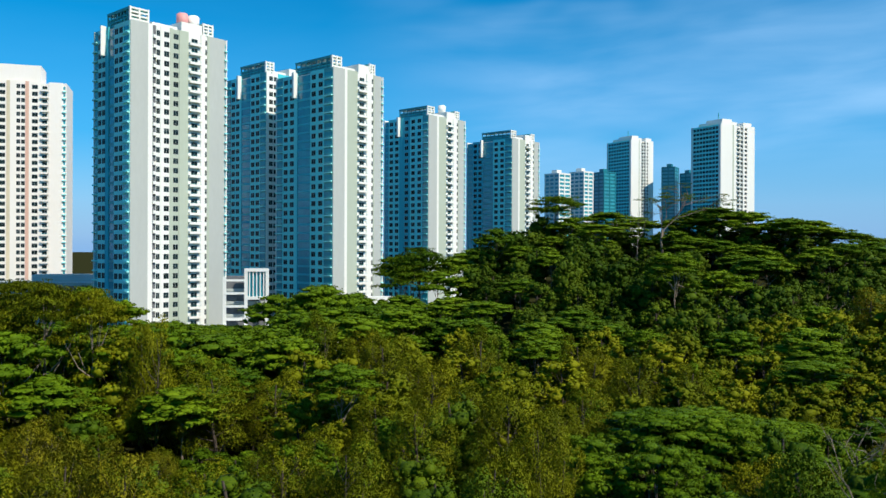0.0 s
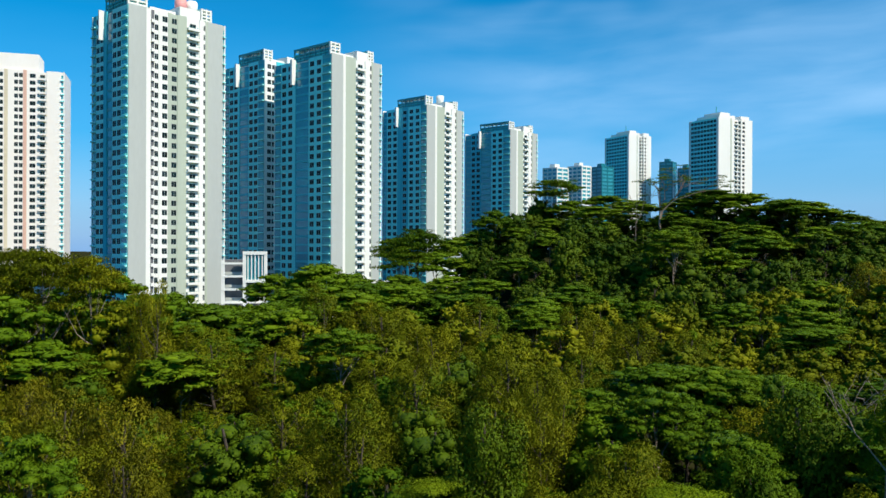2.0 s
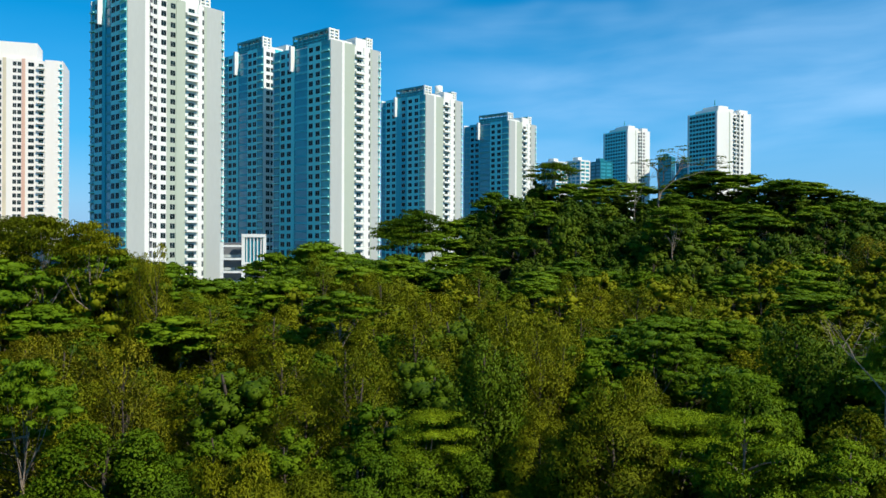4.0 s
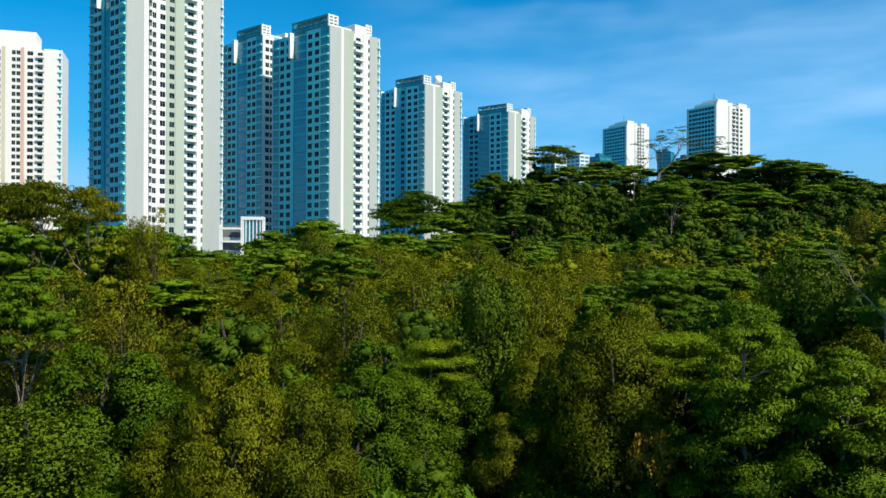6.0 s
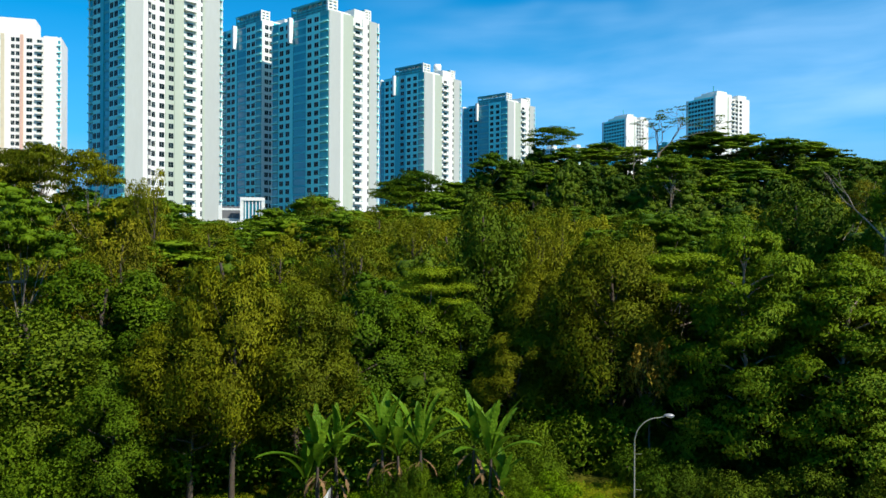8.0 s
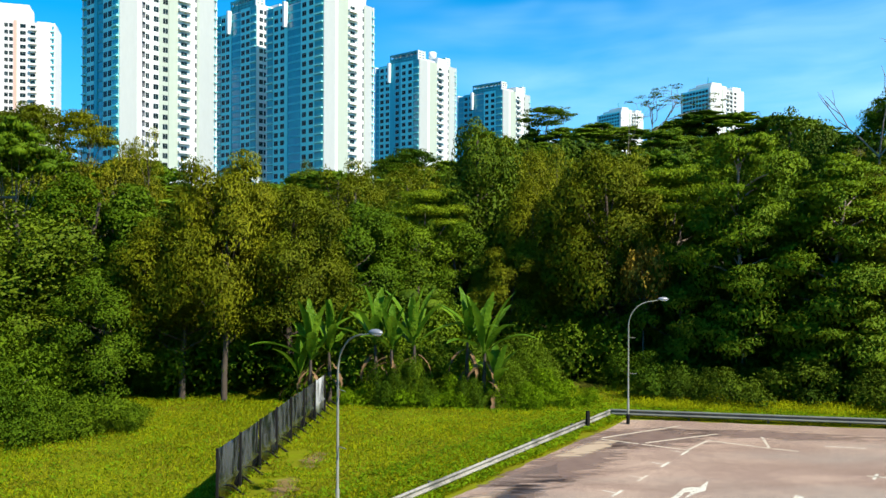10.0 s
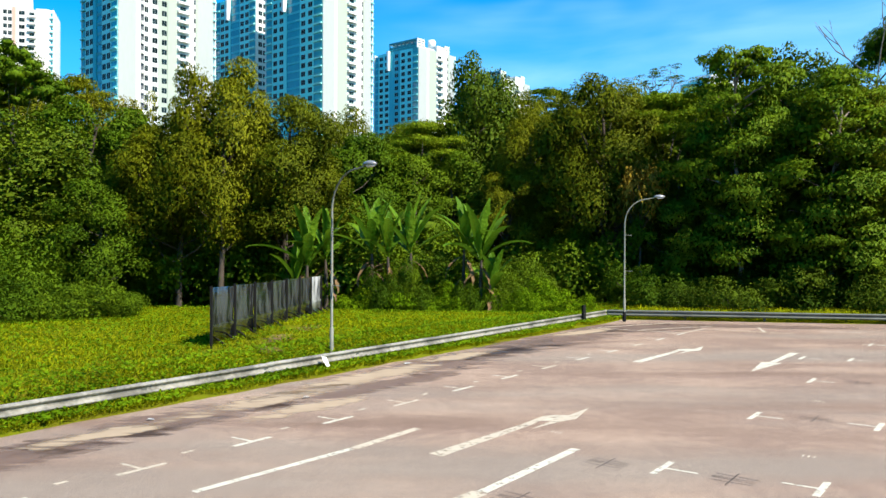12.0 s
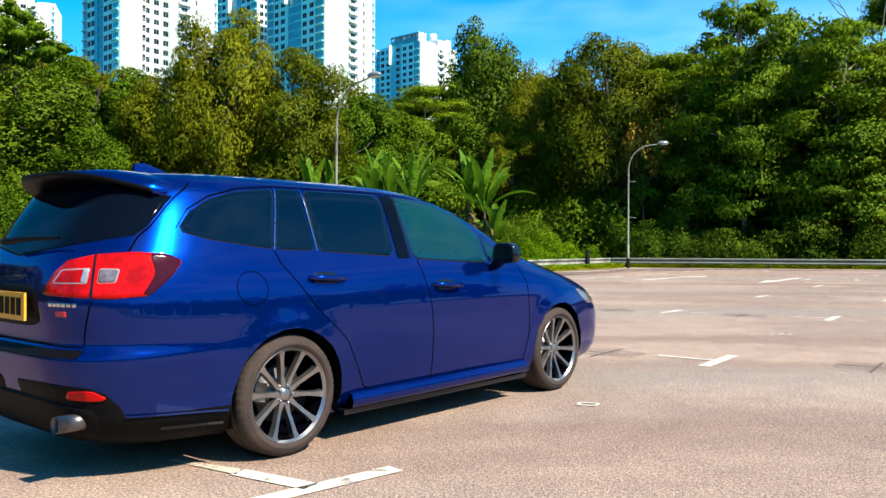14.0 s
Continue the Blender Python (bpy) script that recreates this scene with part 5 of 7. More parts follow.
for k in range(-2, 12):
    p = Vector((-5.04, 14.0)) + ALONG * 2.47 * k
    bay_mark(p.x, p.y, -1, M["line_paint"] if k % 3 else M["line_faded"])
    if k < 8:
        q = p + ALONG * 1.2 - ACROSS * 0.35
        stroke("bay_number", q - ALONG * 0.12, q + ALONG * 0.12, 0.10, M["line_faded"])
for x, y, s in ((3.98, 14.2, 1), (7.3, 18.65, 1), (10.85, 23.6, 1), (14.2, 28.0, 1), (17.2, 32.4, 1), (2.75, 8.12, -1), (6.2, 12.97, -1), (9.55, 17.5, -1), (12.75, 28.5, 1)):
    bay_mark(x, y, s, M["line_paint"])
stroke("bay_mark", (-0.95, 3.49), (-0.235, 4.15), 0.115, M["line_paint"])
stroke("bay_mark", (-0.615, 3.835), (-1.02, 4.075), 0.11, M["line_paint"])
decal("bay_mark", [(-1.02, 4.03), (-1.02, 4.13), (-1.43, 4.315), (-1.45, 4.295)], M["line_faded"])
stroke("lane_line", (-3.76, 12.71), (-1.6, 15.45), 0.16, M["line_paint"])
stroke("lane_line", (-1.55, 15.5), (-0.4, 17.2), 0.20, M["line_faded"])
stroke("lane_line", (0.75, 12.75), (2.68, 15.51), 0.19, M["line_paint"])
stroke("lane_line", (-0.30, 11.45), (0.72, 12.72), 0.30, M["line_faded"], 0.010)


TURN_ARROW = [(0.0, -0.16), (3.2, -0.22), (4.24, -0.34), (4.55, -0.18), (4.71, 0.08), (5.8, 0.0), (4.47, 0.41), (3.88, 0.27), (2.95, 0.19), (3.92, 0.08), (3.78, -0.10), (3.2, -0.02), (0.0, 0.17)]
STRAIGHT_ARROW = [(0.0, -0.15), (3.15, -0.10), (3.05, -0.30), (5.67, 0.0), (3.25, 0.32), (3.15, 0.10), (0.0, 0.15)]


def arrow(ax, ay, bx, by, material, outline):
    """A long painted arrow from tail to tip; the turning one hooks its head to one side."""
    a, b = Vector((ax, ay)), Vector((bx, by))
    d = (b - a).normalized()
    n = Vector((d.y, -d.x))
    decal("arrow", [tuple(a + d * u + n * v) for u, v in outline], material)


arrow(6.64, 27.26, 10.4, 31.83, M["line_paint"], TURN_ARROW)
arrow(13.06, 29.82, 9.71, 25.25, M["line_paint"], STRAIGHT_ARROW)
arrow(0.0, 15.01, 3.66, 19.51, M["line_faded"], TURN_ARROW)
for a, b in (((7.43, 38.65), (10.97, 36.6)), ((10.97, 36.6), (12.51, 38.44)), ((12.51, 38.44), (14.81, 36.97)), ((14.81, 36.97), (15.33, 39.15)), ((7.6, 38.9), (12.1, 41.6)), ((9.4, 37.9), (13.4, 39.8)),
             ((14.9, 36.9), (15.9, 36.4)), ((16.9, 32.5), (18.2, 32.1)), ((17.5, 37.4), (19.2, 37.0)), ((21.0, 37.6), (23.0, 37.2))):
    stroke("hatch_line", a, b, 0.14, M["line_faded"])
# erased marks, black scribbles and bay numbers as small plain bars
for x, y in ((3.05, 14.5), (4.95, 13.5), (8.55, 18.35), (12.0, 23.3), (1.75, 8.7), (4.1, 7.7), (1.26, 12.41)):
    p = Vector((x, y))
    for k in range(4):
        o = ALONG * (0.12 * (k - 1.5))
        stroke("erased_mark", p + o - ACROSS * 0.35 + ALONG * 0.06 * (k % 2), p + o + ACROSS * 0.38, 0.022, M["crack"], 0.005)
    stroke("erased_mark", p - ALONG * 0.42, p + ALONG * 0.42, 0.03, M["crack"], 0.0055)
for x, y in ((4.40, 10.6), (2.5, 16.9), (3.6, 5.5), (6.9, 15.0), (9.6, 20.4), (3.55, 21.5)):
    p = Vector((x, y))
    for k in range(3):
        stroke("bay_number", p + ACROSS * 0.10 * (k - 1) - ALONG * 0.09, p + ACROSS * 0.10 * (k - 1) + ALONG * 0.09, 0.035, M["line_faded"])
# a small box painted beside the car
for a, b in (((0.97, 5.83), (1.09, 5.80)), ((0.97, 5.83), (1.00, 5.93)), ((1.00, 5.93), (1.14, 5.88)), ((1.09, 5.80), (1.12, 5.86))):
    stroke("box_mark", a, b, 0.025, M["line_paint"])
# patches: dark tar along the rail side, pale sand blown on the edge
for i, (x, y, rx, ry, t) in enumerate(((0.5, 27.5, 5.5, 0.9, 52), (5.0, 34.0, 5.0, 1.3, 50), (9.5, 38.8, 4.0, 1.6, 20), (-5.5, 18.3, 3.6, 0.8, 55), (-1.5, 22.6, 4.5, 0.5, 52), (2.2, 29.5, 3.5, 0.6, 42), (-7.5, 15.0, 3.0, 0.7, 55), (16, 39.6, 5, 0.8, -8))):
    blot("tar_stain", x, y, rx, ry, t, M["tar"], 0.003, i * 1.7 + 1)
for i, (x, y, rx, ry, t) in enumerate(((-1.9, 24.2, 3.2, 0.55, 55), (-4.2, 20.4, 2.6, 0.5, 55), (0.8, 28.6, 2.2, 0.4, 52), (-3.0, 19.4, 1.8, 0.35, 50), (6.5, 36.8, 2.5, 0.5, 50), (-6.6, 16.8, 1.6, 0.35, 52))):
    blot("sand_patch", x, y, rx, ry, t, M["sand"], 0.0045, i * 2.9 + 30)
# ---- crash barrier ----
M["galv"] = mat("galv", (0.34, 0.325, 0.28), 0.6, 0.1, second=(0.13, 0.125, 0.105), scale=0.9, fine=9, contrast=0.8, world_space=True)
M["galv_dull"] = mat("galv_dull", (0.13, 0.145, 0.12), 0.65, 0.1, second=(0.07, 0.08, 0.07), scale=1.2, fine=20, world_space=True)
M["post_dark"] = mat("post_dark", (0.010, 0.010, 0.010), 0.85, scale=3, spec=0.2)
M["lamp_green"] = mat("lamp_green", (0.22, 0.23, 0.185), 0.6, 0.0, second=(0.15, 0.155, 0.12), scale=1.5, fine=12)
M["lamp_head"] = mat("lamp_head", (0.30, 0.31, 0.32), 0.4, 0.3, scale=4)
M["lamp_glass"] = mat("lamp_glass", (0.75, 0.76, 0.76), 0.2, scale=4)
M["sheet"] = mat("sheet", (0.055, 0.061, 0.059), 0.12, 0.0, second=(0.006, 0.007, 0.008), scale=1.5, fine=7, contrast=0.98, bump=0.9, bump_scale=1.6, stretch=(1, 1.6, 0.5), spec=0.5)
M["sheet_white"] = mat("sheet_white", (0.48, 0.50, 0.50), 0.3, 0.0, second=(0.03, 0.035, 0.035), scale=1.2, fine=7, contrast=0.9, bump=0.6, bump_scale=1.6, stretch=(1, 1.6, 0.5))
M["litter"] = mat("litter", (0.80, 0.79, 0.76), 0.7, second=(0.65, 0.64, 0.62), scale=5)

W_BEAM = [(0.0, 0.515), (0.02, 0.515), (0.075, 0.475), (0.082, 0.455), (0.075, 0.435), (0.015, 0.385), (0.012, 0.36), (0.015, 0.335), (0.075, 0.285), (0.082, 0.265), (0.075, 0.245), (0.02, 0.205), (0.0, 0.205)]


def barrier(label, start, end, facing, material, count):
    """W-beam barrier: overlapping beam lengths bolted to short posts."""
    root = thing("crash_barrier", label, "crash barrier")
    a, b = Vector(start), Vector(end)
    d = (b - a).normalized()
    n = Vector(facing).normalized()
    seg = (b - a).length / count
    for i in range(count):
        p, q = a + d * (i * seg - 0.12), a + d * ((i + 1) * seg + 0.12)
        lift = 0.004 * (i % 2)
        sag = 0.015 * noise.noise((i * 3.1, 0, 0))
        vs, fs = [], []
        for j, e in enumerate((p, q)):
            for o, z in W_BEAM:
                vs.append((e.x + n.x * (o + lift), e.y + n.y * (o + lift), z + sag))
            for o, z in reversed(W_BEAM):
                vs.append((e.x + n.x * (o + lift - 0.006), e.y + n.y * (o + lift - 0.006), z + sag))
        k = len(W_BEAM) * 2
        for j in range(k):
            fs.append((j, (j + 1) % k, k + (j + 1) % k, k + j))
        link_mesh("beam", vs, fs, material, root)
        bx = Boxes()
        bx.add((-0.05, -0.06, -0.3), (0.05, 0.06, 0.48), 0, pose(p.x - n.x * 0.16, p.y - n.y * 0.16, 0, 0, 0, math.degrees(math.atan2(d.y, d.x))))
        bx.add((-0.07, -0.10, 0.26), (0.07, 0.06, 0.46), 0, pose(p.x - n.x * 0.07, p.y - n.y * 0.07, 0, 0, 0, math.degrees(math.atan2(d.y, d.x))))
        bx.make("post", M["galv_dull"], root)
    return root


barrier("pale galvanised steel crash barrier along the grass", (-20.7, 0.2), (8.75, 43.1), (0.824, -0.566), M["galv"], 13)
barrier("dull green-grey steel crash barrier before the forest", (9.1, 43.35), (60.0, 34.7), (-0.17, -0.985), M["galv_dull"], 13)
b = Boxes()
b.add((-0.08, -0.06, -0.2), (0.08, 0.06, 0.95), 0, pose(7.2, 40.6, 0, 0, 0, 30))
b.add((-0.14, -0.05, 0.30), (0.14, 0.05, 0.62), 0, pose(7.2, 40.6, 0, 0, 0, 55))
tagged(b.make("marker_post", M["post_dark"]), "short black marker post at the barrier", "post")
bm = bmesh.new()
q = [bm.verts.new(p) for p in ((-3.56, 24.80, 0.50), (-3.42, 24.92, 0.46), (-3.22, 24.86, 0.02), (-3.36, 24.74, 0.16), (-3.47, 24.70, 0.34))]
bm.faces.new(q)
bmesh.ops.solidify(bm, geom=bm.faces[:], thickness=0.012)
tagged(part("torn_sheet", bm, M["litter"], None), "torn white plastic sheet hanging on the barrier", "litter")
for i, (x, y, s) in enumerate(((-0.95, 26.6, 0.20), (-6.3, 17.9, 0.10), (-3.3, 20.6, 0.11))):
    bm = bmesh.new()
    q = [bm.verts.new((x + s * math.cos(k * 1.05 + i), y + s * 0.6 * math.sin(k * 1.05 + i), 0.012 + 0.02 * ((k * 7 + i) % 3))) for k in range(6)]
    bm.faces.new(q)
    bmesh.ops.solidify(bm, geom=bm.faces[:], thickness=0.01)
    tagged(part("paper_scrap", bm, M["litter"], None), "crumpled white scrap lying at the kerb-less edge", "litter", "litter scraps")


# ---- lamp posts ----
def street_lamp(x, y, z, label, base=True):
    root = thing("street_lamp", label, "street lamp", pose(x, y, z), "car park lamps")
    t = Tubes()
    t.add([(0, 0, -0.4), (0, 0, 1.2), (0, 0, 1.22), (0, 0, 5.0)], [0.066, 0.066, 0.046, 0.040], 12)
    t.make("pole", M["lamp_green"], root)
    t = Tubes()
    path = [(0, 0, 5.0)]
    for k in range(1, 11):
        a = math.pi / 2 * k / 10
        path.append((1.25 * (1 - math.cos(a)), 0, 5.0 + 1.32 * math.sin(a) ** 0.95))
    path.append((1.55, 0, 6.38))
    t.add(path, [0.036 - 0.0011 * k for k in range(len(path))], 10)
    t.make("arm", M["lamp_green"], root)
    t = Tubes()
    t.add([(0, 0, 4.45), (0.38, 0, 4.43)], 0.012, 6)
    t.make("bracket", M["lamp_green"], root)
    t = Tubes()
    t.add([(0, 0, 2.6), (0.42, 0, 2.58)], 0.014, 6)
    t.make("bracket", M["lamp_green"], root)
    bm = bmesh.new()
    bmesh.ops.create_uvsphere(bm, u_segments=18, v_segments=10, radius=1)
    for v in bm.verts:
        v.co = Vector((1.78 + v.co.x * 0.29, v.co.y * 0.15, 6.42 + (v.co.z * 0.12 if v.co.z > 0 else v.co.z * 0.045)))
    head = part("lamp_head", bm, M["lamp_head"], root, "grey oval lantern", True)
    bm = bmesh.new()
    bmesh.ops.create_uvsphere(bm, u_segments=16, v_segments=8, radius=1)
    for v in bm.verts:
        v.co = Vector((1.82 + v.co.x * 0.20, v.co.y * 0.11, 6.375 + v.co.z * 0.055))
    part("lens", bm, M["lamp_glass"], head, "", True)
    if base:
        bm = bmesh.new()
        bmesh.ops.create_cone(bm, cap_ends=True, segments=12, radius1=0.10, radius2=0.085, depth=0.5, matrix=Matrix.Translation((0, 0, 0.25)))
        part("foot", bm, M["post_dark"], root, "black painted foot")
    return root


street_lamp(9.53, 42.0, 0.02, "grey-green street lamp at the corner of the barrier")
lamp_two = street_lamp(-3.47, 26.5, -0.02, "grey-green street lamp standing in the grass", False)
lamp_two.matrix_world = pose(-3.47, 26.5, -0.02, 0, 0, -42)

# ---- sheet-metal hoarding ----
hoard = thing("hoarding", "dark glossy sheet-metal hoarding standing in the grass", "fence")
ha, hb = Vector((-7.36, 26.3)), Vector((-6.35, 43.5))
hd = (hb - ha).normalized()
hn = Vector((hd.y, -hd.x))
NP = 7
for i in range(NP):
    p, q = ha + hd * ((hb - ha).length * i / NP + 0.05), ha + hd * ((hb - ha).length * (i + 1) / NP - 0.05)
    zb = 0.64 - 0.24 * (i / NP)
    vs, fs = [], []
    for k in range(25):
        f = k / 24
        e = p.lerp(q, f)
        o = 0.002 * math.sin(f * math.pi * 12) + 0.03 * noise.noise((i * 2.3, f * 2.0, 0))
        zz = zb - 0.05 * f
        for z, s in ((zz, 0.0), (zz + 0.50 + 0.10 * noise.noise((i * 3.7, f * 4, 1)), 0.0), (zz + 0.58 + 0.10 * noise.noise((i * 3.7, f * 4, 1)), 0.05), (zz + 0.70 + 0.08 * noise.noise((i * 2.1, f * 5, 1)), -0.02), (zz + 1.85, 0.01 * noise.noise((i, f * 3, 5)))):
            vs.append((e.x + hn.x * (o + s), e.y + hn.y * (o + s), z))
    for k in range(24):
        for r in range(4):
            fs.append((k * 5 + r, k * 5 + 5 + r, k * 5 + 6 + r, k * 5 + 1 + r))
    ob = link_mesh("panel", vs, fs, M["sheet"] if i < NP - 1 else M["sheet_white"], hoard, smooth=True)
    so = ob.modifiers.new("thick", "SOLIDIFY")
    so.thickness = 0.004
for i in range(NP + 1):
    p = ha + hd * ((hb - ha).length * i / NP)
    zb = 0.64 - 0.24 * (i / NP)
    bx = Boxes()
    bx.add((-0.035, -0.05, zb - 0.6), (0.035, 0.05, zb + 1.9), 0, pose(p.x + hn.x * 0.03, p.y + hn.y * 0.03, 0))
    bx.make("post", M["post_dark"], hoard)
    for k in range(2):
        e = p + hd * (0.6 + 1.2 * k)
        t = Tubes()
        t.add([(e.x, e.y, zb + 0.14), (e.x + hn.x * 0.75, e.y + hn.y * 0.75 - 0.25, zb - 0.32)], 0.04, 5)
        t.make("brace", M["post_dark"], hoard)

M["earth"] = soft_stain("earth", (0.24, 0.145, 0.055), (0.18, 0.125, 0.035), 0.75)
# trodden bare earth along the foot of the hoarding
for cx, cy, rx, ry in ((-5.6, 28.4, 0.6, 1.6), (-5.2, 32.4, 0.6, 1.8), (-5.3, 25.6, 0.6, 0.9)):
    z0 = ground_z(cx, cy)
    vs = [(-1 + 2 * i / 8, -1 + 2 * j / 12, ground_z(cx + rx * (-1 + 2 * i / 8), cy + ry * (-1 + 2 * j / 12)) - z0 + 0.085) for j in range(13) for i in range(9)]
    ob = link_mesh("bare_patch", vs, np.array([(j * 9 + i, j * 9 + i + 1, j * 9 + 10 + i, j * 9 + 9 + i) for j in range(12) for i in range(8)]), M["earth"], ground, smooth=True)
    ob.matrix_basis = pose(cx, cy, z0) @ Matrix.Diagonal((rx, ry, 1, 1))

# ---- banana plants ----
def banana_leaf(length, width, lift, droop, rng, torn=0.42):
    """A long blade on a stalk, folded along the midrib, arching over."""
    vs, fs = [], []
    n = 16
    pos, ang = Vector((0, 0, 0)), radians(lift)
    for i in range(n + 1):
        f = i / n
        w = width * (0.08 if f < 0.12 else min(1.0, (f - 0.10) * 4.5)) * (1 - max(0, f - 0.72) ** 1.5 * 5.2)
        w = max(w, 0.015)
        side = Vector((0, 1, 0))
        up = Vector((-math.sin(ang), 0, math.cos(ang)))
        j1, j2 = 1 - torn * rng.random() * (f > 0.2), 1 - torn * rng.random() * (f > 0.2)
        vs += [tuple(pos + side * w / 2 * j1 + up * w * 0.16), tuple(pos), tuple(pos - side * w / 2 * j2 + up * w * 0.16)]
        pos = pos + Vector((math.cos(ang), 0, math.sin(ang))) * length / n
        ang -= radians(droop) / n * (0.3 + 1.4 * f)
        if i:
            b = 3 * i
            fs += [(b - 3, b, b + 1, b - 2), (b - 2, b + 1, b + 2, b - 1)]
    return vs, fs


def banana(x, y, h, leaves, seed, size=2.6):
    rng = np.random.default_rng(seed)
    root = thing("banana_plant", "banana plant with broad arching leaves and dry brown ones", "banana plant", pose(x, y, ground_z(x, y) - 0.05, 0, 0, rng.random() * 360), "banana plants")
    t = Tubes()
    t.add([(0, 0, -0.2), (0.05, 0, h * 0.5), (0.02, 0.05, h)], [0.15, 0.12, 0.07], 10)
    t.make("stem", M["bark"], root, "brown fibrous stem")
    for k in range(leaves):
        lift = 86 - 58 * (k / leaves) ** 1.5 + rng.normal() * 5
        vs, fs = banana_leaf(size * (0.85 + 0.4 * rng.random()), 0.54 + 0.18 * rng.random(), lift, 8 + 50 * k / leaves + 16 * rng.random(), rng, 0.3)
        ob = link_mesh("leaf", vs, fs, M["banana"], root, smooth=True)
        ob.matrix_basis = pose(0, 0, h - 0.15 + 0.1 * rng.random(), 0, 0, k * 137.5 + rng.normal() * 12)
    for k in range(7):
        vs, fs = banana_leaf(1.5 + rng.random() * 0.6, 0.30, -10 - 30 * rng.random(), 80, rng, 0.7)
        ob = link_mesh("dry_leaf", vs, fs, M["banana_dry"], root, "dead brown hanging leaf", smooth=True)
        ob.matrix_basis = pose(0, 0, h - 0.35 - 0.3 * k * rng.random(), 0, 0, k * 91 + rng.random() * 40)
    return root


banana(-7.4, 45.6, 2.6, 9, 1, 3.2)
banana(-8.2, 46.3, 1.6, 7, 11, 2.4)
banana(-6.5, 46.6, 3.0, 7, 2, 2.7)
banana(-3.9, 46.7, 3.4, 10, 3, 3.1)
banana(-2.9, 46.2, 3.2, 7, 12, 2.9)
banana(-1.7, 46.5, 3.4, 10, 4, 3.1)
banana(2.3, 46.3, 3.0, 12, 5, 3.5)
banana(2.9, 46.0, 1.3, 6, 13, 2.2)
banana(1.4, 47.0, 3.6, 8, 6, 2.8)

# ---- grass and weeds ----
def verge_points(count, rng, near, strip=99.0):
    out = []
    while len(out) < count:
        x, y = rng.uniform(-27, 46), rng.uniform(8, 51.5)
        sl, sf = off_left(x, y), off_far(x, y)
        s = max(sl, sf)
        if s < 0.02 + 0.5 * max(0, noise.noise((x * 0.8, y * 0.8, 4))) or (sf > 9 and sl < 0):
            continue
        if s > strip:
            continue
        if near and rng.random() > (1.0 if s < 3 else 0.25):
            continue
        if abs((Vector((x, y)) - ha).dot(hn) - 0.9) < 0.8 and 25 < y < 37 and noise.noise((x * 0.9, y * 0.9, 2)) > 0.12:
            continue
        out.append((x, y))
    return out


def scatter(name, pts, rng, length, width, upright, material, label, lift=0.0, tall=None):
    n = len(pts)
    p = np.array([(x, y, ground_z(x, y) + lift) for x, y in pts])
    a = rng.random(n) * 6.283
    tilt = np.clip(rng.normal(upright, 0.22, n), 0.05, 1.5)
    ln = length * (0.55 + 0.9 * rng.random(n))
    if tall is not None:
        ln *= np.array([tall(x, y) for x, y in pts])
    d = np.stack([np.cos(a) * np.cos(tilt), np.sin(a) * np.cos(tilt), np.sin(tilt)], 1)
    s = np.stack([-np.sin(a), np.cos(a), np.zeros(n)], 1)
    w = (width * (0.7 + 0.6 * rng.random(n)))[:, None]
    tip = p + d * ln[:, None]
    mid = p + d * ln[:, None] * 0.55 + np.array((0, 0, 1)) * ln[:, None] * 0.10
    v = np.stack([p - s * w * 0.25, mid - s * w * 0.5, tip, mid + s * w * 0.5], 1).reshape(-1, 3)
    ob = link_mesh(name, v, np.arange(4 * n).reshape(-1, 4), material, smooth=True)
    up = np.repeat(np.stack([rng.normal(0, 0.3, n), rng.normal(0, 0.3, n), np.ones(n)], 1), 4, axis=0)
    ob.data.normals_split_custom_set_from_vertices((up / np.linalg.norm(up, axis=1)[:, None]).tolist())
    return tagged(ob, label, "grass", kind="stuff")


rng_g = np.random.default_rng(12)
scatter("grass", verge_points(230000, rng_g, False) + verge_points(36000, rng_g, False, 2.2), rng_g, 0.18, 0.030, 0.85, M["grass"], "sunlit rough green grass on the verge", 0.0,
        lambda x, y: 0.8 + 0.5 * noise.noise((x * 0.25, y * 0.25, 8)) + (0.9 if off_far(x, y) > 2.0 and x > 11 else 0.0))
pw = verge_points(60000, rng_g, True) + verge_points(12000, rng_g, True, 1.6)
scatter("weeds", pw, rng_g, 0.12, 0.09, 0.45, M["weed"], "low leafy creeping weeds between grass", 0.12,
        lambda x, y: 0.8 + 0.7 * max(0, noise.noise((x * 0.5, y * 0.5, 1))))

# ---- the parked car ----
M["paint"] = mat("paint", (0.0001, 0.0165, 0.148), 0.20, 0.74, second=(0.0001, 0.0140, 0.134), scale=2, fine=900, coat=0.65, spec=0.05)
M["paint"].node_tree.nodes["Principled BSDF"].inputs["Specular Tint"].default_value = (0.0, 0.10, 0.6, 1)
M["paint"].node_tree.nodes["Principled BSDF"].inputs["Coat IOR"].default_value = 1.45
M["paint"].node_tree.nodes["Principled BSDF"].inputs["Coat Roughness"].default_value = 0.01
M["black_gloss"] = mat("black_gloss", (0.006, 0.007, 0.010), 0.10, scale=5, spec=0.4)
M["gap"] = mat("gap", (0.002, 0.002, 0.004), 0.9, scale=5, spec=0.0)
M["black_matt"] = mat("black_matt", (0.003, 0.003, 0.0035), 0.5, second=(0.005, 0.005, 0.005), scale=6, bump=0.1, spec=0.05)
M["rubber"] = mat("rubber", (0.046, 0.028, 0.020), 0.85, second=(0.020, 0.014, 0.012), scale=8, fine=80, bump=0.2)
M["rubber_worn"] = mat("rubber_worn", (0.085, 0.055, 0.040), 0.8, second=(0.05, 0.034, 0.026), scale=20)
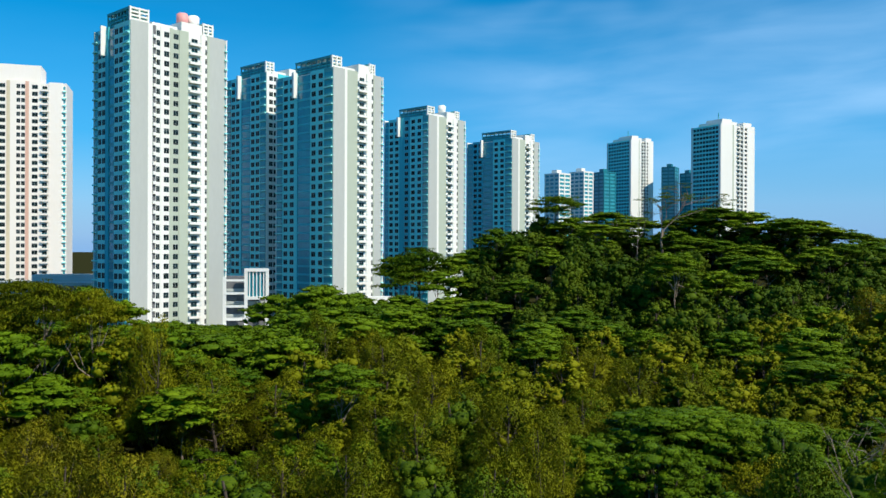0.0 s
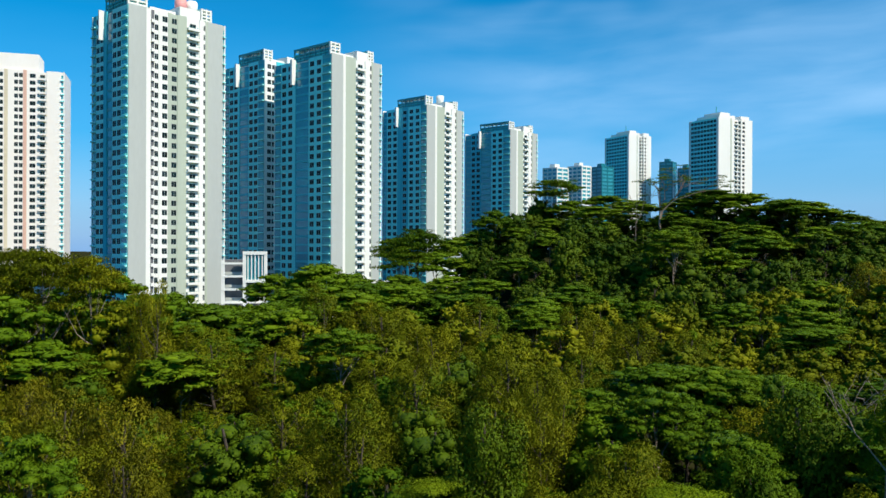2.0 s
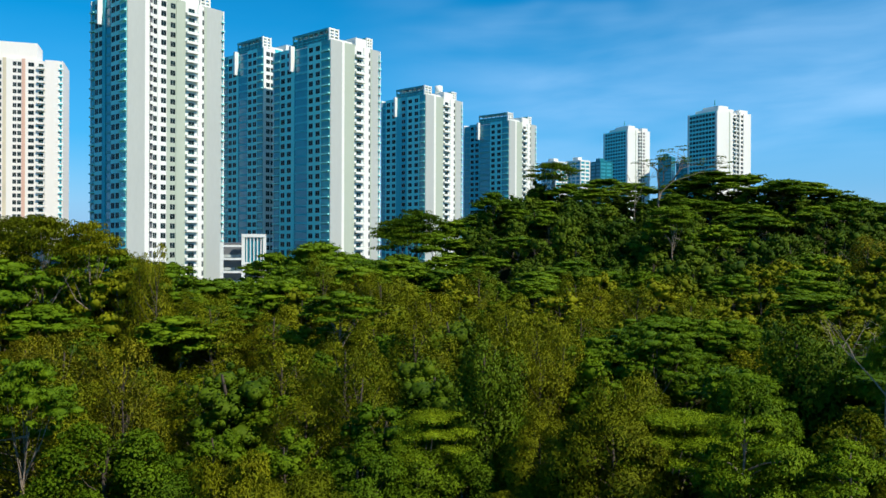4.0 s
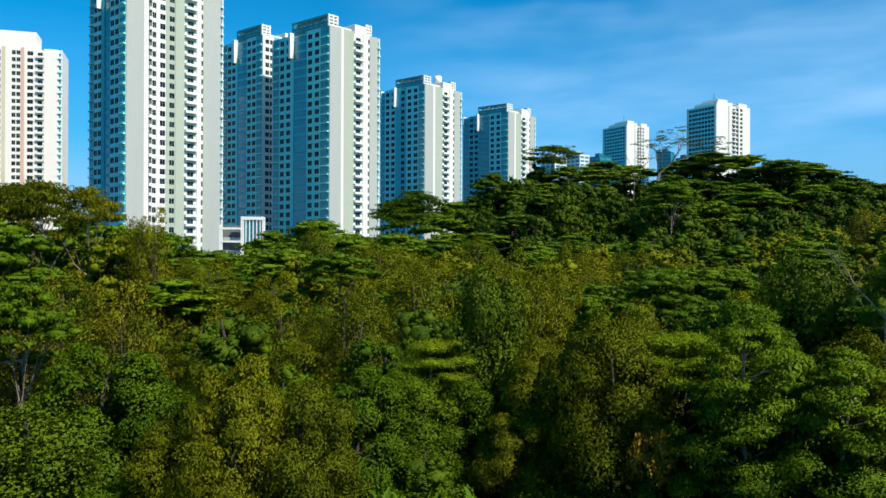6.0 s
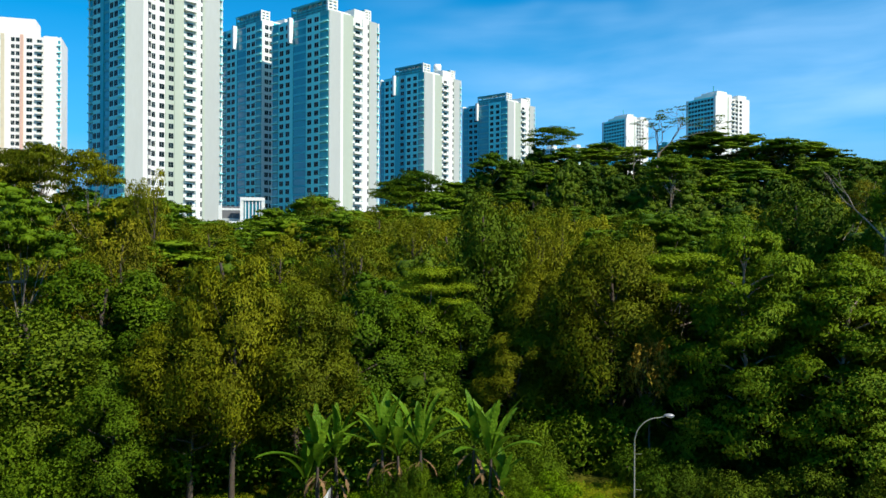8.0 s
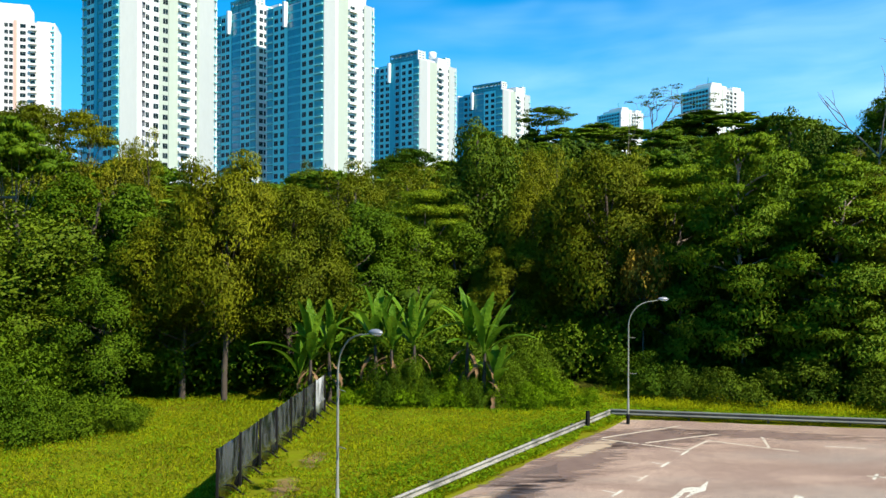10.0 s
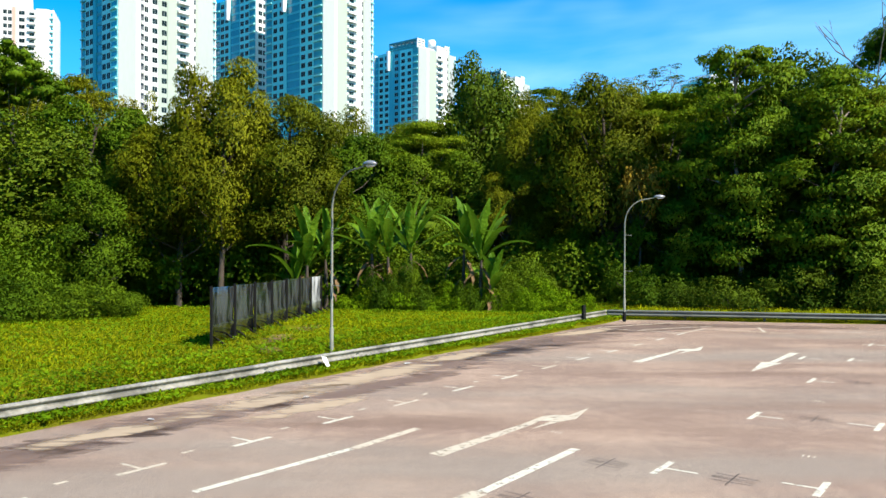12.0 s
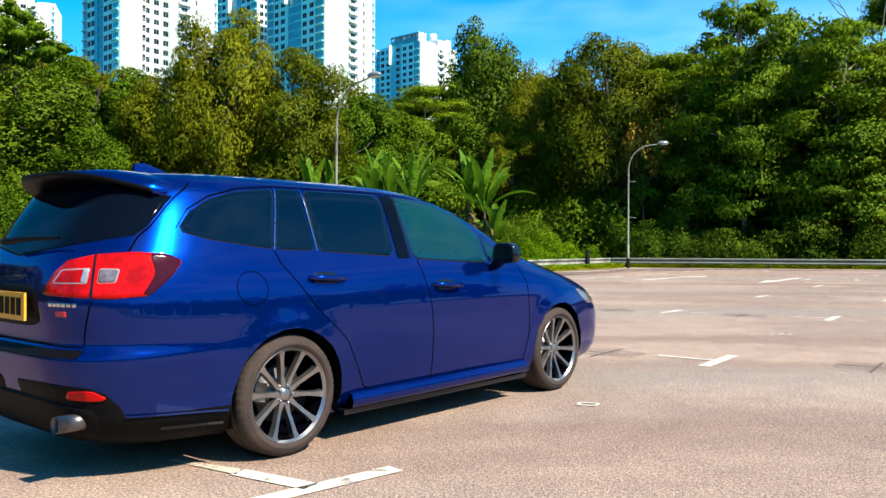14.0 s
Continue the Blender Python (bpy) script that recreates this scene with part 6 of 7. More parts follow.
M["gunmetal"] = mat("gunmetal", (0.36, 0.35, 0.345), 0.30, 0.9, second=(0.22, 0.22, 0.225), scale=8)
M["chrome"] = mat("chrome", (0.75, 0.75, 0.76), 0.12, 1.0, scale=8)
M["disc"] = mat("disc", (0.16, 0.155, 0.15), 0.4, 0.9, scale=30)
M["lamp_red"] = mat("lamp_red", (0.50, 0.0035, 0.003), 0.10, second=(0.24, 0.002, 0.002), scale=9, fine=30, contrast=0.8, coat=0.12, spec=0.12)
M["lamp_smoke"] = mat("lamp_smoke", (0.040, 0.002, 0.006), 0.08, scale=6, coat=0.15, spec=0.2)
M["lamp_clear"] = mat("lamp_clear", (0.42, 0.41, 0.43), 0.1, 0.3, second=(0.26, 0.25, 0.27), scale=20, coat=0.4)
M["lamp_inner"] = mat("lamp_inner", (0.07, 0.055, 0.06), 0.1, second=(0.16, 0.14, 0.15), scale=30, coat=1.0)
M["plate"] = mat("plate", (0.75, 0.36, 0.03), 0.4, second=(0.66, 0.30, 0.02), scale=10)
M["badge_red"] = mat("badge_red", (0.45, 0.02, 0.03), 0.3, scale=10)
M["cabin"] = mat("cabin", (0.035, 0.035, 0.038), 0.8, second=(0.05, 0.048, 0.046), scale=6)


def sky_tint_glass(name, colour, body, rough=0.02):
    m = bpy.data.materials.new(name)
    m.use_nodes = True
    n, l = m.node_tree.nodes, m.node_tree.links
    b = n["Principled BSDF"]
    # body colour puts the teal of reflected sky into the pane
    b.inputs["Base Color"].default_value = (*body, 1)
    b.inputs["Roughness"].default_value = rough
    b.inputs["Coat Weight"].default_value = 0.2
    b.inputs["Coat Roughness"].default_value = 0.02
    t = n.new("ShaderNodeBsdfTransparent")
    t.inputs["Color"].default_value = (*colour, 1)
    ms = n.new("ShaderNodeMixShader")
    ms.inputs[0].default_value = 0.6
    l.new(t.outputs[0], ms.inputs[2])
    l.new(b.outputs[0], ms.inputs[1])
    l.new(ms.outputs[0], n["Material Output"].inputs["Surface"])
    return m


M["privacy"] = sky_tint_glass("privacy", (0.02, 0.07, 0.12), (0.001, 0.014, 0.040))
M["rear_glass"] = mat("rear_glass", (0.001, 0.003, 0.008), 0.03, second=(0.002, 0.004, 0.009), scale=2, spec=0.04)
M["side_glass"] = sky_tint_glass("side_glass", (0.30, 0.62, 0.64), (0.006, 0.075, 0.095))

CAR = pose(-1.485, 4.954, 0, 0, 0, 49.86)
car = thing("car", "glossy blue estate car parked on the asphalt", "car", CAR)

BODY = [  # z, rear x, front x, half width, squareness
    (0.17, -0.90, 3.55, 0.78, 5.0), (0.22, -1.00, 3.66, 0.83, 5.2), (0.30, -1.04, 3.70, 0.865, 5.4), (0.42, -1.075, 3.72, 0.880, 5.4), (0.55, -1.11, 3.71, 0.888, 5.4),
    (0.615, -1.125, 3.69, 0.891, 5.3), (0.65, -1.07, 3.665, 0.892, 5.2), (0.68, -1.065, 3.65, 0.893, 5.2), (0.78, -1.085, 3.52, 0.893, 5.0), (0.86, -1.10, 3.32, 0.885, 4.8), (0.93, -1.09, 3.07, 0.870, 4.7), (0.99, -1.075, 2.86, 0.852, 4.6),
    (1.04, -1.06, 2.66, 0.832, 4.6), (1.09, -1.035, 2.50, 0.812, 4.6), (1.14, -1.00, 2.40, 0.792, 4.6), (1.22, -0.95, 2.25, 0.760, 4.6), (1.30, -0.90, 2.07, 0.727, 4.6),
    (1.37, -0.85, 1.89, 0.697, 4.6), (1.43, -0.80, 1.69, 0.668, 4.6), (1.475, -0.74, 1.50, 0.630, 4.6), (1.505, -0.66, 1.32, 0.575, 4.4), (1.528, -0.50, 1.14, 0.480, 4.0), (1.543, -0.25, 0.95, 0.340, 3.4), (1.550, 0.05, 0.75, 0.17, 3.0)]
BT = np.array(BODY)
NR, NZ = 132, 74
zs = np.concatenate([np.linspace(0.17, 1.43, 56), np.linspace(1.44, 1.55, 18)])


def body_ring(z):
    xr, xf, w, n = (np.interp(z, BT[:, 0], BT[:, k]) for k in (1, 2, 3, 4))
    t = np.linspace(0, 2 * math.pi, 1440, endpoint=False)
    hx, xm = (xf - xr) / 2, (xf + xr) / 2
    c, s = np.cos(t), np.sin(t)
    x = xm + hx * np.sign(c) * np.abs(c) ** (2 / n)
    y = w * np.sign(s) * np.abs(s) ** (2 / n)
    seg = np.hypot(np.diff(np.append(x, x[0])), np.diff(np.append(y, y[0])))
    cum = np.concatenate([[0], np.cumsum(seg)])
    u = np.linspace(0, cum[-1], NR, endpoint=False)
    x, y = np.interp(u, cum, np.append(x, x[0])), np.interp(u, cum, np.append(y, y[0]))
    for cx in (0.0, 2.69):  # wheel arches swell a little
        r = np.hypot(x - cx, z - 0.33)
        y += np.sign(y) * 0.018 * np.exp(-((r - 0.37) / 0.07) ** 2) * (np.abs(y) > 0.6)
    return np.stack([x, y, np.full(NR, z)], 1)


bv = np.concatenate([body_ring(z) for z in zs])
bf = [(j * NR + i, j * NR + (i + 1) % NR, (j + 1) * NR + (i + 1) % NR, (j + 1) * NR + i) for j in range(NZ - 1) for i in range(NR)]
full_faces = [tuple(f) for f in bf] + [tuple(range((NZ - 1) * NR, NZ * NR)), tuple(reversed(range(NR)))]
from mathutils.bvhtree import BVHTree
skin = BVHTree.FromPolygons([Vector(v) for v in bv], full_faces)


def on_side(a, b, sign=-1):
    hit, nrm, _, _ = skin.ray_cast(Vector((a, sign * 3, b)), Vector((0, -sign, 0)))
    return (hit, nrm) if hit else (Vector((a, sign * 0.7, b)), Vector((0, sign, 0)))


def on_rear(a, b, sign=-1):
    hit, nrm, _, _ = skin.ray_cast(Vector((sign * 4, a, b)) + Vector((1.2, 0, 0)) * (sign > 0), Vector((-sign, 0, 0)))
    return (hit, nrm) if hit else (Vector((-1.0, a, b)), Vector((sign, 0, 0)))


def on_corner(a, b, sign=-1):
    """a: degrees round the tail from straight back towards the flank."""
    d = Vector((-math.cos(radians(a)), sign * math.sin(radians(a)), 0))
    hit, nrm, _, _ = skin.ray_cast(Vector((-0.3, 0, b)) + d * 3, -d)
    return hit, nrm


def resample(pts, step, closed=True):
    pts = [Vector(p) for p in pts]
    out = []
    for i in range(len(pts) if closed else len(pts) - 1):
        a, b = pts[i], pts[(i + 1) % len(pts)]
        n = max(1, int((b - a).length / step))
        out += [a.lerp(b, k / n) for k in range(n)]
    return out if closed else out + [pts[-1]]


def rounded(pts, r=0.25, times=2):
    """Chaikin corner cutting of a closed outline."""
    pts = [Vector(p) for p in pts]
    for _ in range(times):
        q = []
        for i, p in enumerate(pts):
            b = pts[(i + 1) % len(pts)]
            q += [p.lerp(b, r * 0.5), p.lerp(b, 1 - r * 0.5)]
        pts = q
    return pts


def overlay(name, outline, project, offset, materials, parent, label="", sign=-1, frame=0.0, step=0.03, round_by=0.3, edge=0.0, rings=0):
    """A skin laid on the body inside an outline; frame > 0 gives the rim the second material."""
    pts = resample(rounded(outline, round_by), step)
    c = sum(pts, Vector((0, 0))) / len(pts)
    fr = [1.0, 1 - frame if frame else 0.97, 0.82, 0.66, 0.5, 0.33, 0.16]
    if rings:
        fr = [1.0] + [0.97 * (1 - k / rings) for k in range(rings)]
    vs, fs, slots = [], [], []
    for k, s in enumerate(fr):
        for p in pts:
            q = c + (p - c) * s
            hit, nrm = project(q.x, q.y, sign)
            if nrm.dot(Vector(hit) - Vector((1.0, 0, 0.6))) < 0:
                nrm = -nrm
            vs.append(hit + nrm * (offset if k else edge))
    n = len(pts)
    for k in range(len(fr) - 1):
        for i in range(n):
            fs.append((k * n + i, k * n + (i + 1) % n, (k + 1) * n + (i + 1) % n, (k + 1) * n + i))
            slots.append(1 if frame and k == 0 else 0)
    hit, nrm = project(c.x, c.y, sign)
    vs.append(hit + nrm * offset * (1 if nrm.dot(hit - Vector((1.0, 0, 0.6))) > 0 else -1))
    for i in range(n):
        fs.append(((len(fr) - 1) * n + i, (len(fr) - 1) * n + (i + 1) % n, len(vs) - 1))
        slots.append(0)
    ob = link_mesh(name, vs, fs, materials, parent, label, slots, smooth=True)
    return ob


def seam(name, line, project, width, material, parent, sign=-1, offset=0.0015, closed=False, lift=0.0):
    pts = resample(line, 0.02, closed)
    vs, fs = [], []
    n = len(pts)
    for i, p in enumerate(pts):
        d = pts[(i + 1) % n if closed else min(i + 1, n - 1)] - pts[(i - 1) % n if closed else max(i - 1, 0)]
        nn = Vector((-d.y, d.x)).normalized() * width / 2
        for s in (-1, 1):
            hit, nrm = project(p.x + nn.x * s, p.y + nn.y * s, sign)
            if nrm.dot(Vector(hit) - Vector((1.0, 0, 0.6))) < 0:
                nrm = -nrm
            vs.append(hit + nrm * (offset + lift))
    for i in range(n if closed else n - 1):
        j = (i + 1) % n
        fs.append((2 * i, 2 * i + 1, 2 * j + 1, 2 * j))
    return link_mesh(name, vs, fs, material, parent, smooth=True)


WINDOWS = {  # outlines in car length and height
    "quarter_window": ([(-0.57, 1.23), (-0.505, 1.305), (-0.385, 1.375), (-0.22, 1.425), (0.046, 1.456), (-0.062, 1.116), (-0.25, 1.14), (-0.43, 1.165), (-0.56, 1.20)], "privacy"),
    "rear_vent_window": ([(0.065, 1.455), (0.225, 1.458), (0.230, 1.106), (-0.045, 1.114)], "privacy"),
    "rear_door_window": ([(0.245, 1.458), (0.89, 1.46), (0.865, 1.070), (0.247, 1.104)], "privacy"),
    "front_door_window": ([(0.995, 1.452), (1.20, 1.443), (1.42, 1.422), (1.70, 1.345), (1.83, 1.225), (1.81, 1.015), (1.02, 1.054)], "side_glass"),
    "front_vent_window": ([(1.855, 1.205), (2.02, 1.06), (1.835, 1.02)], "side_glass")}


def inside(poly, x, y):
    c = False
    for i in range(len(poly)):
        (x1, y1), (x2, y2) = poly[i - 1], poly[i]
        if (y1 > y) != (y2 > y) and x < (x2 - x1) * (y - y1) / (y2 - y1) + x1:
            c = not c
    return c


def shrunk(poly, s):
    cx, cy = sum(p[0] for p in poly) / len(poly), sum(p[1] for p in poly) / len(poly)
    return [(cx + (p[0] - cx) * s, cy + (p[1] - cy) * s) for p in poly]


holes = [shrunk(o, 0.86) for o, _ in WINDOWS.values()]
REAR_GLASS = [(-54.5, 1.183), (-58.3, 1.229), (-64.5, 1.336), (-68, 1.385), (-50, 1.42), (0, 1.43), (50, 1.42), (68, 1.385), (64.5, 1.336), (58.3, 1.229), (54.5, 1.183), (43, 1.155), (27.5, 1.12), (0, 1.075), (-27.5, 1.12), (-43, 1.155)]
SCREEN = [(-0.66, 1.16), (-0.54, 1.44), (0.54, 1.44), (0.66, 1.16)]
keep = []
for f in full_faces[:-1]:
    c = sum((Vector(bv[i]) for i in f), Vector()) / len(f)
    if abs(c.y) > 0.5 and any(math.hypot(c.x - wx, c.z - 0.33) < 0.362 for wx in (0.0, 2.69)):
        continue
    if abs(c.y) > 0.5 and c.z > 1.0 and any(inside(h, c.x, c.z) for h in holes):
        continue
    if c.x > 1.4 and inside(shrunk(SCREEN, 0.86), c.y, c.z):
        continue
    keep.append(f)
bm = bmesh.new()
bvs = [bm.verts.new(v) for v in bv]
for f in keep:
    face = bm.faces.new([bvs[i] for i in f])
    c = face.calc_center_median()
    if c.z < 0.325 and c.x < -0.3:
        face.material_index = 1
for v in bm.verts:  # true up the arch lips
    if abs(v.co.y) > 0.5 and v.is_boundary:
        for wx in (0.0, 2.69):
            r = math.hypot(v.co.x - wx, v.co.z - 0.33)
            if r < 0.42 and v.co.z > 0.172:
                v.co.x, v.co.z = wx + (v.co.x - wx) * 0.366 / r, 0.33 + (v.co.z - 0.33) * 0.366 / r
bmesh.ops.delete(bm, geom=[v for v in bm.verts if not v.link_faces], context="VERTS")
bmesh.ops.recalc_face_normals(bm, faces=bm.faces)
shell = part("body", bm, [M["paint"], M["black_matt"]], car, smooth=True)

for sgn in (-1, 1):
    for wn_, (o, gl) in WINDOWS.items():
        overlay(wn_, o, on_side, 0.004, [M[gl], M["black_gloss"]], car, "dark tinted glass", sgn, 0.035, round_by=0.14)
    # bright and black trims
    seam("window_trim", [(0.055, 1.455), (-0.057, 1.115)], on_side, 0.004, M["chrome"], car, sgn, lift=0.006)
    seam("window_trim", [(0.235, 1.458), (0.239, 1.105)], on_side, 0.0035, M["chrome"], car, sgn, lift=0.006)
    seam("pillar_cover", [(0.945, 1.456), (0.945, 1.06)], on_side, 0.105, M["rear_glass"], car, sgn, lift=0.003)
    seam("roof_trim", [(-0.585, 1.225), (-0.51, 1.32), (-0.38, 1.392), (-0.2, 1.442), (0.05, 1.466), (0.9, 1.472), (1.25, 1.452), (1.45, 1.428), (1.72, 1.352), (1.87, 1.222), (2.04, 1.055)], on_side, 0.005, M["gap"], car, sgn, lift=0.004)
    seam("door_gap", [(-0.055, 1.11), (-0.03, 1.04), (0.18, 0.79), (0.40, 0.60), (0.50, 0.42), (0.55, 0.31), (0.62, 0.285), (1.16, 0.285)], on_side, 0.006, M["gap"], car, sgn)
    seam("door_gap", [(1.06, 1.05), (1.13, 0.80), (1.16, 0.60), (1.16, 0.285)], on_side, 0.006, M["gap"], car, sgn)
    seam("door_gap", [(2.18, 1.0), (2.24, 0.85), (2.26, 0.5), (2.20, 0.285), (1.16, 0.285)], on_side, 0.006, M["gap"], car, sgn)
    # handles
    for hx in (0.27, 1.30):
        hz = 0.957 if hx < 1 else 0.885
        overlay("handle_cup", [(hx - 0.10, hz - 0.03), (hx - 0.08, hz + 0.035), (hx + 0.07, hz + 0.03), (hx + 0.10, hz - 0.03)], on_side, 0.002, M["black_gloss"], car, "", sgn)
        p0, _ = on_side(hx - 0.13, hz + 0.005, sgn)
        p1, _ = on_side(hx + 0.13, hz - 0.008, sgn)
        t = Tubes()
        o = Vector((0, sgn * 0.035, 0))
        t.add([p0, p0.lerp(p1, 0.08) + o, p0.lerp(p1, 0.5) + o * 1.15, p0.lerp(p1, 0.92) + o, p1], [0.010, 0.016, 0.018, 0.016, 0.010], 8)
        t.make("door_handle", M["paint"], car)
    # sill blade
    b = Boxes()
    b.add((0.40, -0.05, 0.158), (2.25, 0.05, 0.188), 0, pose(0, sgn * 0.815, 0))
    b.make("side_skirt", M["black_gloss"], car, "black lower side skirt")
    bm = bmesh.new()
    for i in range(24):
        x = 0.44 + 1.78 * i / 23
        ring = []
        for dz, dy in ((0.19, 0.84), (0.20, 0.892), (0.24, 0.902), (0.275, 0.890), (0.285, 0.86)):
            ring.append(bm.verts.new((x, sgn * (dy + 0.012 * math.sin(math.pi * i / 23)), dz + (0.01 * i / 23))))
        if i:
            for k in range(4):
                bm.faces.new((last[k], ring[k], ring[k + 1], last[k + 1]))
        last = ring
    bmesh.ops.recalc_face_normals(bm, faces=bm.faces)
    part("sill", bm, M["paint"], car, smooth=True)
    # tail lamps
    lamp = overlay("tail_lamp", [(25.0, 0.898), (26.5, 0.945), (29.5, 1.01), (33.5, 1.06), (42, 1.09), (54, 1.104), (64, 1.096), (69.5, 1.062), (65.5, 0.985), (58.5, 0.893), (48, 0.882), (36, 0.89)], on_corner, 0.012, M["lamp_red"], car, "red tail lamp with clear centre", sgn, step=1.0, round_by=0.2, edge=-0.004)
    overlay("smoked_tip", [(56.5, 0.898), (60.5, 1.0), (58.5, 1.098), (64, 1.092), (69, 1.062), (65.3, 0.987), (59, 0.900)], on_corner, 0.0145, M["lamp_smoke"], lamp, "", sgn, step=1.0, edge=0.010)
    overlay("clear_lens", [(29.5, 0.950), (32.5, 1.018), (42.0, 1.026), (41.6, 0.952)], on_corner, 0.0145, [M["lamp_red"], M["lamp_clear"]], lamp, "", sgn, 0.16, step=0.6, round_by=0.12, edge=0.012)
    overlay("clear_lens", [(39.6, 0.957), (40.2, 1.020), (41.7, 1.021), (41.3, 0.957)], on_corner, 0.0165, M["lamp_clear"], lamp, "", sgn, step=0.6, edge=0.014)
    overlay("reversing_lens", [(44.2, 0.953), (44.6, 1.024), (50.4, 1.022), (49.4, 0.956)], on_corner, 0.0145, [M["lamp_inner"], M["lamp_clear"]], lamp, "", sgn, 0.20, step=0.6, round_by=0.2, edge=0.012)
    seam("lamp_gap", [(43.1, 0.885), (43.1, 1.09)], on_corner, 0.7, M["black_gloss"], lamp, sgn, offset=0.0155)
    # mirror
    bm = bmesh.new()
    bmesh.ops.create_uvsphere(bm, u_segments=20, v_segments=12, radius=1.0)
    for v in bm.verts:
        c = Vector([math.copysign(abs(q) ** 0.55, q) for q in v.co])
        v.co = Vector((c.x * 0.075, c.y * 0.105 * (1 - 0.12 * c.z), c.z * 0.072))
        if v.co.x < -0.02:
            v.co.x = -0.02 + (v.co.x + 0.02) * 0.2
    bmesh.ops.transform(bm, matrix=pose(1.84, sgn * 0.965, 1.09, 0, 0, sgn * 8), verts=bm.verts)
    mirror = part("door_mirror", bm, M["black_gloss"], car, "black door mirror", True)
    t = Tubes()
    t.add([(1.90, sgn * 0.83, 1.0), (1.88, sgn * 0.88, 1.01), (1.86, sgn * 0.93, 1.04)], [0.035, 0.03, 0.03], 8)
    t.make("mirror_stalk", M["black_gloss"], mirror)
    # bumper reflector, side blade of the rear bumper
    overlay("lower_bumper", [(6, 0.19), (6, 0.475), (26, 0.485), (42, 0.476), (47, 0.445), (51, 0.375), (52, 0.330), (52, 0.19)], on_corner, 0.004, M["black_matt"], car, "black lower rear bumper", sgn, step=1.0, round_by=0.12)
    overlay("reflector", [(35, 0.415), (36, 0.456), (43.5, 0.461), (47.5, 0.425), (46, 0.41)], on_corner, 0.009, M["lamp_red"], car, "red rear reflector", sgn, step=1.0)
    seam("bumper_blade", [(-0.86, 0.332), (-0.66, 0.325), (-0.385, 0.312)], on_side, 0.010, M["paint"], car, sgn, offset=0.010)
    seam("bumper_winglet", [(-0.70, 0.262), (-0.55, 0.256), (-0.395, 0.252)], on_side, 0.014, M["black_gloss"], car, sgn, offset=0.014)
    # head lamps
    overlay("head_lamp", [(3.02, 0.80), (3.30, 0.74), (3.40, 0.66), (3.22, 0.66), (3.08, 0.72)], on_side, 0.006, M["lamp_inner"], car, "clear head lamp", sgn)
# fuel flap on the right flank
seam("fuel_flap", [(-0.235 + 0.092 * math.cos(a / 12 * math.pi), 0.915 + 0.088 * math.sin(a / 12 * math.pi)) for a in range(24)], on_side, 0.004, M["gap"], car, -1, closed=True)
overlay("tailgate_window", REAR_GLASS, on_corner, 0.004, M["rear_glass"], car, "dark rear window", -1, step=1.2, round_by=0.10, edge=-0.002, rings=34)
for sgn in (-1, 1):
    seam("spoiler_gap", [(a / 75, z) for a, z in ((75.5, 1.462), (73.5, 1.432), (68.8, 1.388), (64.8, 1.336), (58.6, 1.229), (54.8, 1.18), (52.0, 1.10))], lambda a, b, s: on_corner(a * 75, b, s), 0.007, M["gap"], car, sgn, offset=0.006)


def on_front(a, b, sign=1):
    hit, nrm, _, _ = skin.ray_cast(Vector((5, a, b)), Vector((-1, 0, 0)))
    return hit, nrm


overlay("windscreen", SCREEN, on_front, 0.004, [M["side_glass"], M["black_gloss"]], car, "clear windscreen", 1, 0.08)
# tailgate seams, bumper step, plate
seam("tailgate_gap", [(-0.64, 0.87), (-0.60, 0.66), (0.60, 0.66), (0.64, 0.87)], on_rear, 0.006, M["gap"], car)
overlay("plate_recess", [(-0.33, 0.74), (-0.33, 0.94), (0.33, 0.94), (0.33, 0.74)], on_rear, 0.003, M["black_matt"], car)
b = Boxes()
b.add((-0.012, -0.26, 0.77), (0.0, 0.26, 0.905), 0, pose(-1.118, 0, 0))
plate = b.make("number_plate", M["plate"], car, "orange-yellow number plate with dark bars")
for k in range(7):
    y0 = -0.225 + k * 0.066
    b = Boxes()
    b.add((-0.0165, y0, 0.795), (-0.0125, y0 + 0.042, 0.88), 0, pose(-1.118, 0, 0))
    b.make("plate_bar", M["black_matt"], plate)
badges = [(-0.585 + 0.028 * k, -0.565 + 0.028 * k, 0.846, 0.864, "chrome") for k in range(6)] + [(-0.53, -0.465, 0.798, 0.824, "badge_red")]
for y0, y1, z0, z1, mm in badges:
    overlay("badge", [(y0, z0), (y0, z1), (y1, z1), (y1, z0)], on_rear, 0.004, M[mm], car, "small plain badge bar", -1, step=0.01, round_by=0.1)
seam("bumper_step", [(-0.62, 0.625), (0.62, 0.625)], on_rear, 0.035, M["black_matt"], car, lift=0.004)
# diffuser and exhausts
overlay("diffuser", [(-0.60, 0.19), (-0.66, 0.36), (-0.45, 0.40), (0.45, 0.40), (0.66, 0.36), (0.60, 0.19)], on_rear, 0.012, M["black_matt"], car, "black rear diffuser")
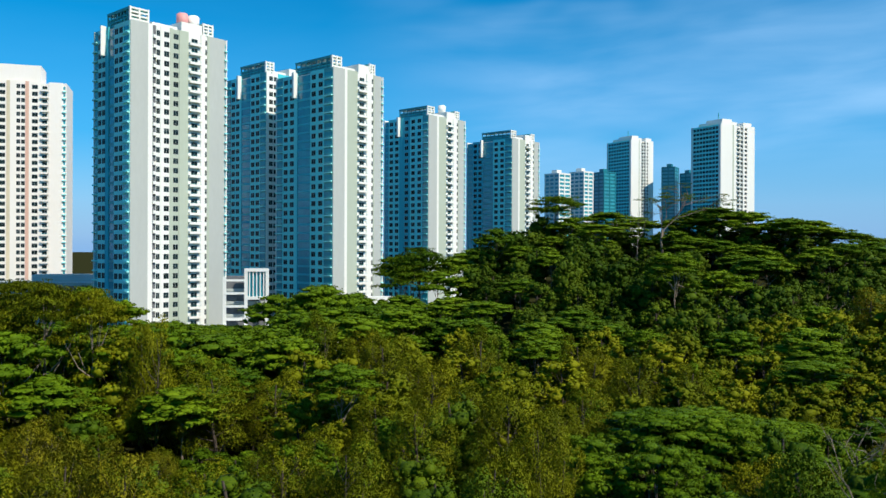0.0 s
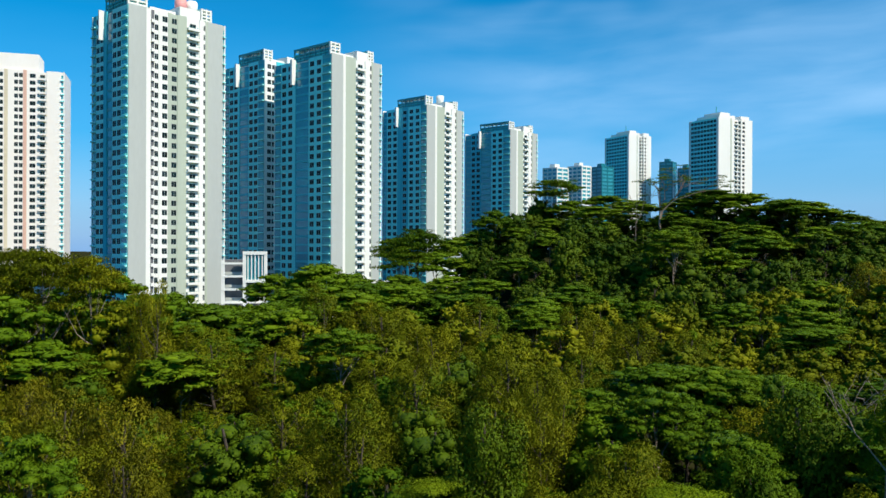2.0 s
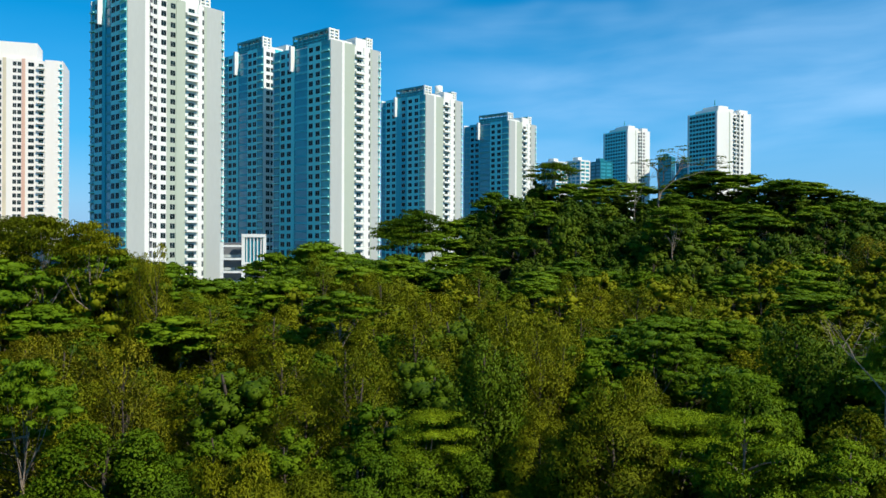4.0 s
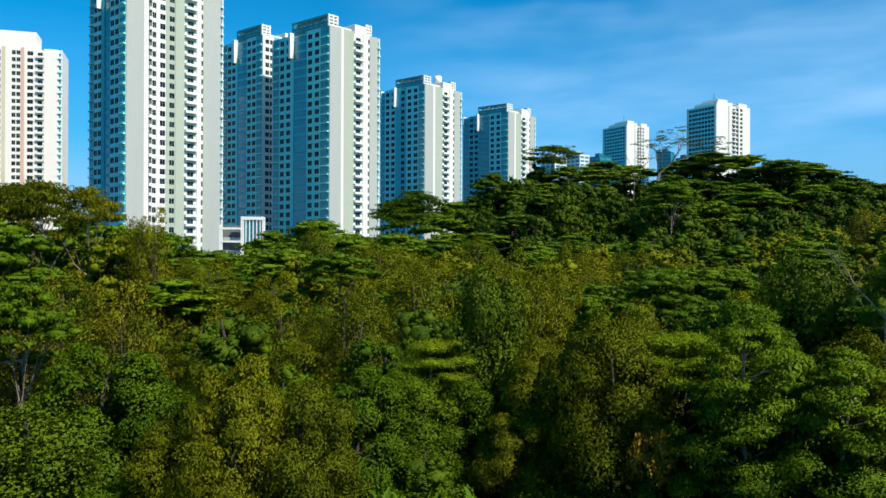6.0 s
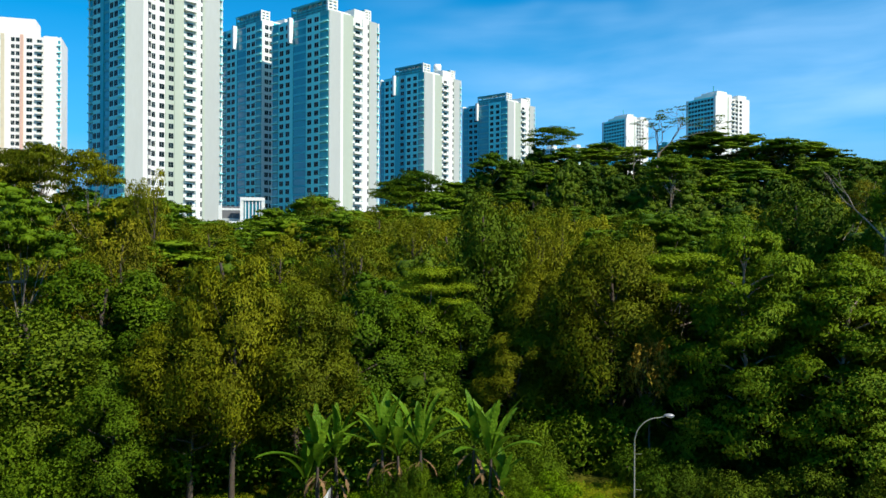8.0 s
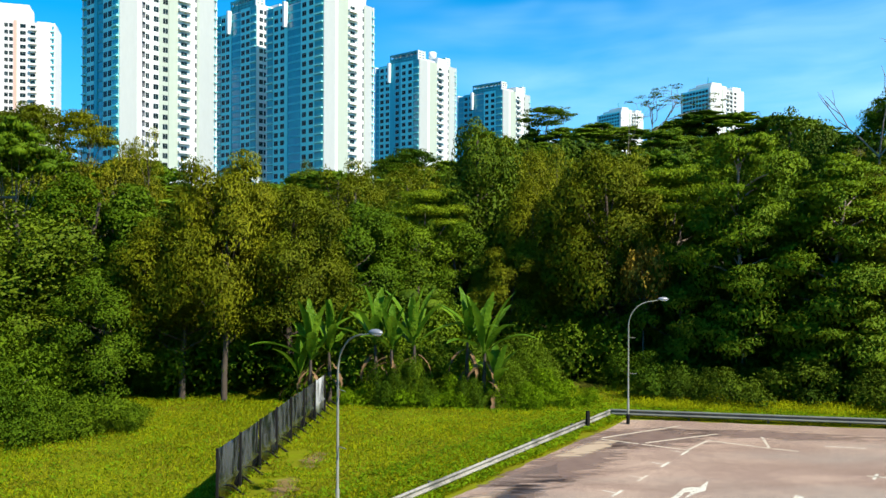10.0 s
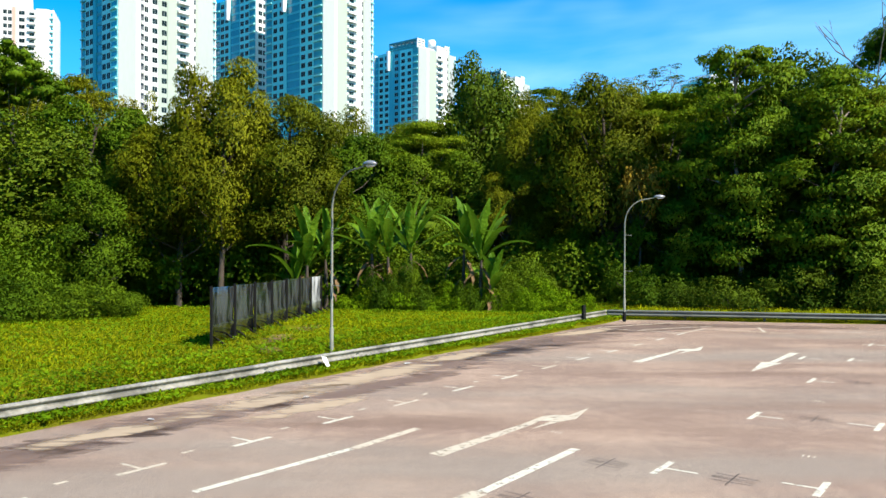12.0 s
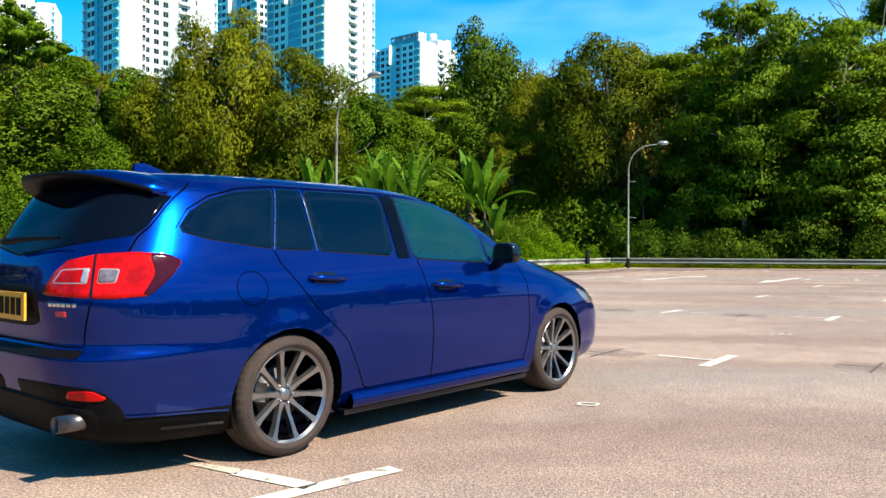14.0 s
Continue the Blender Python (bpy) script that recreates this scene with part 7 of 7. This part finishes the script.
for sgn in (-1, 1):
    bm = bmesh.new()
    prof = [(0.034, 0.0), (0.040, -0.01), (0.040, 0.18), (0.033, 0.18), (0.031, 0.005)]
    rings = []
    for r, x in prof:
        rings.append([bm.verts.new((-1.105 + x, sgn * 0.55 + r * math.cos(a * math.pi / 12), 0.305 + r * math.sin(a * math.pi / 12))) for a in range(24)])
    for a_, b_ in zip(rings, rings[1:] + rings[:1]):
        for i in range(24):
            bm.faces.new((a_[i], a_[(i + 1) % 24], b_[(i + 1) % 24], b_[i]))
    bmesh.ops.recalc_face_normals(bm, faces=bm.faces)
    part("exhaust_tip", bm, M["disc"], car, "round steel exhaust tip", True)
# roof spoiler: carries the roof line on, thin at its rear edge
bm = bmesh.new()
last = None
for i in range(37):
    f = i / 36 * 2 - 1
    y, g = f * 0.622, abs(f)
    back = -0.945 + 0.27 * g ** 2.8
    z = 1.530 - 0.088 * g ** 3.2
    ring = [bm.verts.new(p) for p in ((-0.40, y * 0.92, z - 0.012), (-0.52, y * 0.96, z + 0.006), (-0.70 if g < 0.8 else (-0.52 + back) / 2, y, z + 0.006), (back, y, z - 0.022), (back + 0.004, y, z - 0.048), (back + 0.10, y * 0.99, z - 0.058),
                                      (min(-0.64, back + 0.2), y * 0.98, z - 0.085), (-0.50, y * 0.95, z - 0.085))]
    if last:
        for k in range(8):
            bm.faces.new((last[k], ring[k], ring[(k + 1) % 8], last[(k + 1) % 8]))
    else:
        bm.faces.new(ring)
    last = ring
bm.faces.new(list(reversed(last)))
bmesh.ops.recalc_face_normals(bm, faces=bm.faces)
for f in bm.faces:
    f.material_index = 1 if f.normal.z < -0.2 or f.normal.x < -0.6 else 0
part("roof_spoiler", bm, [M["paint"], M["black_matt"]], car, "blue roof spoiler with black underside", True)
# aerial fin
bm = bmesh.new()
fin = []
for x, z, hw in ((-0.43, 1.52, 0.026), (-0.42, 1.598, 0.008), (-0.36, 1.605, 0.008), (-0.26, 1.572, 0.014), (-0.14, 1.538, 0.005)):
    fin.append((bm.verts.new((x, hw, z)), bm.verts.new((x, -hw, z))))
base_ = [(bm.verts.new((-0.43, 0.04, 1.515)), bm.verts.new((-0.43, -0.04, 1.515))), (bm.verts.new((-0.14, 0.022, 1.53)), bm.verts.new((-0.14, -0.022, 1.53)))]
for s in (0, 1):
    bm.faces.new([base_[0][s], fin[0][s], fin[1][s], fin[2][s], fin[3][s], fin[4][s], base_[1][s]])
for a_, b_ in zip(fin, fin[1:]):
    bm.faces.new((a_[0], b_[0], b_[1], a_[1]))
bmesh.ops.recalc_face_normals(bm, faces=bm.faces)
part("aerial_fin", bm, M["paint"], car)
# rear wiper
t = Tubes()
t.add([(-1.075, 0.10, 1.15), (-1.07, -0.1, 1.165), (-1.035, -0.42, 1.17)], [0.02, 0.014, 0.008], 6)
t.make("rear_wiper", M["black_matt"], car)

# cabin: floor, seats, dashboard, wheel
b = Boxes()
b.add((-0.85, -0.70, 0.30), (2.3, 0.70, 0.42))
b.add((-0.9, -0.66, 0.42), (-0.12, 0.66, 0.95))
b.make("cabin_floor", M["cabin"], car)
for sx, sy in ((0.15, 0.36), (0.15, -0.36), (1.10, 0.37), (1.10, -0.37)):
    bm = bmesh.new()
    bmesh.ops.create_cube(bm, size=1.0, matrix=Matrix.Translation((sx + 0.25, sy, 0.58)) @ Matrix.Diagonal((0.52, 0.50, 0.22, 1)))
    bmesh.ops.create_cube(bm, size=1.0, matrix=pose(sx - 0.06, sy, 0.90, 0, -14, 0) @ Matrix.Diagonal((0.16, 0.48, 0.62, 1)))
    bmesh.ops.create_cube(bm, size=1.0, matrix=pose(sx - 0.15, sy, 1.29, 0, -10, 0) @ Matrix.Diagonal((0.09, 0.24, 0.18, 1)))
    bmesh.ops.bevel(bm, geom=bm.edges[:], offset=0.04, segments=2, affect="EDGES")
    part("seat", bm, M["cabin"], car, "", True)
b = Boxes()
b.add((1.85, -0.70, 0.55), (2.35, 0.70, 1.04))
b.make("dashboard", M["cabin"], car)
bm = bmesh.new()
for i in range(24):
    a0, a1 = i * math.pi / 12, (i + 1) * math.pi / 12
    for k in range(6):
        q = [(0.185 + 0.016 * math.cos(c), 0.016 * math.sin(c)) for c in (k * math.pi / 3, (k + 1) * math.pi / 3)]
        bm.faces.new([bm.verts.new((dx, r * math.cos(a), r * math.sin(a))) for r, dx, a in ((*q[0], a0), (*q[0], a1), (*q[1], a1), (*q[1], a0))])
bmesh.ops.remove_doubles(bm, verts=bm.verts, dist=0.0005)
bmesh.ops.transform(bm, matrix=pose(1.74, -0.37, 1.0, 0, 25, 0), verts=bm.verts)
part("steering_wheel", bm, M["cabin"], car, "", True)


def lathe(bm, prof, seg=48, slots=None):
    rings = [[bm.verts.new((r * math.cos(2 * math.pi * a / seg), y, r * math.sin(2 * math.pi * a / seg))) for a in range(seg)] for r, y in prof]
    for k, (a_, b_) in enumerate(zip(rings, rings[1:])):
        for i in range(seg):
            f = bm.faces.new((a_[i], a_[(i + 1) % seg], b_[(i + 1) % seg], b_[i]))
            if slots:
                f.material_index = slots[k]
    return rings


def car_wheel(x, sgn, steer=0.0):
    """Tyre with tread grooves, ten-spoke rim, hub cap, brake disc and calliper. Local +y is outward."""
    root = new("wheel")
    root.parent = car
    root.matrix_basis = pose(x, sgn * 0.765, 0.33, 0, 0, (180 if sgn < 0 else 0) + steer)
    bm = bmesh.new()
    lathe(bm, [(0.250, -0.10), (0.268, -0.112), (0.300, -0.112), (0.322, -0.098), (0.329, -0.075), (0.329, -0.048), (0.321, -0.046), (0.321, -0.038), (0.330, -0.036),
               (0.330, -0.006), (0.322, -0.004), (0.322, 0.004), (0.330, 0.006), (0.330, 0.036), (0.321, 0.038), (0.321, 0.046), (0.329, 0.048), (0.328, 0.075),
               (0.320, 0.098), (0.300, 0.112), (0.284, 0.117), (0.280, 0.120), (0.274, 0.117), (0.256, 0.110), (0.250, 0.09)], 160)
    for i, v in enumerate(bm.verts):  # cross grooves cut the outer ribs into blocks
        rad = math.hypot(v.co.x, v.co.z)
        if rad > 0.3185 and abs(v.co.y) > 0.044 and i % 160 % 3 == 0:
            v.co.x, v.co.z = v.co.x * (1 - 0.0035 / rad), v.co.z * (1 - 0.0035 / rad)
    bmesh.ops.recalc_face_normals(bm, faces=bm.faces)
    tyre = part("tyre", bm, M["rubber"], root, "dusty brown-black tyre", True)
    for a0, count in ((0.45, 8), (3.55, 8)):
        mark = Boxes()
        for k in range(count):
            mark.add((0.284, 0.1165, -0.0035), (0.296, 0.1190, 0.0035), 0, pose(0, 0, 0, 0, -math.degrees(a0 + k * 0.052), 0))
        tagged(mark.make("sidewall_marks", M["rubber_worn"], tyre), kind="stuff")
    bm = bmesh.new()
    # inner barrel coloured black for the shade behind the spokes
    lathe(bm, [(0.232, -0.09), (0.230, 0.05), (0.240, 0.094), (0.254, 0.110), (0.260, 0.104), (0.256, 0.088)], 64, [1, 1, 0, 0, 0])
    for k in range(10):
        a = 2 * math.pi * k / 10 + 0.1
        ca, sa = math.cos(a), math.sin(a)
        st = []
        for r, w, y0, y1 in ((0.040, 0.022, 0.03, 0.062), (0.10, 0.0150, 0.035, 0.066), (0.17, 0.0145, 0.05, 0.083), (0.215, 0.0175, 0.057, 0.093), (0.244, 0.027, 0.062, 0.100)):
            st.append([bm.verts.new((r * ca - s * w * ww * sa, y, r * sa + s * w * ww * ca)) for s, y, ww in ((-1, y0, 1.0), (1, y0, 1.0), (1, y1, 0.75), (-1, y1, 0.75))])
        for p, q in zip(st, st[1:]):
            for i in range(4):
                bm.faces.new((p[i], p[(i + 1) % 4], q[(i + 1) % 4], q[i]))
    bmesh.ops.recalc_face_normals(bm, faces=bm.faces)
    rim = part("rim", bm, [M["gunmetal"], M["gap"]], root, "gunmetal ten-spoke alloy rim")
    for p in rim.data.polygons:
        p.use_smooth = False
    bm = bmesh.new()
    lathe(bm, [(0.066, 0.02), (0.064, 0.052), (0.056, 0.058), (0.036, 0.056), (0.033, 0.066), (0.029, 0.070), (0.001, 0.071)], 32)
    for k in range(5):
        a = 2 * math.pi * (k + 0.5) / 5
        bmesh.ops.create_cone(bm, cap_ends=True, segments=8, radius1=0.010, radius2=0.008, depth=0.03, matrix=pose(0.047 * math.cos(a), 0.062, 0.047 * math.sin(a), -90, 0, 0))
    bmesh.ops.recalc_face_normals(bm, faces=bm.faces)
    part("hub", bm, M["gunmetal"], root, "", True)
    bm = bmesh.new()
    lathe(bm, [(0.06, -0.02), (0.155, -0.02), (0.155, 0.0), (0.085, 0.0), (0.08, 0.02), (0.06, 0.02)], 40)
    bmesh.ops.recalc_face_normals(bm, faces=bm.faces)
    part("brake_disc", bm, M["disc"], root, "", True)
    # added black disc: paints the gaps between spokes as deep shade
    bm = bmesh.new()
    lathe(bm, [(0.230, -0.035), (0.0, -0.035)], 32)
    part("wheel_back", bm, M["gap"], root)
    b = Boxes()
    b.add((-0.05, -0.05, 0.10), (0.05, 0.025, 0.175), 0, pose(0, 0, 0, 0, 80 if sgn < 0 else -80, 0))
    b.make("calliper", M["disc"], root)
    # wheel-arch liner
    bm = bmesh.new()
    v0 = None
    for i in range(25):
        a = -0.35 + (math.pi + 0.7) * i / 24
        r = 0.372
        ring = [bm.verts.new((x + r * math.cos(a), sgn * y, 0.33 + r * math.sin(a))) for y in (0.85 if x < 1 else 0.80, 0.50)]
        if v0:
            bm.faces.new((v0[0], ring[0], ring[1], v0[1]))
        v0 = ring
    part("arch_liner", bm, M["black_matt"], car, "", True)
    b = Boxes()
    b.add((x - 0.36, sgn * 0.52 - 0.01, 0.2), (x + 0.36, sgn * 0.52 + 0.01, 0.68))
    b.make("inner_arch", M["black_matt"], car)


for wx in (0.0, 2.69):
    for sgn in (-1, 1):
        car_wheel(wx, sgn, 0.0)
b = Boxes()
b.add((-0.85, -0.5, 0.19), (3.4, 0.5, 0.30))
b.make("underbody", M["black_matt"], car)
